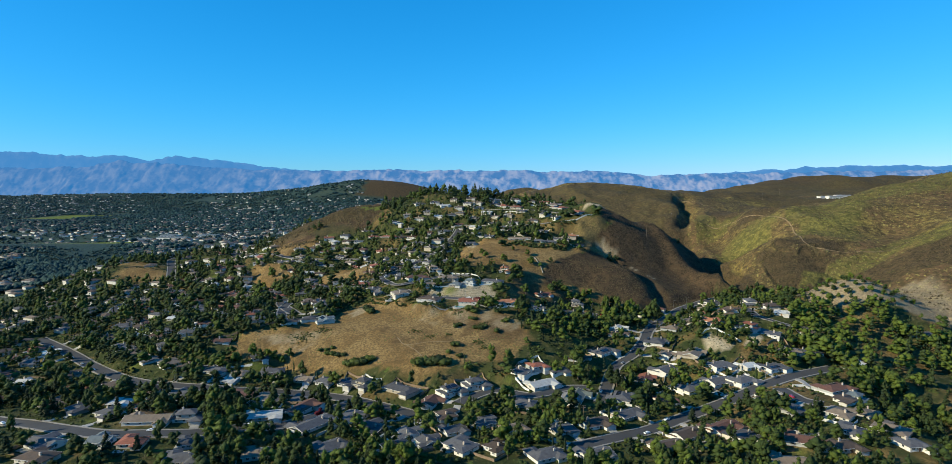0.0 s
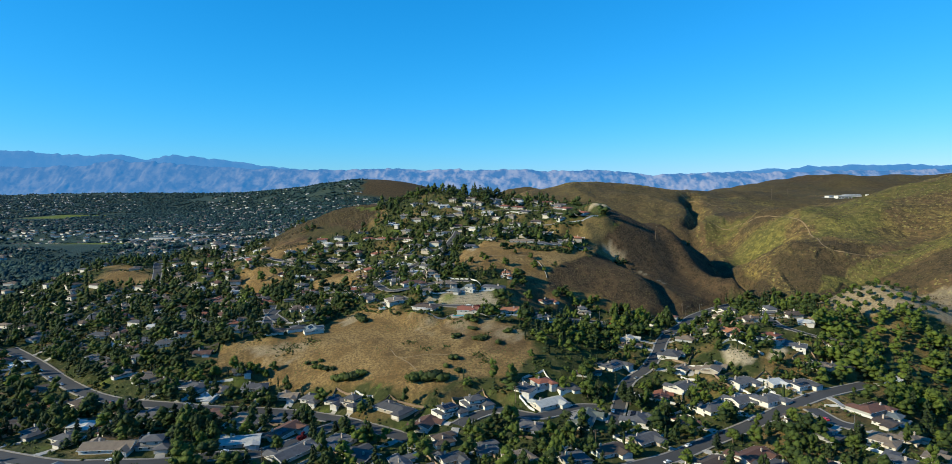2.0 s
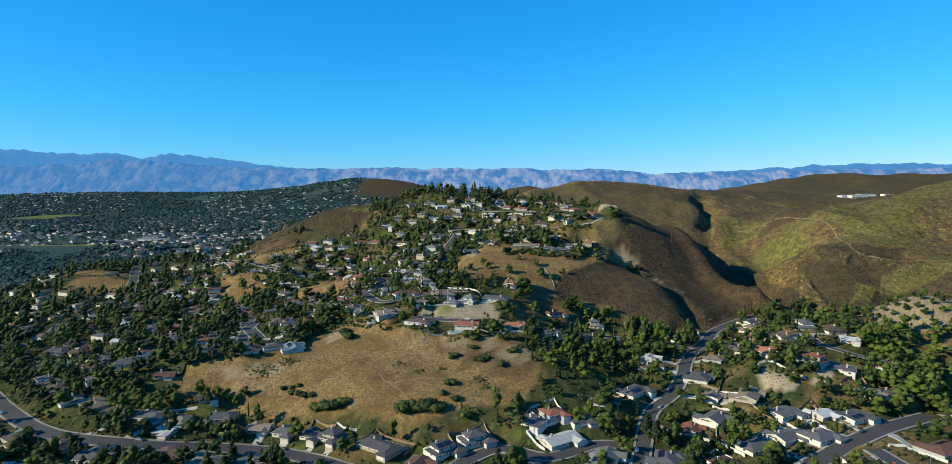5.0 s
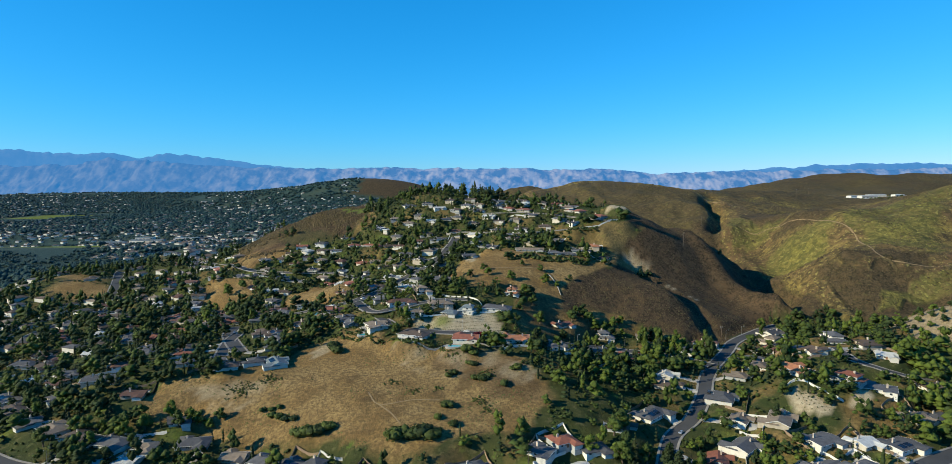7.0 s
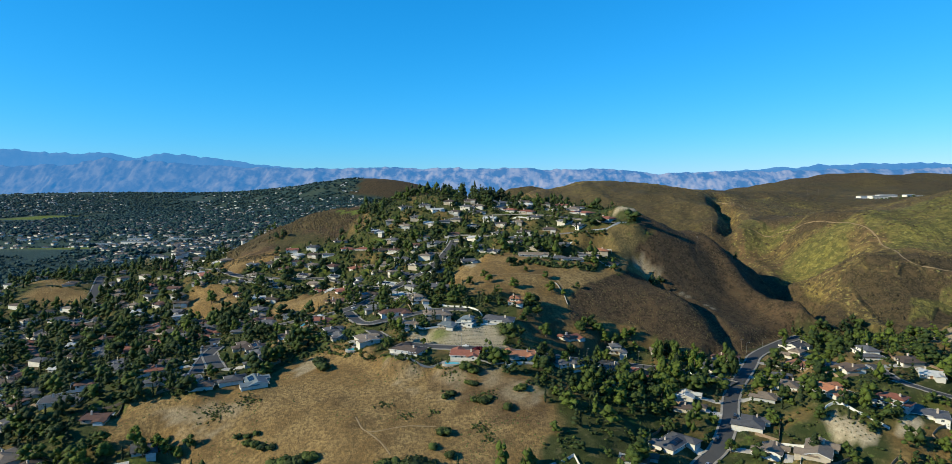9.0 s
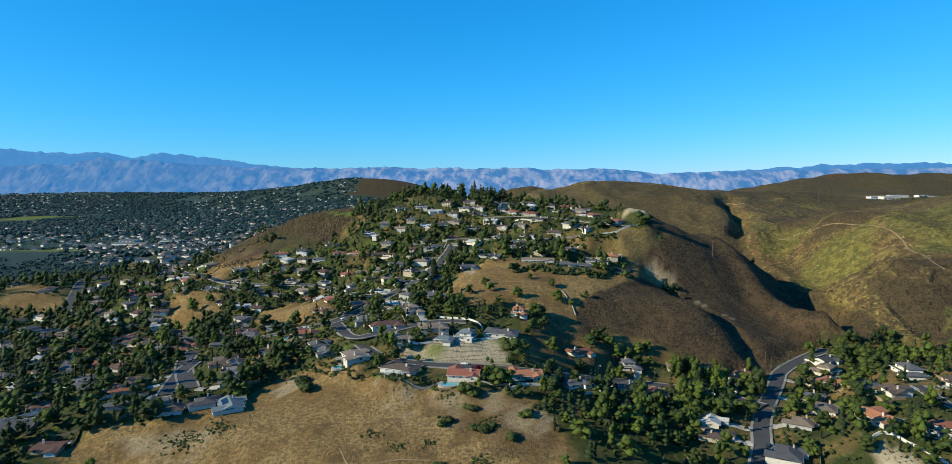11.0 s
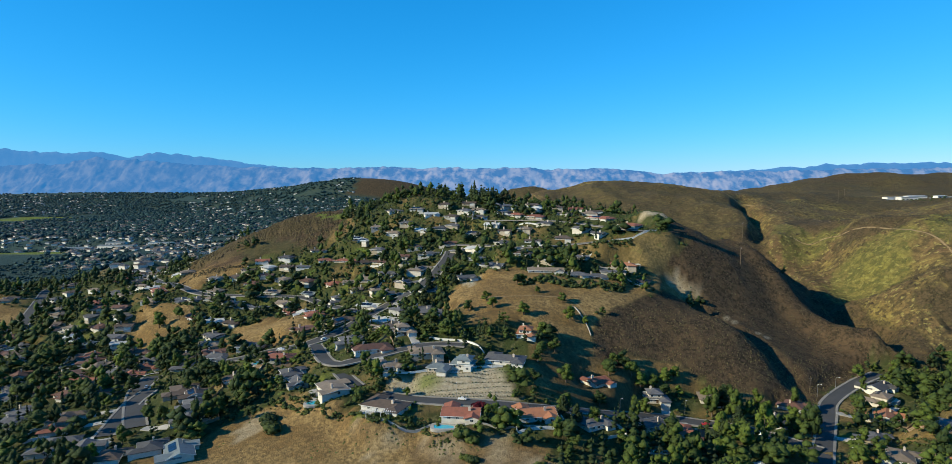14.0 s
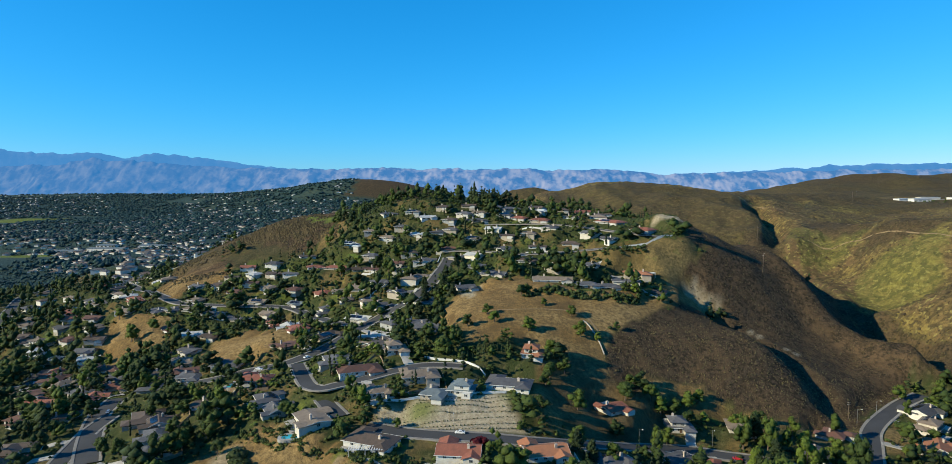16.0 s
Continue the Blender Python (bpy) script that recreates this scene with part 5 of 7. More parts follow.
# concrete driveways from the garage towards the street
for hx, hy, a, size in driveways:
    wing = min(7.0, size * 0.4)
    lx = size / 2 - wing / 2
    best = None
    start = Vector((hx + lx * math.cos(a) + 9.2 * math.sin(a), hy + lx * math.sin(a) - 9.2 * math.cos(a)))
    for name, line in LINES.items():
        d = np.hypot(line[:, 0] - start.x, line[:, 1] - start.y)
        i = int(d.argmin())
        if best is None or d[i] < best[0]:
            best = (d[i], line[i], STREETS[name][0] / 2)
    if best[0] > 34 or best[0] < best[2] + 1:
        continue
    if abs(best[1][2] - float(ground_z(start.x, start.y)[0])) > 3.0:
        continue
    aim = Vector(best[1][:2])
    far_end = aim + (start - aim).normalized() * (best[2] + 0.1)
    n = 8
    line = np.array([[*(start.lerp(far_end, k / (n - 1))), 0] for k in range(n)])
    v, q = strip(line, (-2.6, -2.55, 0, 2.55, 2.6), (0, 0, 0, 0, 0))
    lift = np.tile([-0.3, 0.22, 0.26, 0.22, -0.3], n)
    v[:, 2] = ground_z(v[:, 0], v[:, 1]) + lift
    end_z = best[1][2] + 0.2
    blend = np.repeat(np.linspace(0, 1, n) ** 3, 5)
    v[:, 2] = v[:, 2] * (1 - blend) + (end_z + lift - 0.22) * blend
    tagged(new("driveway", mesh_of("driveway", v, q, CONCRETE)), "pale concrete driveway leading up to a garage", "driveway", kind="structure")


# paved patios behind the houses and board fences round the gardens
pick = random.Random(23)
FENCE = [surface("fence_boards", (0.26, 0.18, 0.12), (0.17, 0.12, 0.08), scale=0.5, vary=0.3), TRIM]
for hx, hy, a, size in driveways:
    if hy > 545:
        continue
    toward = lambda u, v: (hx + u * math.cos(a) - v * math.sin(a), hy + u * math.sin(a) + v * math.cos(a))
    if pick.random() < 0.55:
        side = pick.choice((-1, 1))
        n, m = 5, 4
        us, vs = np.linspace(0.5, size * 0.5, n), np.linspace(6.2, 10.5, m)
        U, V = np.meshgrid(us, vs)
        x, y = hx + U * math.cos(a) - V * math.sin(a), hy + U * math.sin(a) + V * math.cos(a)
        z = ground_z(x.ravel(), y.ravel()) + 0.22
        v = np.stack([x.ravel(), y.ravel(), z], 1)
        rim = [0, n - 1, n * m - 1, n * (m - 1)]
        tagged(new("patio", mesh_of("patio", v, quads_of(m, n), CONCRETE)), "pale concrete patio behind a house", "patio", kind="structure")
    if pick.random() < 0.6:
        w = size / 2 + 3.0
        points = [toward(-w, 2), toward(-w, 14), toward(w, 14), toward(w, 2)] if pick.random() < 0.5 else [toward(-w, -3), toward(-w, 14), toward(w * 0.6, 14)]
        line = []
        for (x0, y0), (x1, y1) in zip(points, points[1:]):
            k = max(3, int(math.hypot(x1 - x0, y1 - y0) / 2.4))
            line += [(x0 + (x1 - x0) * i / k, y0 + (y1 - y0) * i / k) for i in range(k)]
        line = np.array(line + [points[-1]])
        gap = min(float(np.hypot(o[:, None, 0] - line[:, 0], o[:, None, 1] - line[:, 1]).min()) - STREETS[nm][0] / 2 for nm, o in LINES.items())
        wild = max(float(v) for v in sample(bare, line[:, 0], line[:, 1]))
        if gap < 1.6 or wild > 0.5:
            continue
        line = np.c_[line, ground_z(line[:, 0], line[:, 1])]
        v, q = strip(line, (-0.06, -0.06, 0.06, 0.06), (-0.5, 1.75, 1.75, -0.5))
        kind = 0 if pick.random() < 0.7 else 1
        tagged(new("garden_fence", mesh_of("garden_fence", v, q, FENCE[kind])), ("weathered brown board fence round a garden", "white painted board fence round a garden")[kind], "fence", group="garden fences")

from mathutils import kdtree

# ---- trees and shrubs ----
rng = np.random.default_rng(7)


def ball(level):
    bm = bmesh.new()
    bmesh.ops.create_icosphere(bm, subdivisions=level, radius=1.0)
    v = np.array([p.co[:] for p in bm.verts])
    f = np.array([[p.index for p in t.verts] for t in bm.faces])
    bm.free()
    return v, f


BALL = {1: ball(1), 2: ball(2)}
OCTA = (np.array([(1, 0, 0), (0, 1, 0), (-1, 0, 0), (0, -1, 0), (0, 0, 1), (0, 0, -0.7)], float), np.array([(0, 1, 4), (1, 2, 4), (2, 3, 4), (3, 0, 4), (1, 0, 5), (2, 1, 5), (3, 2, 5), (0, 3, 5)]))

DOME = (np.array([(1, 0, -0.1), (0, 1, -0.1), (-1, 0, -0.1), (0, -1, -0.1), (0, 0, 1)], float), np.array([(0, 1, 4), (1, 2, 4), (2, 3, 4), (3, 0, 4)]))


def join(pieces):
    vs, fs, n = [], [], 0
    for v, f in pieces:
        vs.append(v)
        fs.append(f + n)
        n += len(v)
    return np.concatenate(vs), np.concatenate(fs)


def lump(centre, size, source, r, ragged=0.28):
    v, f = source
    k = 1 + r.uniform(-ragged, ragged, len(v))
    return v * k[:, None] * np.asarray(size) + np.asarray(centre), f


def leaves(centre, size, count, leaf, r):
    """Small bent leaf sprays on the skin of a lump."""
    d = r.normal(size=(count, 3))
    d[:, 2] += 0.35
    d /= np.linalg.norm(d, axis=1)[:, None]
    at = np.asarray(centre) + d * np.asarray(size) * r.uniform(0.86, 1.2, (count, 1))
    a = np.cross(d, r.normal(size=(count, 3)))
    a /= np.linalg.norm(a, axis=1)[:, None] + 1e-9
    b = np.cross(d, a) + d * r.uniform(-0.6, 0.6, (count, 1))
    s = leaf * r.uniform(0.6, 1.3, (count, 1))
    v = np.stack([at - a * s, at + b * s * 0.6, at + a * s, at - b * s * 0.5 + d * s * 0.3], 1).reshape(-1, 3)
    i = np.arange(count)[:, None] * 4
    return v, np.concatenate([i + [[0, 1, 2]], i + [[0, 2, 3]]]).reshape(-1, 3)


def crown_oak(r, detail, height=1.0):
    """A broad uneven crown in a unit about 1 high and 1 across, on a trunk that ends at 0.3."""
    pieces = []
    for k in range({3: 15, 2: 11, 1: 8, 0: 5}[detail]):
        a, z = r.uniform(0, math.tau), r.uniform(0.26, 0.86)
        q = r.uniform(0.10, 0.30) * (1.0 if z < 0.62 else 0.55)
        s = r.uniform(0.12, 0.20) * (1.1 - 0.35 * abs(z - 0.5)) * {3: 1.0, 2: 1.1, 1: 1.25, 0: 1.45}[detail]
        c, e = (q * math.cos(a), q * math.sin(a), z), (s, s, s * r.uniform(0.75, 1.05))
        pieces.append(lump(c, tuple(0.93 * v for v in e), BALL[1] if detail == 3 and k % 2 else OCTA, r, 0.18))
        pieces.append(leaves(c, e, {3: 40, 2: 13, 1: 7, 0: 4}[detail], {3: 0.030, 2: 0.036, 1: 0.044, 0: 0.056}[detail], r))
    return join(pieces)


def crown_pine(r, detail, height=1.0):
    pieces = []
    tiers = {3: 8, 2: 6, 1: 4, 0: 3}[detail]
    for k in range(tiers):
        z = 0.22 + 0.70 * k / tiers
        w = 0.23 * (1 - 0.72 * k / tiers)
        for j in range(3 if detail >= 2 else 1):
            a = r.uniform(0, math.tau)
            q = w * (0.55 if detail >= 2 else 0.15)
            c, e = (q * math.cos(a), q * math.sin(a), z + r.uniform(-0.03, 0.03)), (w * 0.75, w * 0.75, 0.10)
            pieces.append(lump(c, e, OCTA, r, 0.3))
            if detail >= 2:
                pieces.append(leaves(c, e, 22 if detail == 3 else 5, 0.05, r))
    pieces.append(lump((0, 0, 0.93), (0.05, 0.05, 0.09), OCTA, r))
    return join(pieces)


def crown_cypress(r, detail, height=1.0):
    pieces = []
    for k in range(5):
        z = 0.12 + 0.8 * k / 5
        w = 0.10 * (1 - 0.6 * abs(z - 0.35)) * (1 if k < 4 else 0.6)
        pieces.append(lump((r.uniform(-0.01, 0.01), r.uniform(-0.01, 0.01), z + 0.06), (w, w, 0.16), OCTA if detail < 2 else BALL[1], r, 0.2))
        if detail >= 2:
            pieces.append(leaves((0, 0, z + 0.06), (w, w, 0.14), 16, 0.03, r))
    return join(pieces)


def crown_palm(r, detail, height=1.0):
    """Arching fronds round the top of a tall bare trunk."""
    vs, fs = [], []
    count = 16 if detail >= 2 else 9
    for k in range(count):
        a, up = k * math.tau / count + r.uniform(-0.2, 0.2), r.uniform(0.1, 1.0)
        way = np.array([math.cos(a), math.sin(a), 0.0])
        side = np.array([-math.sin(a), math.cos(a), 0.0])
        base = len(vs)
        for s in range(4):
            t = s / 3
            mid = np.array([0, 0, 0.93]) + way * 0.26 * t + np.array([0, 0, 0.12 * up * t - 0.22 * t * t])
            w = (0.012, 0.045, 0.04, 0.006)[s]
            vs += [mid - side * w - np.array([0, 0, w * 0.5]), mid, mid + side * w - np.array([0, 0, w * 0.5])]
        for s in range(3):
            i = base + 3 * s
            fs += [(i, i + 1, i + 4), (i, i + 4, i + 3), (i + 1, i + 2, i + 5), (i + 1, i + 5, i + 4)]
    return np.array(vs), np.array(fs)


def crown_shrub(r, detail, height=1.0):
    pieces = []
    if not detail:
        return DOME[0] * (1 + r.uniform(-0.25, 0.25, (5, 1))) * (0.6, 0.6, 0.75), DOME[1]
    for k in range({3: 5, 2: 4, 1: 2}[detail]):
        a, q = r.uniform(0, math.tau), r.uniform(0.1, 0.42)
        s = r.uniform(0.28, 0.42) * (1.15 if detail == 1 else 1.0)
        c, e = (q * math.cos(a), q * math.sin(a), 0.34), (s, s, s * r.uniform(0.8, 1.1))
        pieces.append(lump(c, e, BALL[1] if detail == 3 else OCTA, r, 0.3))
        pieces.append(leaves(c, e, {3: 20, 2: 9, 1: 6}[detail], 0.13, r))
    return join(pieces)


CROWNS = {"oak": crown_oak, "pine": crown_pine, "cypress": crown_cypress, "palm": crown_palm, "shrub": crown_shrub}
LEAF_OF = {"oak": "oak", "pine": "pine", "cypress": "pine", "palm": "palm", "shrub": "shrub"}
TREE_WORDS = {"oak": ("broadleaf_tree", "rounded dark green broadleaf tree in a garden", "tree"), "pine": ("pine_tree", "tall dark green pine with uneven tiers", "tree"),
              "cypress": ("cypress_tree", "slender dark green column cypress", "tree"), "palm": ("palm_tree", "tall fan palm with bare trunk", "tree"), "shrub": ("shrub", "rounded green garden shrub", "shrub")}


def trunk_shape(kind, r):
    s = Shape()
    if kind == "shrub":
        for k in range(3):
            a = r.uniform(0, math.tau)
            s.tube((0, 0, -0.15), (0.2 * math.cos(a), 0.2 * math.sin(a), 0.3), 0.03, 0.015, 5)
    elif kind == "palm":
        s.tube((0, 0, -0.04), (0.01, 0.0, 0.5), 0.022, 0.016, 7).tube((0.01, 0, 0.5), (0, 0, 0.94), 0.016, 0.014, 7)
    elif kind in ("pine", "cypress"):
        s.tube((0, 0, -0.04), (0, 0, 0.45), 0.022, 0.015, 7).tube((0, 0, 0.45), (0, 0, 0.92), 0.015, 0.004, 6)
    else:
        s.tube((0, 0, -0.05), (0.01, 0.01, 0.32), 0.035, 0.024, 7)
        for k in range(4):
            a = k * math.tau / 4 + r.uniform(-0.4, 0.4)
            s.tube((0.01, 0.01, 0.30), (0.2 * math.cos(a), 0.2 * math.sin(a), r.uniform(0.5, 0.65)), 0.02, 0.008, 5)
    return s


TREE_PARTS = {}
for kind in CROWNS:
    for k in range(5 if kind in ("oak", "shrub") else 3):
        v, f = CROWNS[kind](rng, 3)
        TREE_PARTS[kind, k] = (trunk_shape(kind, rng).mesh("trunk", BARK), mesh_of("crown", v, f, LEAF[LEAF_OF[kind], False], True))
LOW_CROWNS = {(kind, d): [CROWNS[kind](rng, d) for k in range(4)] for kind in CROWNS for d in (0, 1, 2)}
LOW_CROWNS["clump", 0] = [lump((0, 0, 0.4), (0.8, 0.6, 0.5), OCTA, rng, 0.3) for k in range(4)]
LOW_CROWNS["grove", 0] = [join([lump((rng.uniform(-0.3, 0.3), rng.uniform(-0.3, 0.3), rng.uniform(0.4, 0.6)), (0.45, 0.45, 0.4), OCTA, rng, 0.3) for j in range(2)]) for k in range(4)]
TREE_COUNT = {}


def plant(kind, x, y, tall, broad=1.0, label="", material=None):
    """A tree or shrub as a thing of its own. broad: its width against its usual form."""
    name, words, category = TREE_WORDS[kind]
    n = TREE_COUNT[kind] = TREE_COUNT.get(kind, 0) + 1
    trunk, crown = TREE_PARTS[kind, n % (5 if kind in ("oak", "shrub") else 3)]
    root = new(name)
    part("trunk", trunk, None, root)
    c = part("crown", crown, None, root)
    if material:
        c.data = crown.copy()
        c.data.materials[0] = material
    root.matrix_basis = Matrix.LocRotScale((x, y, float(ground_z(x, y)[0]) - 0.05), Euler((0, 0, rng.uniform(0, math.tau))), (tall * broad, tall * broad, tall))
    tagged(root, label or words, category, group=category + "s of the hillside suburb")
    return root


class Stand:
    """Many plants in one mesh."""

    def __init__(self):
        self.v, self.f, self.t, self.n = [], [], [], 0

    def put(self, kind, detail, x, y, z, tall, broad, turn, tint, which):
        tint = tint ** 0.85
        v, f = LOW_CROWNS[kind, detail][which]
        c, s = math.cos(turn), math.sin(turn)
        w = np.empty_like(v)
        w[:, 0] = (v[:, 0] * c - v[:, 1] * s) * tall * broad + x
        w[:, 1] = (v[:, 0] * s + v[:, 1] * c) * tall * broad + y
        w[:, 2] = v[:, 2] * tall + z
        self.v.append(w)
        self.f.append(f + self.n)
        self.t.append(np.full(len(v), tint))
        self.n += len(v)

    def done(self, name, material, label, category):
        if self.v:
            me = mesh_of(name, np.concatenate(self.v), np.concatenate(self.f), material, True, np.concatenate(self.t))
            return tagged(new(name, me), label, category, kind="stuff")


def clear_of_houses(px, py, margin, front=0.0):
    """Which points keep off the houses; front: also off the strip before the house, towards the flight line's start."""
    ok = np.ones(px.shape, bool)
    for hx, hy, a, l, d in RECTS:
        dx, dy = px - hx, py - hy
        u, v = dx * math.cos(a) + dy * math.sin(a), -dx * math.sin(a) + dy * math.cos(a)
        ok &= ~((np.abs(u) < l + margin) & (v > -d - 5.5 - margin) & (v < d + margin))
        if front:
            ok &= ~((np.abs(dx) < l * 0.85) & (dy < 0) & (dy > -d - front))
    return ok


def street_gap(px, py):
    gap = np.full(px.shape, 1e9)
    for name, line in LINES.items():
        d, _ = nearest(px, py, line[::2])
        gap = np.minimum(gap, d - STREETS[name][0] / 2)
    return gap


# single trees and bushes on the open slopes
for x, y, tall in ((-5, 564, 7), (11, 566, 7), (7, 577, 6.5), (31, 558, 8), (59, 576, 6.5), (62, 559, 9), (30, 601, 8), (34, 603, 7), (43, 587, 4.5), (107, 607, 8), (72, 558, 5), (39, 519, 9), (31, 487, 8), (46, 533, 10), (42, 536, 9),
                   (91, 532, 9), (95, 527, 9), (85, 530, 8), (100, 525, 9), (108, 526, 8), (123, 531, 7), (80, 522, 10), (261, 571, 9), (116, 528, 8)):
    plant("oak", x, y, tall * 1.15, 1.2, "spreading green oak standing alone on dry grass")
for x, y, tall in ((-126, 385, 3), (-121, 383, 3.2), (-116, 380, 3), (-111, 379, 2.8), (-105, 365, 5), (-100, 365, 5.5), (-95, 364, 5.2), (-91, 365, 5), (-87, 366, 4.5), (-133, 391, 2.6), (-128, 390, 2.4), (-123, 391, 2.5), (-17, 377, 4), (-13, 359, 3.2),
                   (-23, 365, 3), (-6, 432, 4.5), (-2, 430, 4), (-1, 405, 3), (6, 401, 3), (17, 394, 3.5), (-107, 465, 4.5), (-101, 455, 5), (-104, 460, 4), (-46, 351, 6), (-41, 351, 6), (-36, 350, 5.5), (-30, 351, 7), (-25, 349, 6)):
    plant("shrub", x, y, tall * 1.35, 1.3, "dense dark green bush on the dry slope")
for x, y, tall in ((-178, 391, 9), (-172, 388, 10), (-166, 387, 9), (-160, 390, 9), (-182, 396, 8)):
    plant("oak", x, y, tall, 1.0, "dark green tree at the foot of the dry slope")
for x, y, tall in ((134, 499, 19), (144, 494, 21), (190, 517, 15), (163, 508, 14), (87, 487, 13), (150, 470, 21), (176, 472, 22), (128, 472, 17), (252, 550, 11)):
    plant("oak", x, y, tall, 0.62, "tall upright green tree with a dense oval crown")
for x, y, tall in ((141, 503, 15), (44, 459, 11), (50, 457, 12), (185, 488, 13)):
    plant("pine", x, y, tall, 1.1)
for x in np.linspace(-9, 19, 13):
    plant("cypress", float(x), 533 + (x + 9) * 0.2, float(rng.uniform(4.5, 6)), 0.9, "clipped dark green column in a cypress hedge")
for x, y, tall in ((-155, 226, 15), (16, 234, 15), (180, 251, 14), (153, 268, 10), (115, 238, 10), (78, 332, 13), (-41, 288, 11), (-349, 372, 12), (-303, 338, 11), (-137, 270, 12), (203, 233, 9), (-258, 288, 10), (-227, 278, 11), (286, 291, 10), (331, 322, 11), (306, 327, 11),
                   (136, 374, 8), (83, 357, 14), (78, 352, 12), (122, 451, 11), (153, 458, 11), (60, 459, 10), (75, 433, 10), (71, 428, 9), (171, 482, 10), (191, 388, 9), (322, 533, 10), (283, 440, 8), (312, 444, 9), (228, 348, 8), (46, 468, 10), (48, 527, 9), (36, 511, 8),
                   (-92, 490, 9), (-153, 514, 9), (-238, 546, 10), (-51, 476, 8), (-36, 474, 5)):
    plant("oak", x, y, tall, 1.2, "large spreading green tree between the houses")
for x, y, tall in ((102, 329, 16), (106, 325, 14), (141, 480, 15), (128, 470, 13), (176, 366, 11)):
    plant("pine", x, y, tall, 1.15)
for k in range(77):
    x, y = 318 + (k % 11) * 10.5 + rng.uniform(-2, 2), 424 + (k // 11) * 11.5 + rng.uniform(-2, 2)
    if inside(np.array([x]), np.array([y]), AREAS["orchard"])[0]:
        plant("oak", x, y, float(rng.uniform(5, 7.5)), 1.3, "round green tree in a hillside orchard")
plant("oak", -104, 270, 7, 1.1, "small tree with crimson purple leaves by the street", LEAF["red", False])
plant("shrub", 2, 456, 5, 1.2, "small tree with crimson purple leaves by the street", LEAF["red", False])

for x, y in [(-137, 521), (-117, 470), (-128, 483), (-151, 526), (-143, 479), (-138, 480), (-152, 466), (-168, 480), (-180, 437), (-194, 436), (-175, 454), (-177, 482), (-172, 518), (-215, 535), (-217, 509), (-129, 527)]:
    plant("oak", x, y, float(rng.uniform(8, 12)), 0.95, "leafy green tree at the edge of the dry knoll")
for x, y in [(-5, 422), (-2, 420), (24, 411), (27, 412), (4, 402), (8, 404), (-14, 413), (-18, 410), (-107, 467), (-103, 457)]:
    plant("shrub", x, y, float(rng.uniform(3.2, 5)), 1.3, "dense dark green bush on the dry slope")
qx, qy = rng.uniform(-110, 10, 2600), rng.uniform(400, 480, 2600)
ok = inside(qx, qy, AREAS["hedge_bank"]) & clear_of_houses(qx, qy, 0.3)
bank = Stand()
for x, y, z in list(zip(qx[ok], qy[ok], ground_z(qx[ok], qy[ok])))[:170]:
    bank.put("shrub", 2, x, y, z - 0.1, rng.uniform(1.0, 2.6), rng.uniform(1.0, 1.5), rng.uniform(0, 6), rng.uniform(0, 0.7), int(rng.integers(4)))
bank.done("hedge_bank", LEAF["shrub", True], "thick green hedge bank below the knoll houses", "shrubs")

# tall trees in groups between the houses
for x, y in ((-203, 382), (-193, 394), (-183, 383), (-212, 375), (-228, 380), (-236, 349), (-202, 366), (-225, 363), (-251, 361), (-155, 247), (-146, 238), (-261, 294), (-293, 312), (-280, 309), (-114, 254), (-367, 389), (-344, 375), (-365, 413), (-285, 405), (-328, 444)):
    plant("oak", x, y, float(rng.uniform(9, 14)), float(rng.uniform(0.85, 1.15)), "tall dense dark green tree among the houses")
for x, y in ((22, 296), (62, 338), (45, 277), (92, 335), (126, 351), (-38, 266), (123, 306), (161, 350), (137, 517), (149, 516), (112, 516), (96, 500), (167, 503), (99, 420), (176, 492), (141, 445), (51, 500), (69, 494)):
    plant("oak", x, y, float(rng.uniform(8, 13)), float(rng.uniform(0.9, 1.2)), "full rounded green tree among the houses")
for x, y in ((-38, 649), (-28, 640), (-36, 626), (-24, 644), (-16, 620), (-38, 606), (-28, 610), (-72, 702), (-118, 732), (-104, 740), (-87, 736), (-66, 736), (-16, 685), (-23, 668)):
    plant("pine" if x > -40 else "oak", x, y, float(rng.uniform(10, 15)), 1.15, "tall dark green tree on the hillside")
for x, y in ((-316, 633), (-310, 687), (-298, 708), (-204, 571), (-169, 537), (-138, 501), (-151, 497), (-229, 634), (-257, 596), (-239, 545), (-267, 639), (-266, 668), (-253, 676), (-229, 610), (-185, 600), (-220, 590)):
    plant("oak", x, y, float(rng.uniform(9, 15)), float(rng.uniform(0.85, 1.15)), "tall dense dark green tree on the western slope")

# hedges and shrubs before the upper houses and over the hill's gardens
front = Stand()
for hx, hy, a, l, d in RECTS:
    if hy > 575:
        for k in range(5):
            x, y = hx + rng.uniform(-l - 3, l + 3), hy - d - rng.uniform(5, 11)
            front.put("shrub", 1, x, y, float(ground_z(x, y)[0]) - 0.2, rng.uniform(1.4, 3.4), rng.uniform(1.1, 1.6), rng.uniform(0, 6), rng.uniform(0.2, 1), int(rng.integers(4)))
qx, qy = rng.uniform(-340, 190, 14000), rng.uniform(540, 850, 14000)
ok = (sample(bare, qx, qy) < 0.4) & (sample(pale_w, qx, qy) < 0.4) & (street_gap(qx, qy) > 1.4) & clear_of_houses(qx, qy, 0.3)
for x, y, z in list(zip(qx[ok], qy[ok], ground_z(qx[ok], qy[ok])))[:4200]:
    front.put("shrub", 1 if y < 640 else 0, x, y, z - 0.1, rng.uniform(1.0, 3.0), rng.uniform(0.9, 1.5), rng.uniform(0, 6), rng.uniform(0.1, 1), int(rng.integers(4)))
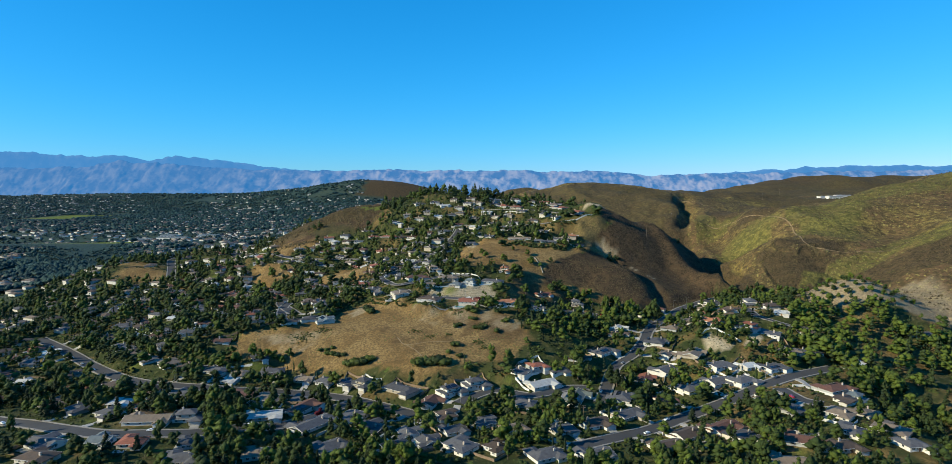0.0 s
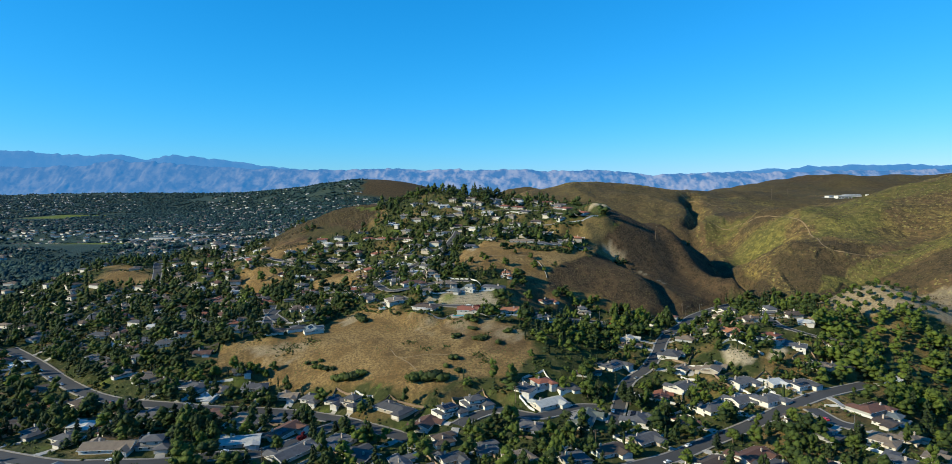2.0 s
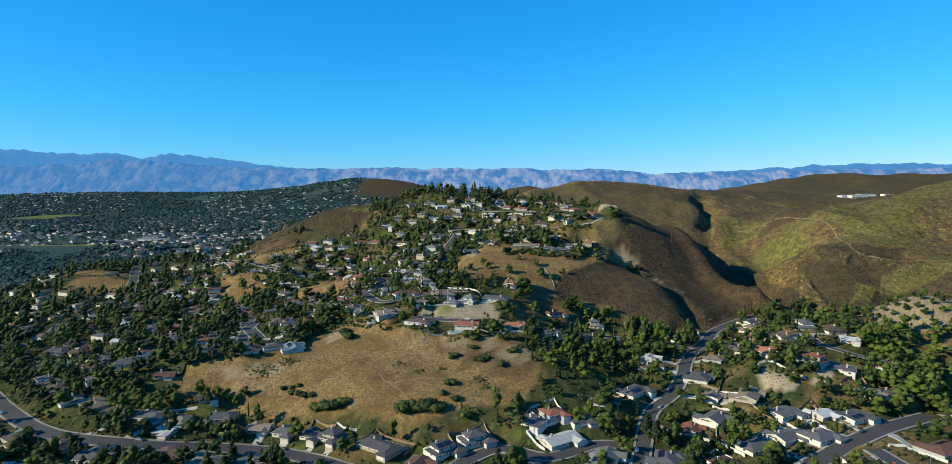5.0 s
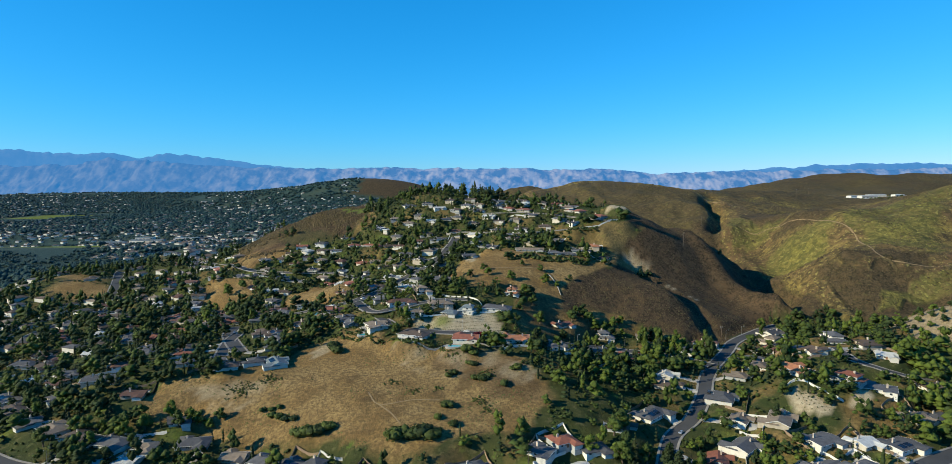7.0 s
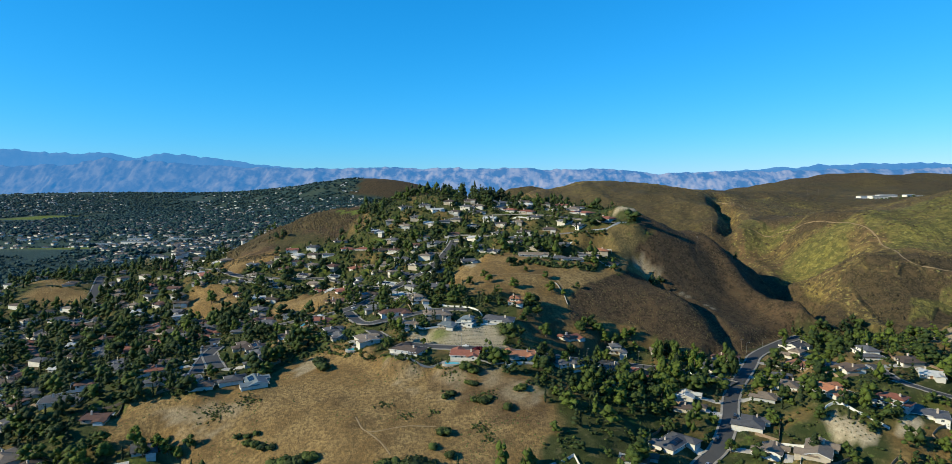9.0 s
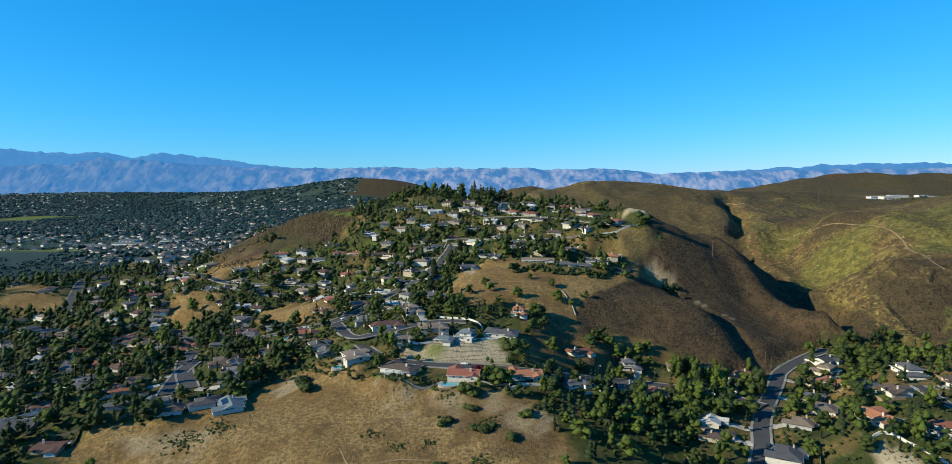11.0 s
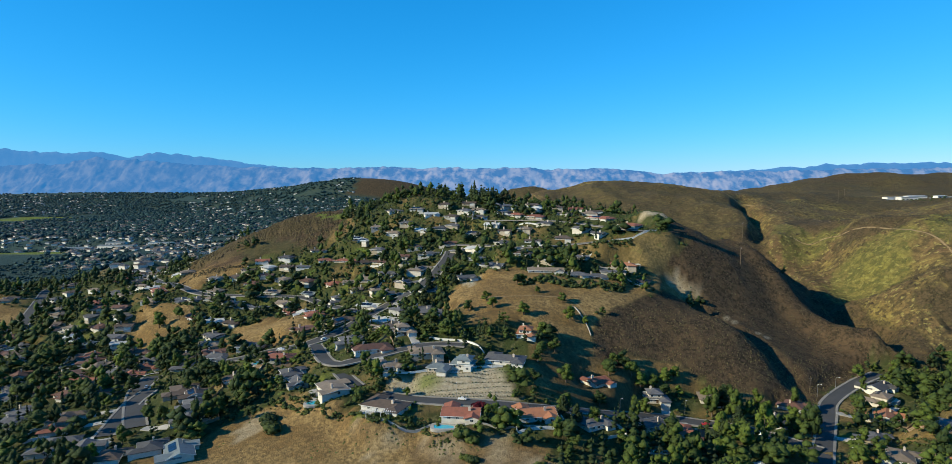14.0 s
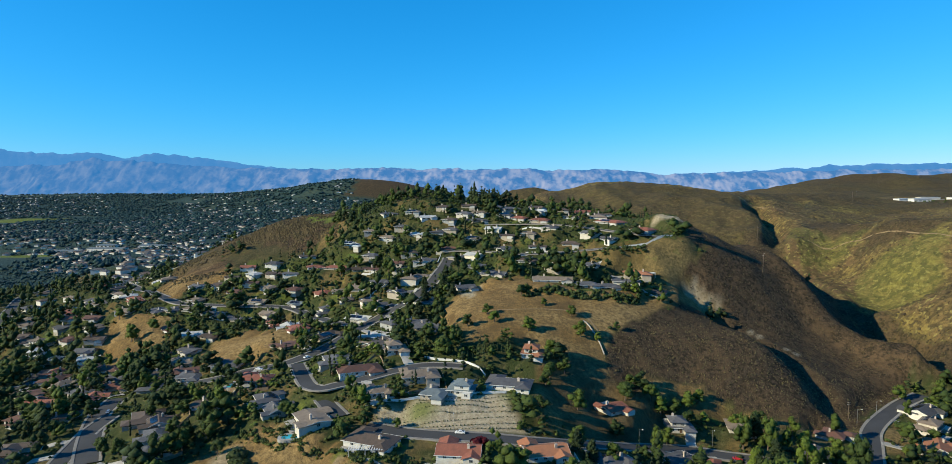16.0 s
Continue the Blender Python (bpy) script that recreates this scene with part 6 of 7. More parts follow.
for points, low, high in ((((33, 603), (50, 606), (66, 600), (84, 600), (98, 598), (110, 606)), 1.8, 4.0), (((48, 665), (70, 668), (92, 668), (112, 664), (128, 662)), 1.6, 3.6)):
    row = flowing(points, 1.6)
    for x, y in row:
        for k in range(3):
            hx_, hy_ = x + rng.uniform(-1.5, 1.5), y + rng.uniform(-3.5, 3.5)
            front.put("shrub", 1, hx_, hy_, float(ground_z(hx_, hy_)[0]) - 0.2, rng.uniform(low, high), rng.uniform(1.0, 1.5), rng.uniform(0, 6), rng.uniform(0.3, 1), int(rng.integers(4)))
front.done("garden_screen", LEAF["shrub", True], "rounded green shrubs and hedges before the hilltop houses", "shrubs")

# gardens: trees scattered between the houses
step = 5.6
px, py = np.meshgrid(np.arange(-620, 520, step), np.arange(160, 960, step))
px, py = px.ravel() + rng.uniform(-2.6, 2.6, px.size), py.ravel() + rng.uniform(-2.6, 2.6, py.size)
wild = sample(bare, px, py) + sample(pale_w, px, py) + sample(lawn_w, px, py)
gap = street_gap(px, py)
keep = (wild < 0.5) & (gap > 1.8) & (py < 930 - 0.0 * px) & clear_of_houses(px, py, 0.8)
dense = rough_noise(px, py, 46, 3, 31.0)
keep &= rng.uniform(size=px.shape) < np.clip(0.42 + 2.6 * (dense - 0.46) - 0.10 * (px > 110) * (py < 560) - 0.10 * (px > 225) * (py > 430) + 0.12 * inside(px, py, AREAS["grove"]) + 0.22 * (py < 350) * (px > -160) * (px < 230) + 0.52 * (py > 570) - 0.25 * (py > 750) * (px < -10) - 0.08 * (px < -290) + 0.13 * (px < -100) * (py > 370) * (py < 640), 0.10 + 0.16 * (px > 30) * (px < 110) * (py > 340) * (py < 450), 0.94)
keep &= ~inside(px, py, AREAS["summit_back"]) & (~inside(px, py, AREAS["shoulder"]) | (rng.uniform(size=px.shape) < 0.4))
open_front = clear_of_houses(px, py, 0.8, 9.0) | (py > 570) | ((px < -110) & (py > 370) & (rng.uniform(size=px.shape) < 0.6)) | ((px > -140) & (px < 60) & (py > 450) & (rng.uniform(size=px.shape) < 0.35))
for ahead in (5, 10, 15):
    open_front &= (street_gap(px, py + ahead) > -0.5) | (rng.uniform(size=px.shape) < 0.5) | (py > 600)
px, py, gap, open_front = px[keep], py[keep], gap[keep], open_front[keep]
pz = ground_z(px, py)
order = np.argsort(np.hypot(px * 0.8, py - 120))
stands = {}
things = 0
for i in order:
    x, y = float(px[i]), float(py[i])
    grove = bool(inside(np.array([x]), np.array([y]), AREAS["grove"])[0])
    u = rng.uniform()
    if not open_front[i] or gap[i] < 2.6:
        kind, tall = "shrub", rng.uniform(1.2, 2.6)
    elif grove:
        kind, tall = ("pine", rng.uniform(12, 20)) if u < 0.36 else ("oak", rng.uniform(9, 16)) if u < 0.80 else ("shrub", rng.uniform(1.5, 3))
    elif u < 0.07:
        kind, tall = "oak", rng.uniform(12, 19)
    elif u < (0.24 if x < -110 else 0.16):
        kind, tall = "oak", rng.uniform(10, 15) * (0.8 if y > 740 else 1.0)
    elif u < 0.48:
        kind, tall = "oak", rng.uniform(4.5, 9) * (0.85 if y > 740 else 1.0)
    elif u < 0.62:
        kind, tall = "pine", rng.uniform(9, 15)
    elif u < 0.68:
        kind, tall = "cypress", rng.uniform(6, 11)
    elif u < 0.695:
        kind, tall = "palm", rng.uniform(9, 14)
    else:
        kind, tall = "shrub", rng.uniform(1.6, 3.6)
    broad = rng.uniform(0.55, 0.75) if kind == "oak" and u < 0.07 else rng.uniform(0.95, 1.4) if kind in ("oak", "shrub") else rng.uniform(0.9, 1.15)
    if TREE_COUNT.get(kind, 0) < {"oak": 300, "pine": 120, "cypress": 90, "palm": 40, "shrub": 190}[kind] and things < 130 and y < 520:
        plant(kind, x, y, tall, broad)
        things += 1
        continue
    detail = 2 if y < 330 else 1 if y < 590 else 0
    if kind == "palm":
        detail = max(detail, 1)
    band = "near" if y < 400 else "mid" if y < 600 else "upper"
    stand = stands.setdefault((LEAF_OF[kind], band), Stand())
    stand.put(kind, detail, x, y, float(pz[i]) - 0.05, tall, broad, rng.uniform(0, math.tau), min(1.0, rng.uniform() * (0.3 if grove else 1.0) + (0.35 if x < -120 else 0.3 if y > 560 else 0.0)), int(rng.integers(4)))
qx, qy = rng.uniform(-420, 340, 16000), rng.uniform(215, 600, 16000)
ok = (sample(bare, qx, qy) < 0.4) & (sample(pale_w, qx, qy) < 0.4) & (street_gap(qx, qy) > 1.6) & clear_of_houses(qx, qy, 0.5) & (rough_noise(qx, qy, 12, 3, 61.0) > 0.50 - 0.04 * (qx > 60))
for x, y, z in list(zip(qx[ok], qy[ok], ground_z(qx[ok], qy[ok])))[:4800]:
    stands.setdefault(("shrub", "near"), Stand()).put("shrub", 1, x, y, z - 0.05, rng.uniform(0.9, 2.6), rng.uniform(0.9, 1.5), rng.uniform(0, 6), rng.uniform(0, 0.9), int(rng.integers(4)))
STAND_WORDS = {"oak": ("tree_stand", "mixed green broadleaf trees between the houses", "trees"), "pine": ("conifer_stand", "dark green pines and cypresses between the houses", "trees"),
               "shrub": ("shrubbery", "green garden shrubs and hedges between the houses", "shrubs"), "palm": ("palm_stand", "fan palms between the houses", "trees")}
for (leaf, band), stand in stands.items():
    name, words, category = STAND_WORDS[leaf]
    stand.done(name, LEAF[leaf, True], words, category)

# gardens round the bend of the hill road and below the pools
court_trees, court_shrubs = Stand(), Stand()
qx, qy = rng.uniform(-125, -30, 900), rng.uniform(440, 560, 900)
ok = (sample(bare, qx, qy) < 0.6) & (sample(pale_w, qx, qy) < 0.4) & (street_gap(qx, qy) > 1.4) & clear_of_houses(qx, qy, 0.8)
for k, (x, y, z) in enumerate(zip(qx[ok], qy[ok], ground_z(qx[ok], qy[ok]))):
    if k % 7 == 0:
        court_trees.put("oak", 1, x, y, z - 0.1, rng.uniform(3.5, 6.5), rng.uniform(0.9, 1.3), rng.uniform(0, 6), rng.uniform(0.1, 0.9), int(rng.integers(4)))
    else:
        court_shrubs.put("shrub", 1, x, y, z - 0.05, rng.uniform(0.8, 2.4), rng.uniform(1.0, 1.7), rng.uniform(0, 6), rng.uniform(0, 0.9), int(rng.integers(4)))
for cx, cy_ in ((-83, 469), (-15, 441)):
    for k in range(34):
        a = math.radians(rng.uniform(170, 370))
        r = rng.uniform(1.0, 1.35)
        x, y = cx + 7.2 * r * math.cos(a), cy_ + 5.0 * r * math.sin(a)
        court_shrubs.put("shrub", 1, x, y, float(ground_z(x, y)[0]) - 0.05, rng.uniform(0.8, 1.6), rng.uniform(1.0, 1.6), rng.uniform(0, 6), rng.uniform(0, 0.8), int(rng.integers(4)))
court_trees.done("garden_trees", LEAF["oak", True], "small green trees in the gardens beside the bending road", "trees")
court_shrubs.done("garden_shrubs", LEAF["shrub", True], "green shrubs round the pools and beside the bending road", "shrubs")

# tall trees on the crest of the main hill
stand = Stand()
for k in range(24):
    x, y = rng.normal(13, 11), rng.normal(832, 9)
    kind = ("oak", "pine", "pine", "cypress")[k % 4]
    stand.put(kind, 1, x, y, float(ground_z(x, y)[0]), rng.uniform(10, 19) + (4 if kind == "cypress" else 0), 1.5 if kind == "pine" else 0.9 if kind == "oak" else 1.3, 0.0, rng.uniform(), int(rng.integers(4)))
stand.done("crest_trees", LEAF["pine", True], "tall dark conifers along the hill's crest", "trees")

# scrub on the burnt slope and on the dry hills, tufts on the knoll
scrub, sage = Stand(), Stand()
qx, qy = rng.uniform(60, 330, 32000), rng.uniform(520, 740, 32000)
ok = sample(brown_w, qx, qy) > 0.5
for x, y, z in zip(qx[ok], qy[ok], ground_z(qx[ok], qy[ok])):
    scrub.put("shrub", 0, x, y, z - 0.1, rng.uniform(0.3, 0.75) + 0.5 * (rng.uniform() < 0.08), rng.uniform(0.9, 1.7), rng.uniform(0, 6), min(1.0, max(0.0, rng.uniform(0.3, 1.2) - (0.45 if y < 585 else 0))), int(rng.integers(4)))
qx, qy = 300 + 700 * rng.uniform(0, 1, 36500) ** 1.6, 430 + 820 * rng.uniform(0, 1, 36500) ** 1.2
ok = (sample(hills_w, qx, qy) > 0.5) & (rough_noise(qx, qy, 60, 3, 12.0) > 0.40)
for x, y, z in zip(qx[ok], qy[ok], ground_z(qx[ok], qy[ok])):
    scrub.put("shrub", 0, x, y, z - 0.1, rng.uniform(0.5, 1.5) + 1.0 * (rng.uniform() < 0.15), rng.uniform(0.9, 1.6), rng.uniform(0, 6), rng.uniform(0.2, 1.0), int(rng.integers(4)))
qx, qy = rng.uniform(-340, -140, 6000), rng.uniform(780, 970, 6000)
ok = (sample(bare, qx, qy) > 0.5) & (sample(lawn_w, qx, qy) < 0.3) & (rough_noise(qx, qy, 26, 2, 72.0) > 0.45) & ~inside(qx, qy, AREAS["west_terrace"])
for x, y, z in zip(qx[ok], qy[ok], ground_z(qx[ok], qy[ok])):
    scrub.put("shrub", 0, x, y, z - 0.1, rng.uniform(1.0, 2.8), rng.uniform(0.9, 1.5), rng.uniform(0, 6), rng.uniform(0.1, 1.0), int(rng.integers(4)))
scrub.done("dry_scrub", LEAF["dry", True], "low brown scrub on the dry hillsides", "scrub")
qx, qy = rng.uniform(-230, 60, 7000), rng.uniform(335, 485, 7000)
ok = (sample(tan_w, qx, qy) > 0.5) & (rough_noise(qx, qy, 22, 3, 17.0) > 0.58 - 0.07 * (qx > -35))
for x, y, z in zip(qx[ok], qy[ok], ground_z(qx[ok], qy[ok])):
    sage.put("shrub", 0, x, y, z - 0.1, rng.uniform(0.25, 0.8), rng.uniform(1.0, 2.0), rng.uniform(0, 6), rng.uniform(0, 0.5), int(rng.integers(4)))
for cx, cy_, r in ((-16, 431, 5), (-16, 416, 4), (6, 410, 6), (-25, 397, 4), (3, 381, 6), (-40, 395, 4), (-54, 407, 5), (7, 372, 4), (-155, 412, 9), (-140, 420, 7)):
    for k in range(int(r * r * 1.6)):
        x, y = cx + rng.normal(0, r * 0.55), cy_ + rng.normal(0, r * 0.45)
        sage.put("shrub", 1, x, y, float(ground_z(x, y)[0]) - 0.1, rng.uniform(0.5, 1.3), rng.uniform(1.0, 1.6), rng.uniform(0, 6), rng.uniform(0, 0.8), int(rng.integers(4)))
# planted rows on the pale bank and on the terrace
for row in range(9):
    for col in range(46):
        x, y = -52 + col * 1.75 + (row % 2) * 0.9, 469 + row * 3.1 + (0.12 * col if col < 40 else 5)
        if inside(np.array([x]), np.array([y]), AREAS["bank"])[0]:
            sage.put("shrub", 1, x, y, float(ground_z(x, y)[0]), rng.uniform(0.55, 0.9), 1.1, 0.0, rng.uniform(0.4, 1), int(rng.integers(4)))
for row in range(8):
    for col in range(9):
        x, y = 194 + col * 2.8, 365 + row * 3.2
        if inside(np.array([x]), np.array([y]), AREAS["terrace"])[0]:
            sage.put("shrub", 1, x, y, float(ground_z(x, y)[0]), rng.uniform(0.7, 1.1), 1.1, 0.0, rng.uniform(0.4, 1), int(rng.integers(4)))
sage.done("low_sage", LEAF["shrub", True], "low green and grey tufts on the dry ground", "scrub")

# ---- the valley beyond: trees and houses without number ----
count = 6400
vy = 820 * (1 - rng.uniform(0, 1, count) * (1 - (820 / 4200) ** 0.45)) ** (-1 / 0.45)
vx = rng.uniform(-0.92, 0.25, count) * (vy + 60)
ok = (sample(bare, vx, vy) < 0.5) & (sample(lawn_w, vx, vy) < 0.5) & ~((np.abs(vx) < 600) & (vy < 900)) & (sample(lawn_w, vx, vy + 40) < 0.5) & (sample(lawn_w, vx, vy + 80) < 0.5) & (sample(lawn_w, vx, vy + 120) < 0.5) & ((vy > 1350) | (rng.uniform(size=vx.size) < 0.5)) & (rough_noise(vx, vy, 150 + 0.06 * vy, 3, 46.0) > 0.5 - 0.06 * (vx > -0.45 * vy))
vx, vy = vx[ok], vy[ok]
vz = ground_z(vx, vy)
from_house = kdtree.KDTree(len(vx))
for k in range(len(vx)):
    from_house.insert((vx[k], vy[k] - 9, 0), k)
from_house.balance()


def in_view_of_house(x, y):
    return from_house.find((x, y, 0))[2] < (7.0 if y < 1400 else 12.0)


far_trees = Stand()
count = 27000
fy = 760 * (1 - rng.uniform(0, 1, count) * (1 - (760 / 4250) ** 0.75)) ** (-1 / 0.75)
fx = rng.uniform(-0.95, 0.3, count) * (fy + 60)
ok = (sample(bare, fx, fy) < 0.5) & (sample(lawn_w, fx, fy) < 0.5) & ~((np.abs(fx) < 620) & (fy < 960)) & (rough_noise(fx, fy, 110, 3, 41.0) > 0.36) & (sample(lawn_w, fx, fy + 40) < 0.5) & (sample(lawn_w, fx, fy + 80) < 0.5) & (sample(lawn_w, fx, fy + 120) < 0.5)
for x, y, z in zip(fx[ok], fy[ok], ground_z(fx[ok], fy[ok])):
    if in_view_of_house(x, y):
        continue
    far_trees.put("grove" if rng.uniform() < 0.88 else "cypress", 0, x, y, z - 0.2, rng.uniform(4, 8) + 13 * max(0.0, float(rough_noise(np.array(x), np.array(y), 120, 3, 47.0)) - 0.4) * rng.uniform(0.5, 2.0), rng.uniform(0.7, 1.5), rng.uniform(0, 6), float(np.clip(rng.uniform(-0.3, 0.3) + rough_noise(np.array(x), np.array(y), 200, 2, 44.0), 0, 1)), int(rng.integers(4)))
qy = rng.uniform(1900, 4300, 28000)
qx = rng.uniform(-0.95, 0.1, qy.size) * (qy + 60)
ok = (sample(bare, qx, qy) < 0.5) & (sample(lawn_w, qx, qy) < 0.5) & (sample(lawn_w, qx, qy + 70) < 0.5) & (sample(lawn_w, qx, qy + 140) < 0.5) & (rough_noise(qx, qy, 160, 3, 43.0) > 0.34)
for x, y, z in zip(qx[ok], qy[ok], ground_z(qx[ok], qy[ok])):
    if in_view_of_house(x, y):
        continue
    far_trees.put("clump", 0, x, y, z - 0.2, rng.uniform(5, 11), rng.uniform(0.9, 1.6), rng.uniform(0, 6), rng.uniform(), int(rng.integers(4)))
far_trees.done("valley_trees", LEAF["far", True], "dense trees across the valley suburb, green shifted to teal for haze", "trees")
far_wall, far_roofs = Shape(), [Shape(), Shape(), Shape()]
for x, y, z in zip(vx, vy, vz):
    m = pose(x, y, z, 0, 0, float(rng.choice((-20, 0, 15, 70, 90)))) @ Matrix.Diagonal((1, 1, 1, 1))
    l, d, h = rng.uniform(5, 8), rng.uniform(4, 5.5), rng.uniform(2.6, 4.2)
    far_wall.box(-l, l, -d, d, -2, h, m)
    r = Shape().hip_roof(-l, l, -d, d, h, d * 0.4, 0.5)
    far_roofs[int(rng.integers(3))].add([m @ Vector(p) for p in r.v], r.f)
for x, y, turn in EDGE_HOUSES:
    m = pose(x, y, float(ground_z(x, y)[0]) + 0.4, 0, 0, turn)
    l, d, h = rng.uniform(7, 9.5), rng.uniform(4.5, 6), rng.uniform(2.5, 3.2)
    far_wall.box(-l, l, -d, d, -3, h, m)
    r = Shape().hip_roof(-l, l, -d, d, h, d * 0.34, 0.8)
    far_roofs[int(rng.integers(3))].add([m @ Vector(p) for p in r.v], r.f)
tagged(new("valley_house_walls", far_wall.mesh("valley_house_walls", WALLS[0])), "pale walls of many small far houses", "houses", kind="stuff")
for shape, roof in zip(far_roofs, ("grey", "tan", "brown")):
    tagged(new("valley_house_roofs", shape.mesh("valley_house_roofs", ROOFS[roof])), "roofs of many small far houses in the valley", "houses", kind="stuff")

# ---- school buildings by the sports field, and the works beyond the dry hills ----


def long_building(x, y, turn, wide, deep, tall, roof):
    root = new("long_building")
    part("wall", Shape().box(-wide / 2, wide / 2, -deep / 2, deep / 2, -3, tall), WALLS[0], root)
    part("roof", Shape().gable_roof(-wide / 2, wide / 2, -deep / 2, deep / 2, tall, deep * 0.06, 1.0, 0.4), ROOFS[roof], root)
    n = int(wide // 9)
    for k in range(n):
        w = part("window", Shape().box(-2.6, 2.6, -0.08, 0.08, 1.2, min(3.2, tall - 0.6)), GLASS, root)
        w.matrix_local = pose(-wide / 2 + (k + 0.5) * wide / n, -deep / 2 - 0.05, 0)
    root.matrix_basis = pose(x, y, float(ground_z(x, y)[0]), 0, 0, turn)
    tagged(root, "long low pale building with flat grey-blue roof", "building", group="large buildings of the valley")


for x, y, turn, wide, deep, tall in ((-1010, 1720, 4, 70, 24, 7), (-900, 1700, -3, 90, 26, 8), (-820, 1760, 0, 60, 22, 7), (-960, 1800, 3, 50, 20, 6)):
    long_building(x, y, turn, wide, deep, tall, "blue")
for x, y, turn, wide, deep, tall in ((950, 1600, 8, 34, 16, 6), (988, 1575, 4, 40, 18, 7), (1032, 1610, 0, 44, 18, 8), (1010, 1650, 6, 50, 18, 10), (1075, 1640, 3, 36, 16, 9), (1110, 1600, -4, 30, 16, 6), (1068, 1580, 10, 26, 14, 5), (1140, 1650, 0, 40, 18, 9)):
    long_building(x, y, turn, wide, deep, tall, "white")
works = Stand()
for k in range(70):
    x, y = rng.uniform(900, 1190), rng.uniform(1540, 1570) if k % 2 else rng.uniform(1670, 1700)
    works.put("oak", 0, x, y, float(ground_z(x, y)[0]) - 0.2, rng.uniform(3, 6), rng.uniform(1.0, 1.5), rng.uniform(0, 6), rng.uniform(0.2, 1), int(rng.integers(4)))
works.done("works_trees", LEAF["oak", True], "green trees round the white buildings beyond the hills", "trees")

# ---- swimming pools ----


def swimming_pool(x, y, turn, long_, wide):
    root = new("swimming_pool")
    n = 20
    ring = [(math.copysign(abs(math.cos(a)) ** 0.6, math.cos(a)), math.copysign(abs(math.sin(a)) ** 0.6, math.sin(a))) for a in (k * math.tau / n for k in range(n))]
    s = Shape()
    c = [(px_ * (long_ / 2 + o), py_ * (wide / 2 + o), z) for o, z in ((0, -0.3), (0, 0.42), (1.6, 0.42), (1.6, -0.9)) for px_, py_ in ring]
    s.add(c, [(r * n + k, r * n + (k + 1) % n, (r + 1) * n + (k + 1) % n, (r + 1) * n + k) for r in range(3) for k in range(n)])
    part("deck", s, CONCRETE, root, "pale concrete deck")
    w = Shape().add([(px_ * long_ / 2, py_ * wide / 2, 0.3) for px_, py_ in ring] + [(px_ * long_ / 2, py_ * wide / 2, -0.3) for px_, py_ in ring],
                    [tuple(range(n)), tuple(range(2 * n - 1, n - 1, -1))] + [(k, n + k, n + (k + 1) % n, (k + 1) % n) for k in range(n)])
    part("water", w, WATER, root, "clear turquoise water")
    root.matrix_basis = pose(x, y, float(ground_z(x, y)[0]) + 0.1, 0, 0, turn)
    tagged(root, "turquoise garden swimming pool with pale concrete deck", "swimming pool", group="garden pools")


for x, y, turn, long_, wide in POOLS:
    swimming_pool(x, y, turn, long_, wide)

# ---- cars ----
CAR_PROFILE = [(-2.25, 0.35), (-2.3, 0.75), (-2.1, 0.95), (-1.55, 1.02), (-0.9, 1.45), (0.55, 1.48), (1.15, 1.02), (2.05, 0.88), (2.28, 0.62), (2.25, 0.35)]


def build_car(paint, words):
    root = new("car")
    s = Shape()
    n = len(CAR_PROFILE)
    c = [(x, sign * (0.9 if z < 1.1 else 0.68), z) for sign in (-1, 1) for x, z in CAR_PROFILE]
    s.add(c, [tuple(range(n)), tuple(range(2 * n - 1, n - 1, -1))] + [(k, n + k, n + (k + 1) % n, (k + 1) % n) for k in range(n)])
    part("body", s, paint, root)
    g = Shape()
    for sign in (-1, 1):
        g.add([(-1.2, sign * 0.86, 1.08), (0.85, sign * 0.86, 1.08), (0.45, sign * 0.74, 1.38), (-0.8, sign * 0.74, 1.38)], [(0, 1, 2, 3) if sign < 0 else (3, 2, 1, 0)])
    g.add([(1.2, -0.7, 1.05), (1.2, 0.7, 1.05), (0.65, 0.62, 1.44), (0.65, -0.62, 1.44)], [(0, 1, 2, 3)])
    g.add([(-1.6, -0.7, 1.07), (-1.6, 0.7, 1.07), (-1.02, 0.62, 1.43), (-1.02, -0.62, 1.43)], [(3, 2, 1, 0)])
    part("windows", g, GLASS, root, "dark tinted glass")
    tyre = Shape().tube((0, -0.11, 0), (0, 0.11, 0), 0.33, 0.33, 12).mesh("wheel", RUBBER)
    rim = Shape().tube((0, -0.12, 0), (0, 0.12, 0), 0.19, 0.19, 8).mesh("rim", STEEL)
    for x in (-1.4, 1.42):
        for y in (-0.82, 0.82):
            w = part("wheel", tyre, None, root)
            w.matrix_local = pose(x, y, 0.33)
            part("rim", rim, None, w)
    tagged(root, words, "car", group="parked cars")
    return root


CARS = [build_car(p, w) for p, w in zip(CAR_PAINTS, ("white sedan parked beside the street", "red sedan parked beside the street", "silver sedan parked beside the street", "black sedan parked beside the street"))]
used = [False] * 4


def park(kind, x, y, turn, z=None):
    z = float(ground_z(x, y)[0]) + 0.3 if z is None else z
    m = pose(x, y, z, 0, 0, turn)
    if not used[kind]:
        CARS[kind].matrix_basis = m
        used[kind] = True
    else:
        copy_thing(CARS[kind], m)


pick = random.Random(5)
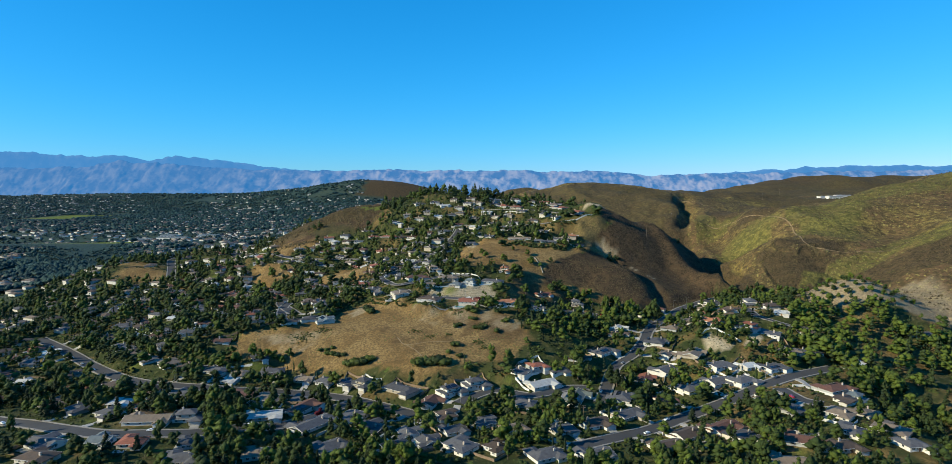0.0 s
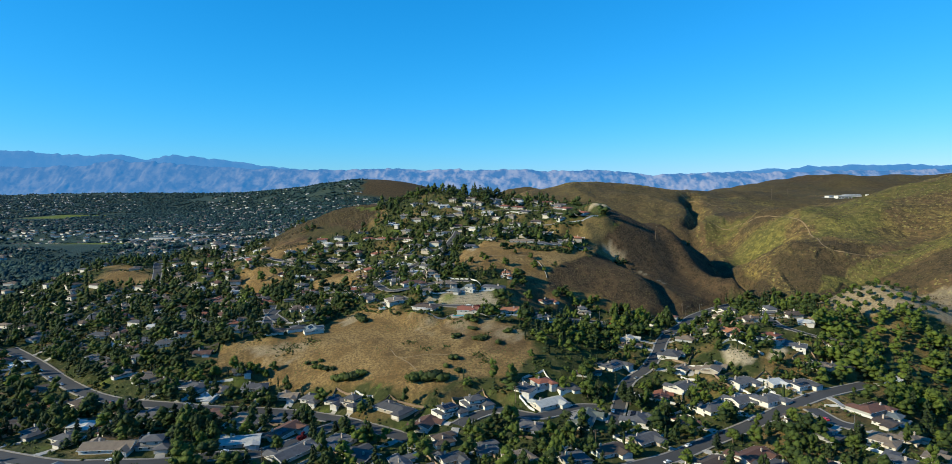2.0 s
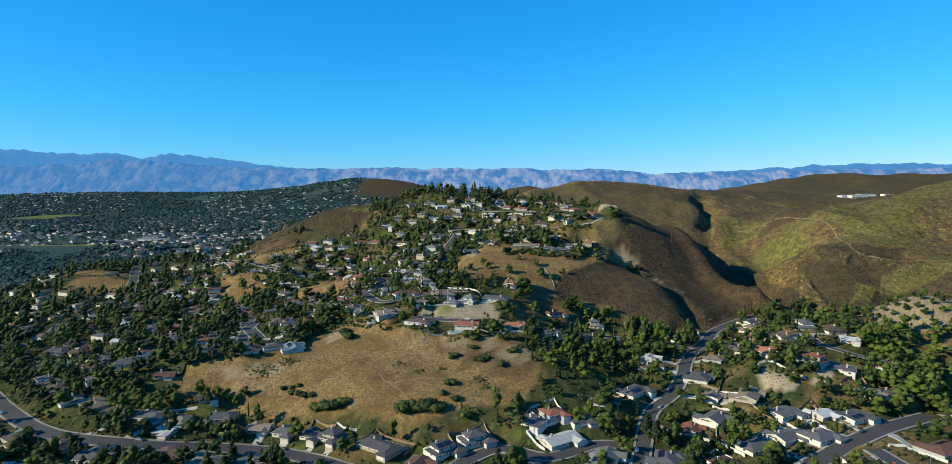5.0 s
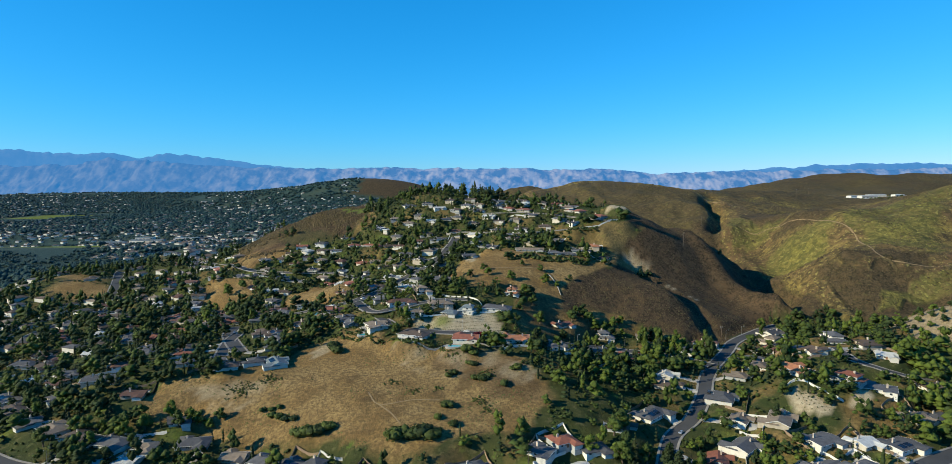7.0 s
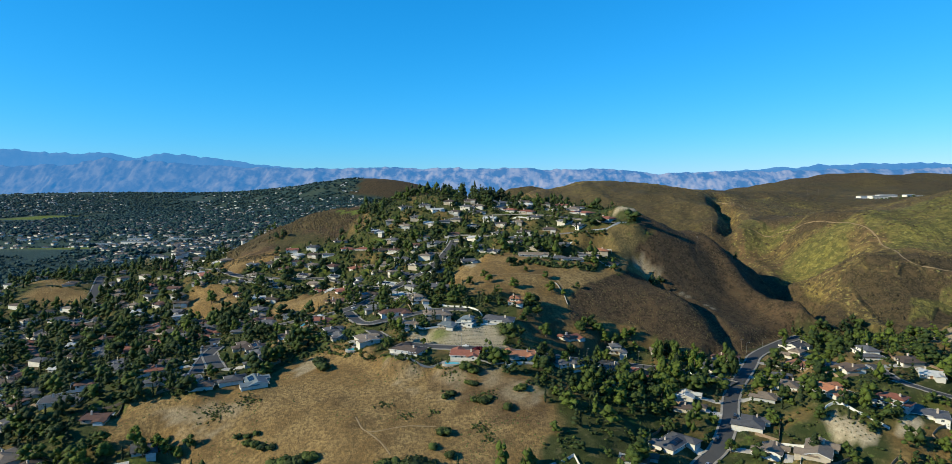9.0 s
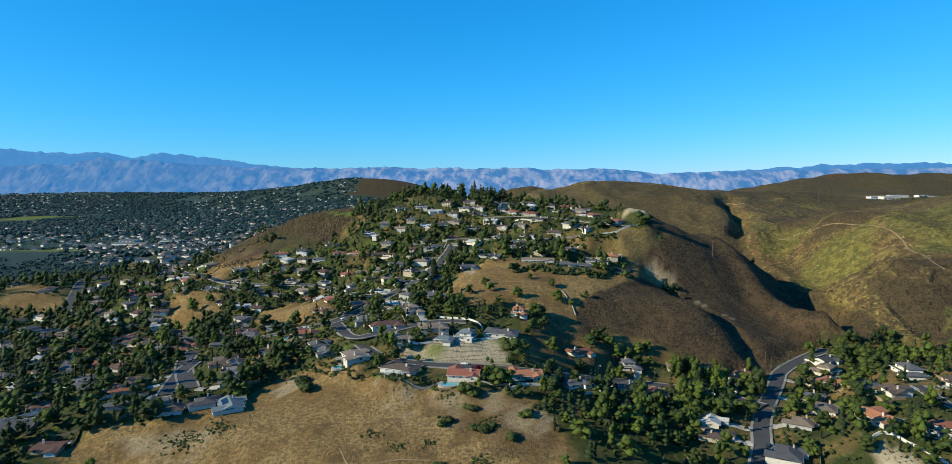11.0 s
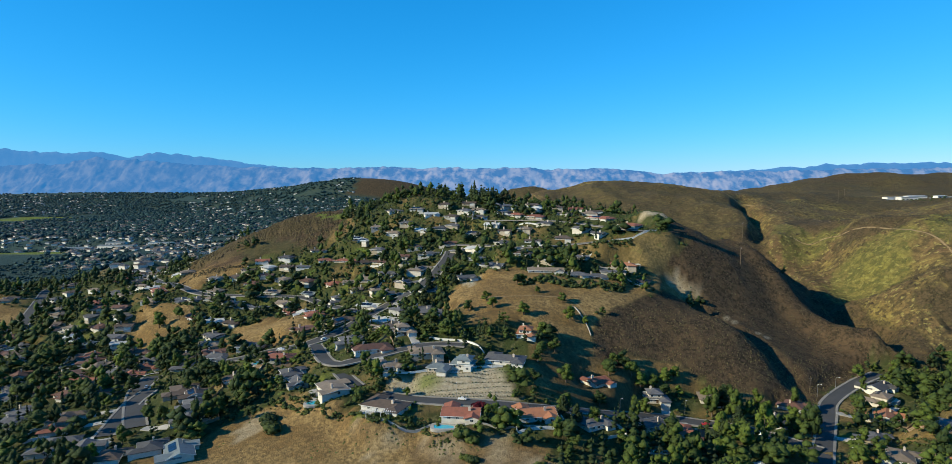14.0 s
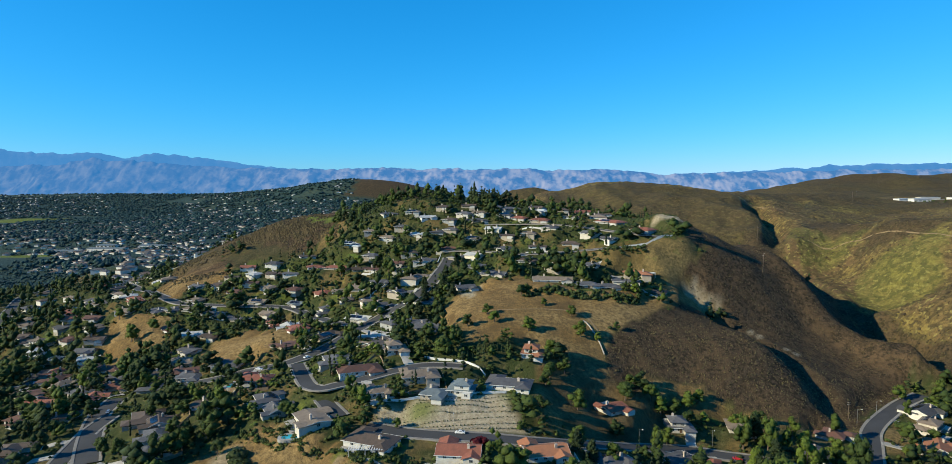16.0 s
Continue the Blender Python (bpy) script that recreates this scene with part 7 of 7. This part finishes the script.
for name, line in LINES.items():
    half = STREETS[name][0] / 2
    if half < 4:
        continue
    way = np.gradient(line[:, :2], axis=0)
    for i in range(6, len(line) - 4, 9):
        if pick.random() < 0.5 and line[i, 1] < 640:
            d = way[i] / np.linalg.norm(way[i])
            side = pick.choice((-1, 1))
            x, y = line[i, 0] + d[1] * side * (half - 1.3), line[i, 1] - d[0] * side * (half - 1.3)
            crowd = min(float(np.hypot(o[:, 0] - x, o[:, 1] - y).min()) - STREETS[n][0] / 2 for n, o in LINES.items() if n != name)
            if crowd > 3:
                park(pick.choices((0, 1, 2, 3), (4, 1, 3, 3))[0], x, y, math.degrees(math.atan2(d[1], d[0])) + (180 if side < 0 else 0), line[i, 2] + 0.04)

# ---- street lamps and utility poles ----


def street_lamp(x, y, turn):
    root = new("street_lamp")
    part("pole", Shape().tube((0, 0, -0.6), (0, 0, 8.2), 0.14, 0.08, 8), STEEL, root)
    part("arm", Shape().tube((0, 0, 8.1), (0.9, 0, 8.6), 0.06, 0.05, 6).tube((0.9, 0, 8.6), (1.9, 0, 8.7), 0.05, 0.05, 6), STEEL, root)
    part("lamp_head", Shape().box(1.6, 2.4, -0.16, 0.16, 8.6, 8.78), TRIM, root, "pale grey lamp head")
    root.matrix_basis = pose(x, y, float(ground_z(x, y)[0]), 0, 0, turn)
    tagged(root, "grey steel street lamp with curved arm", "street lamp", group="street lamps")


for x, y, turn in ((80, 492, -60), (120, 503, -90), (235, 552, -40), (217, 541, -40), (-10, 471, -90), (214, 317, -60), (84, 311, 90), (-11, 297, 90), (226, 270, -90), (-125, 339, -90), (-235, 341, -90), (180, 440, 160), (-60, 585, 0)):
    street_lamp(x, y, turn)


def utility_pole(x, y, turn, tall=13):
    root = new("utility_pole")
    part("pole", Shape().tube((0, 0, -1), (0, 0, tall), 0.2, 0.13, 8), TIMBER, root)
    for z in (tall - 0.5, tall - 1.7):
        a = part("crossarm", Shape().box(-1.4, 1.4, -0.08, 0.08, z - 0.08, z + 0.08), TIMBER, root)
        for k in (-1.2, -0.5, 0.5, 1.2):
            part("insulator", Shape().tube((k, 0, z + 0.08), (k, 0, z + 0.32), 0.06, 0.04, 6), TRIM, a, "white insulator")
    root.matrix_basis = pose(x, y, float(ground_z(x, y)[0]), 0, 0, turn)
    tagged(root, "brown timber utility pole with two crossarms", "utility pole", group="utility poles")


for x, y, turn, tall in ((338, 938, 30, 20), (-69, 743, 0, 14), (223, 675, 30, 15), (48, 700, 0, 13), (27, 322, 0, 11), (-255, 275, 0, 11), (-115, 232, 0, 11), (70, 262, 0, 11), (-60, 500, 0, 10), (640, 1250, 30, 22), (800, 1500, 30, 24), (215, 546, 20, 10)):
    utility_pole(x, y, turn, tall)

# ---- garden walls ----


def garden_wall(points, tall, material, words):
    line = flowing(points, 3)
    line = np.c_[line, ground_z(line[:, 0], line[:, 1])]
    v, q = strip(line, (-0.15, -0.15, -0.2, 0.2, 0.15, 0.15), (-1.0, tall - 0.1, tall, tall, tall - 0.1, -1.0))
    tagged(new("garden_wall", mesh_of("garden_wall", v, q, material)), words, "wall", group="garden walls")


for points, tall in (([(-53, 487), (-31, 491), (-7, 495), (15, 497)], 1.2), ([(-29, 538), (-8, 530), (-1, 523), (5, 519)], 1.3), ([(112, 670), (134, 671), (152, 675)], 1.6), ([(-2, 663), (20, 643)], 1.5), ([(-52, 446), (-36, 442), (-20, 444), (0, 440), (30, 438)], 1.0),
                     ([(186, 452), (200, 470), (214, 488)], 1.0), ([(225, 300), (238, 296), (246, 284)], 1.6), ([(192, 393), (205, 394), (220, 374)], 1.4), ([(60, 560), (66, 572), (72, 560), (74, 548)], 1.0), ([(-95, 565), (-84, 542), (-76, 530)], 0.8)):
    garden_wall(points, tall, TRIM if tall > 1 else CONCRETE, "low white-painted garden wall")

# retaining walls below some of the hill houses
for k, (hx, hy, a, l, d) in enumerate(RECTS):
    if 590 < hy < 740 and -90 < hx < 185 and k % 4 == 0:
        ends = [(hx + u * math.cos(a) + 12.5 * math.sin(a), hy + u * math.sin(a) - 12.5 * math.cos(a)) for u in (-l - 2, 0, l + 2)]
        if street_gap(np.array([e[0] for e in ends]), np.array([e[1] for e in ends])).min() > 1.5:
            garden_wall(ends, 1.3, CONCRETE if k % 8 else TRIM, "pale retaining wall below a hillside house")


def pergola(x, y, turn, wide, deep):
    root = new("pergola")
    for sx in (-wide / 2, 0, wide / 2):
        part("post", Shape().box(sx - 0.12, sx + 0.12, -deep / 2, -deep / 2 + 0.24, -0.6, 2.6), TRIM, root)
    part("beam", Shape().box(-wide / 2 - 0.4, wide / 2 + 0.4, -deep / 2, -deep / 2 + 0.2, 2.6, 2.85), TRIM, root)
    n = 14
    for k in range(n):
        x0 = -wide / 2 + k * wide / (n - 1)
        part("slat", Shape().box(x0 - 0.2, x0 + 0.2, -deep / 2 - 0.5, deep / 2, 2.85, 3.0), TRIM, root)
    root.matrix_basis = pose(x, y, float(ground_z(x, y)[0]) + 0.2, 0, 0, turn)
    tagged(root, "white timber pergola on the garden side of a house", "pergola")


pergola(-46, 449, 0, 14, 4)
pergola(124, 640, 0, 9, 4)
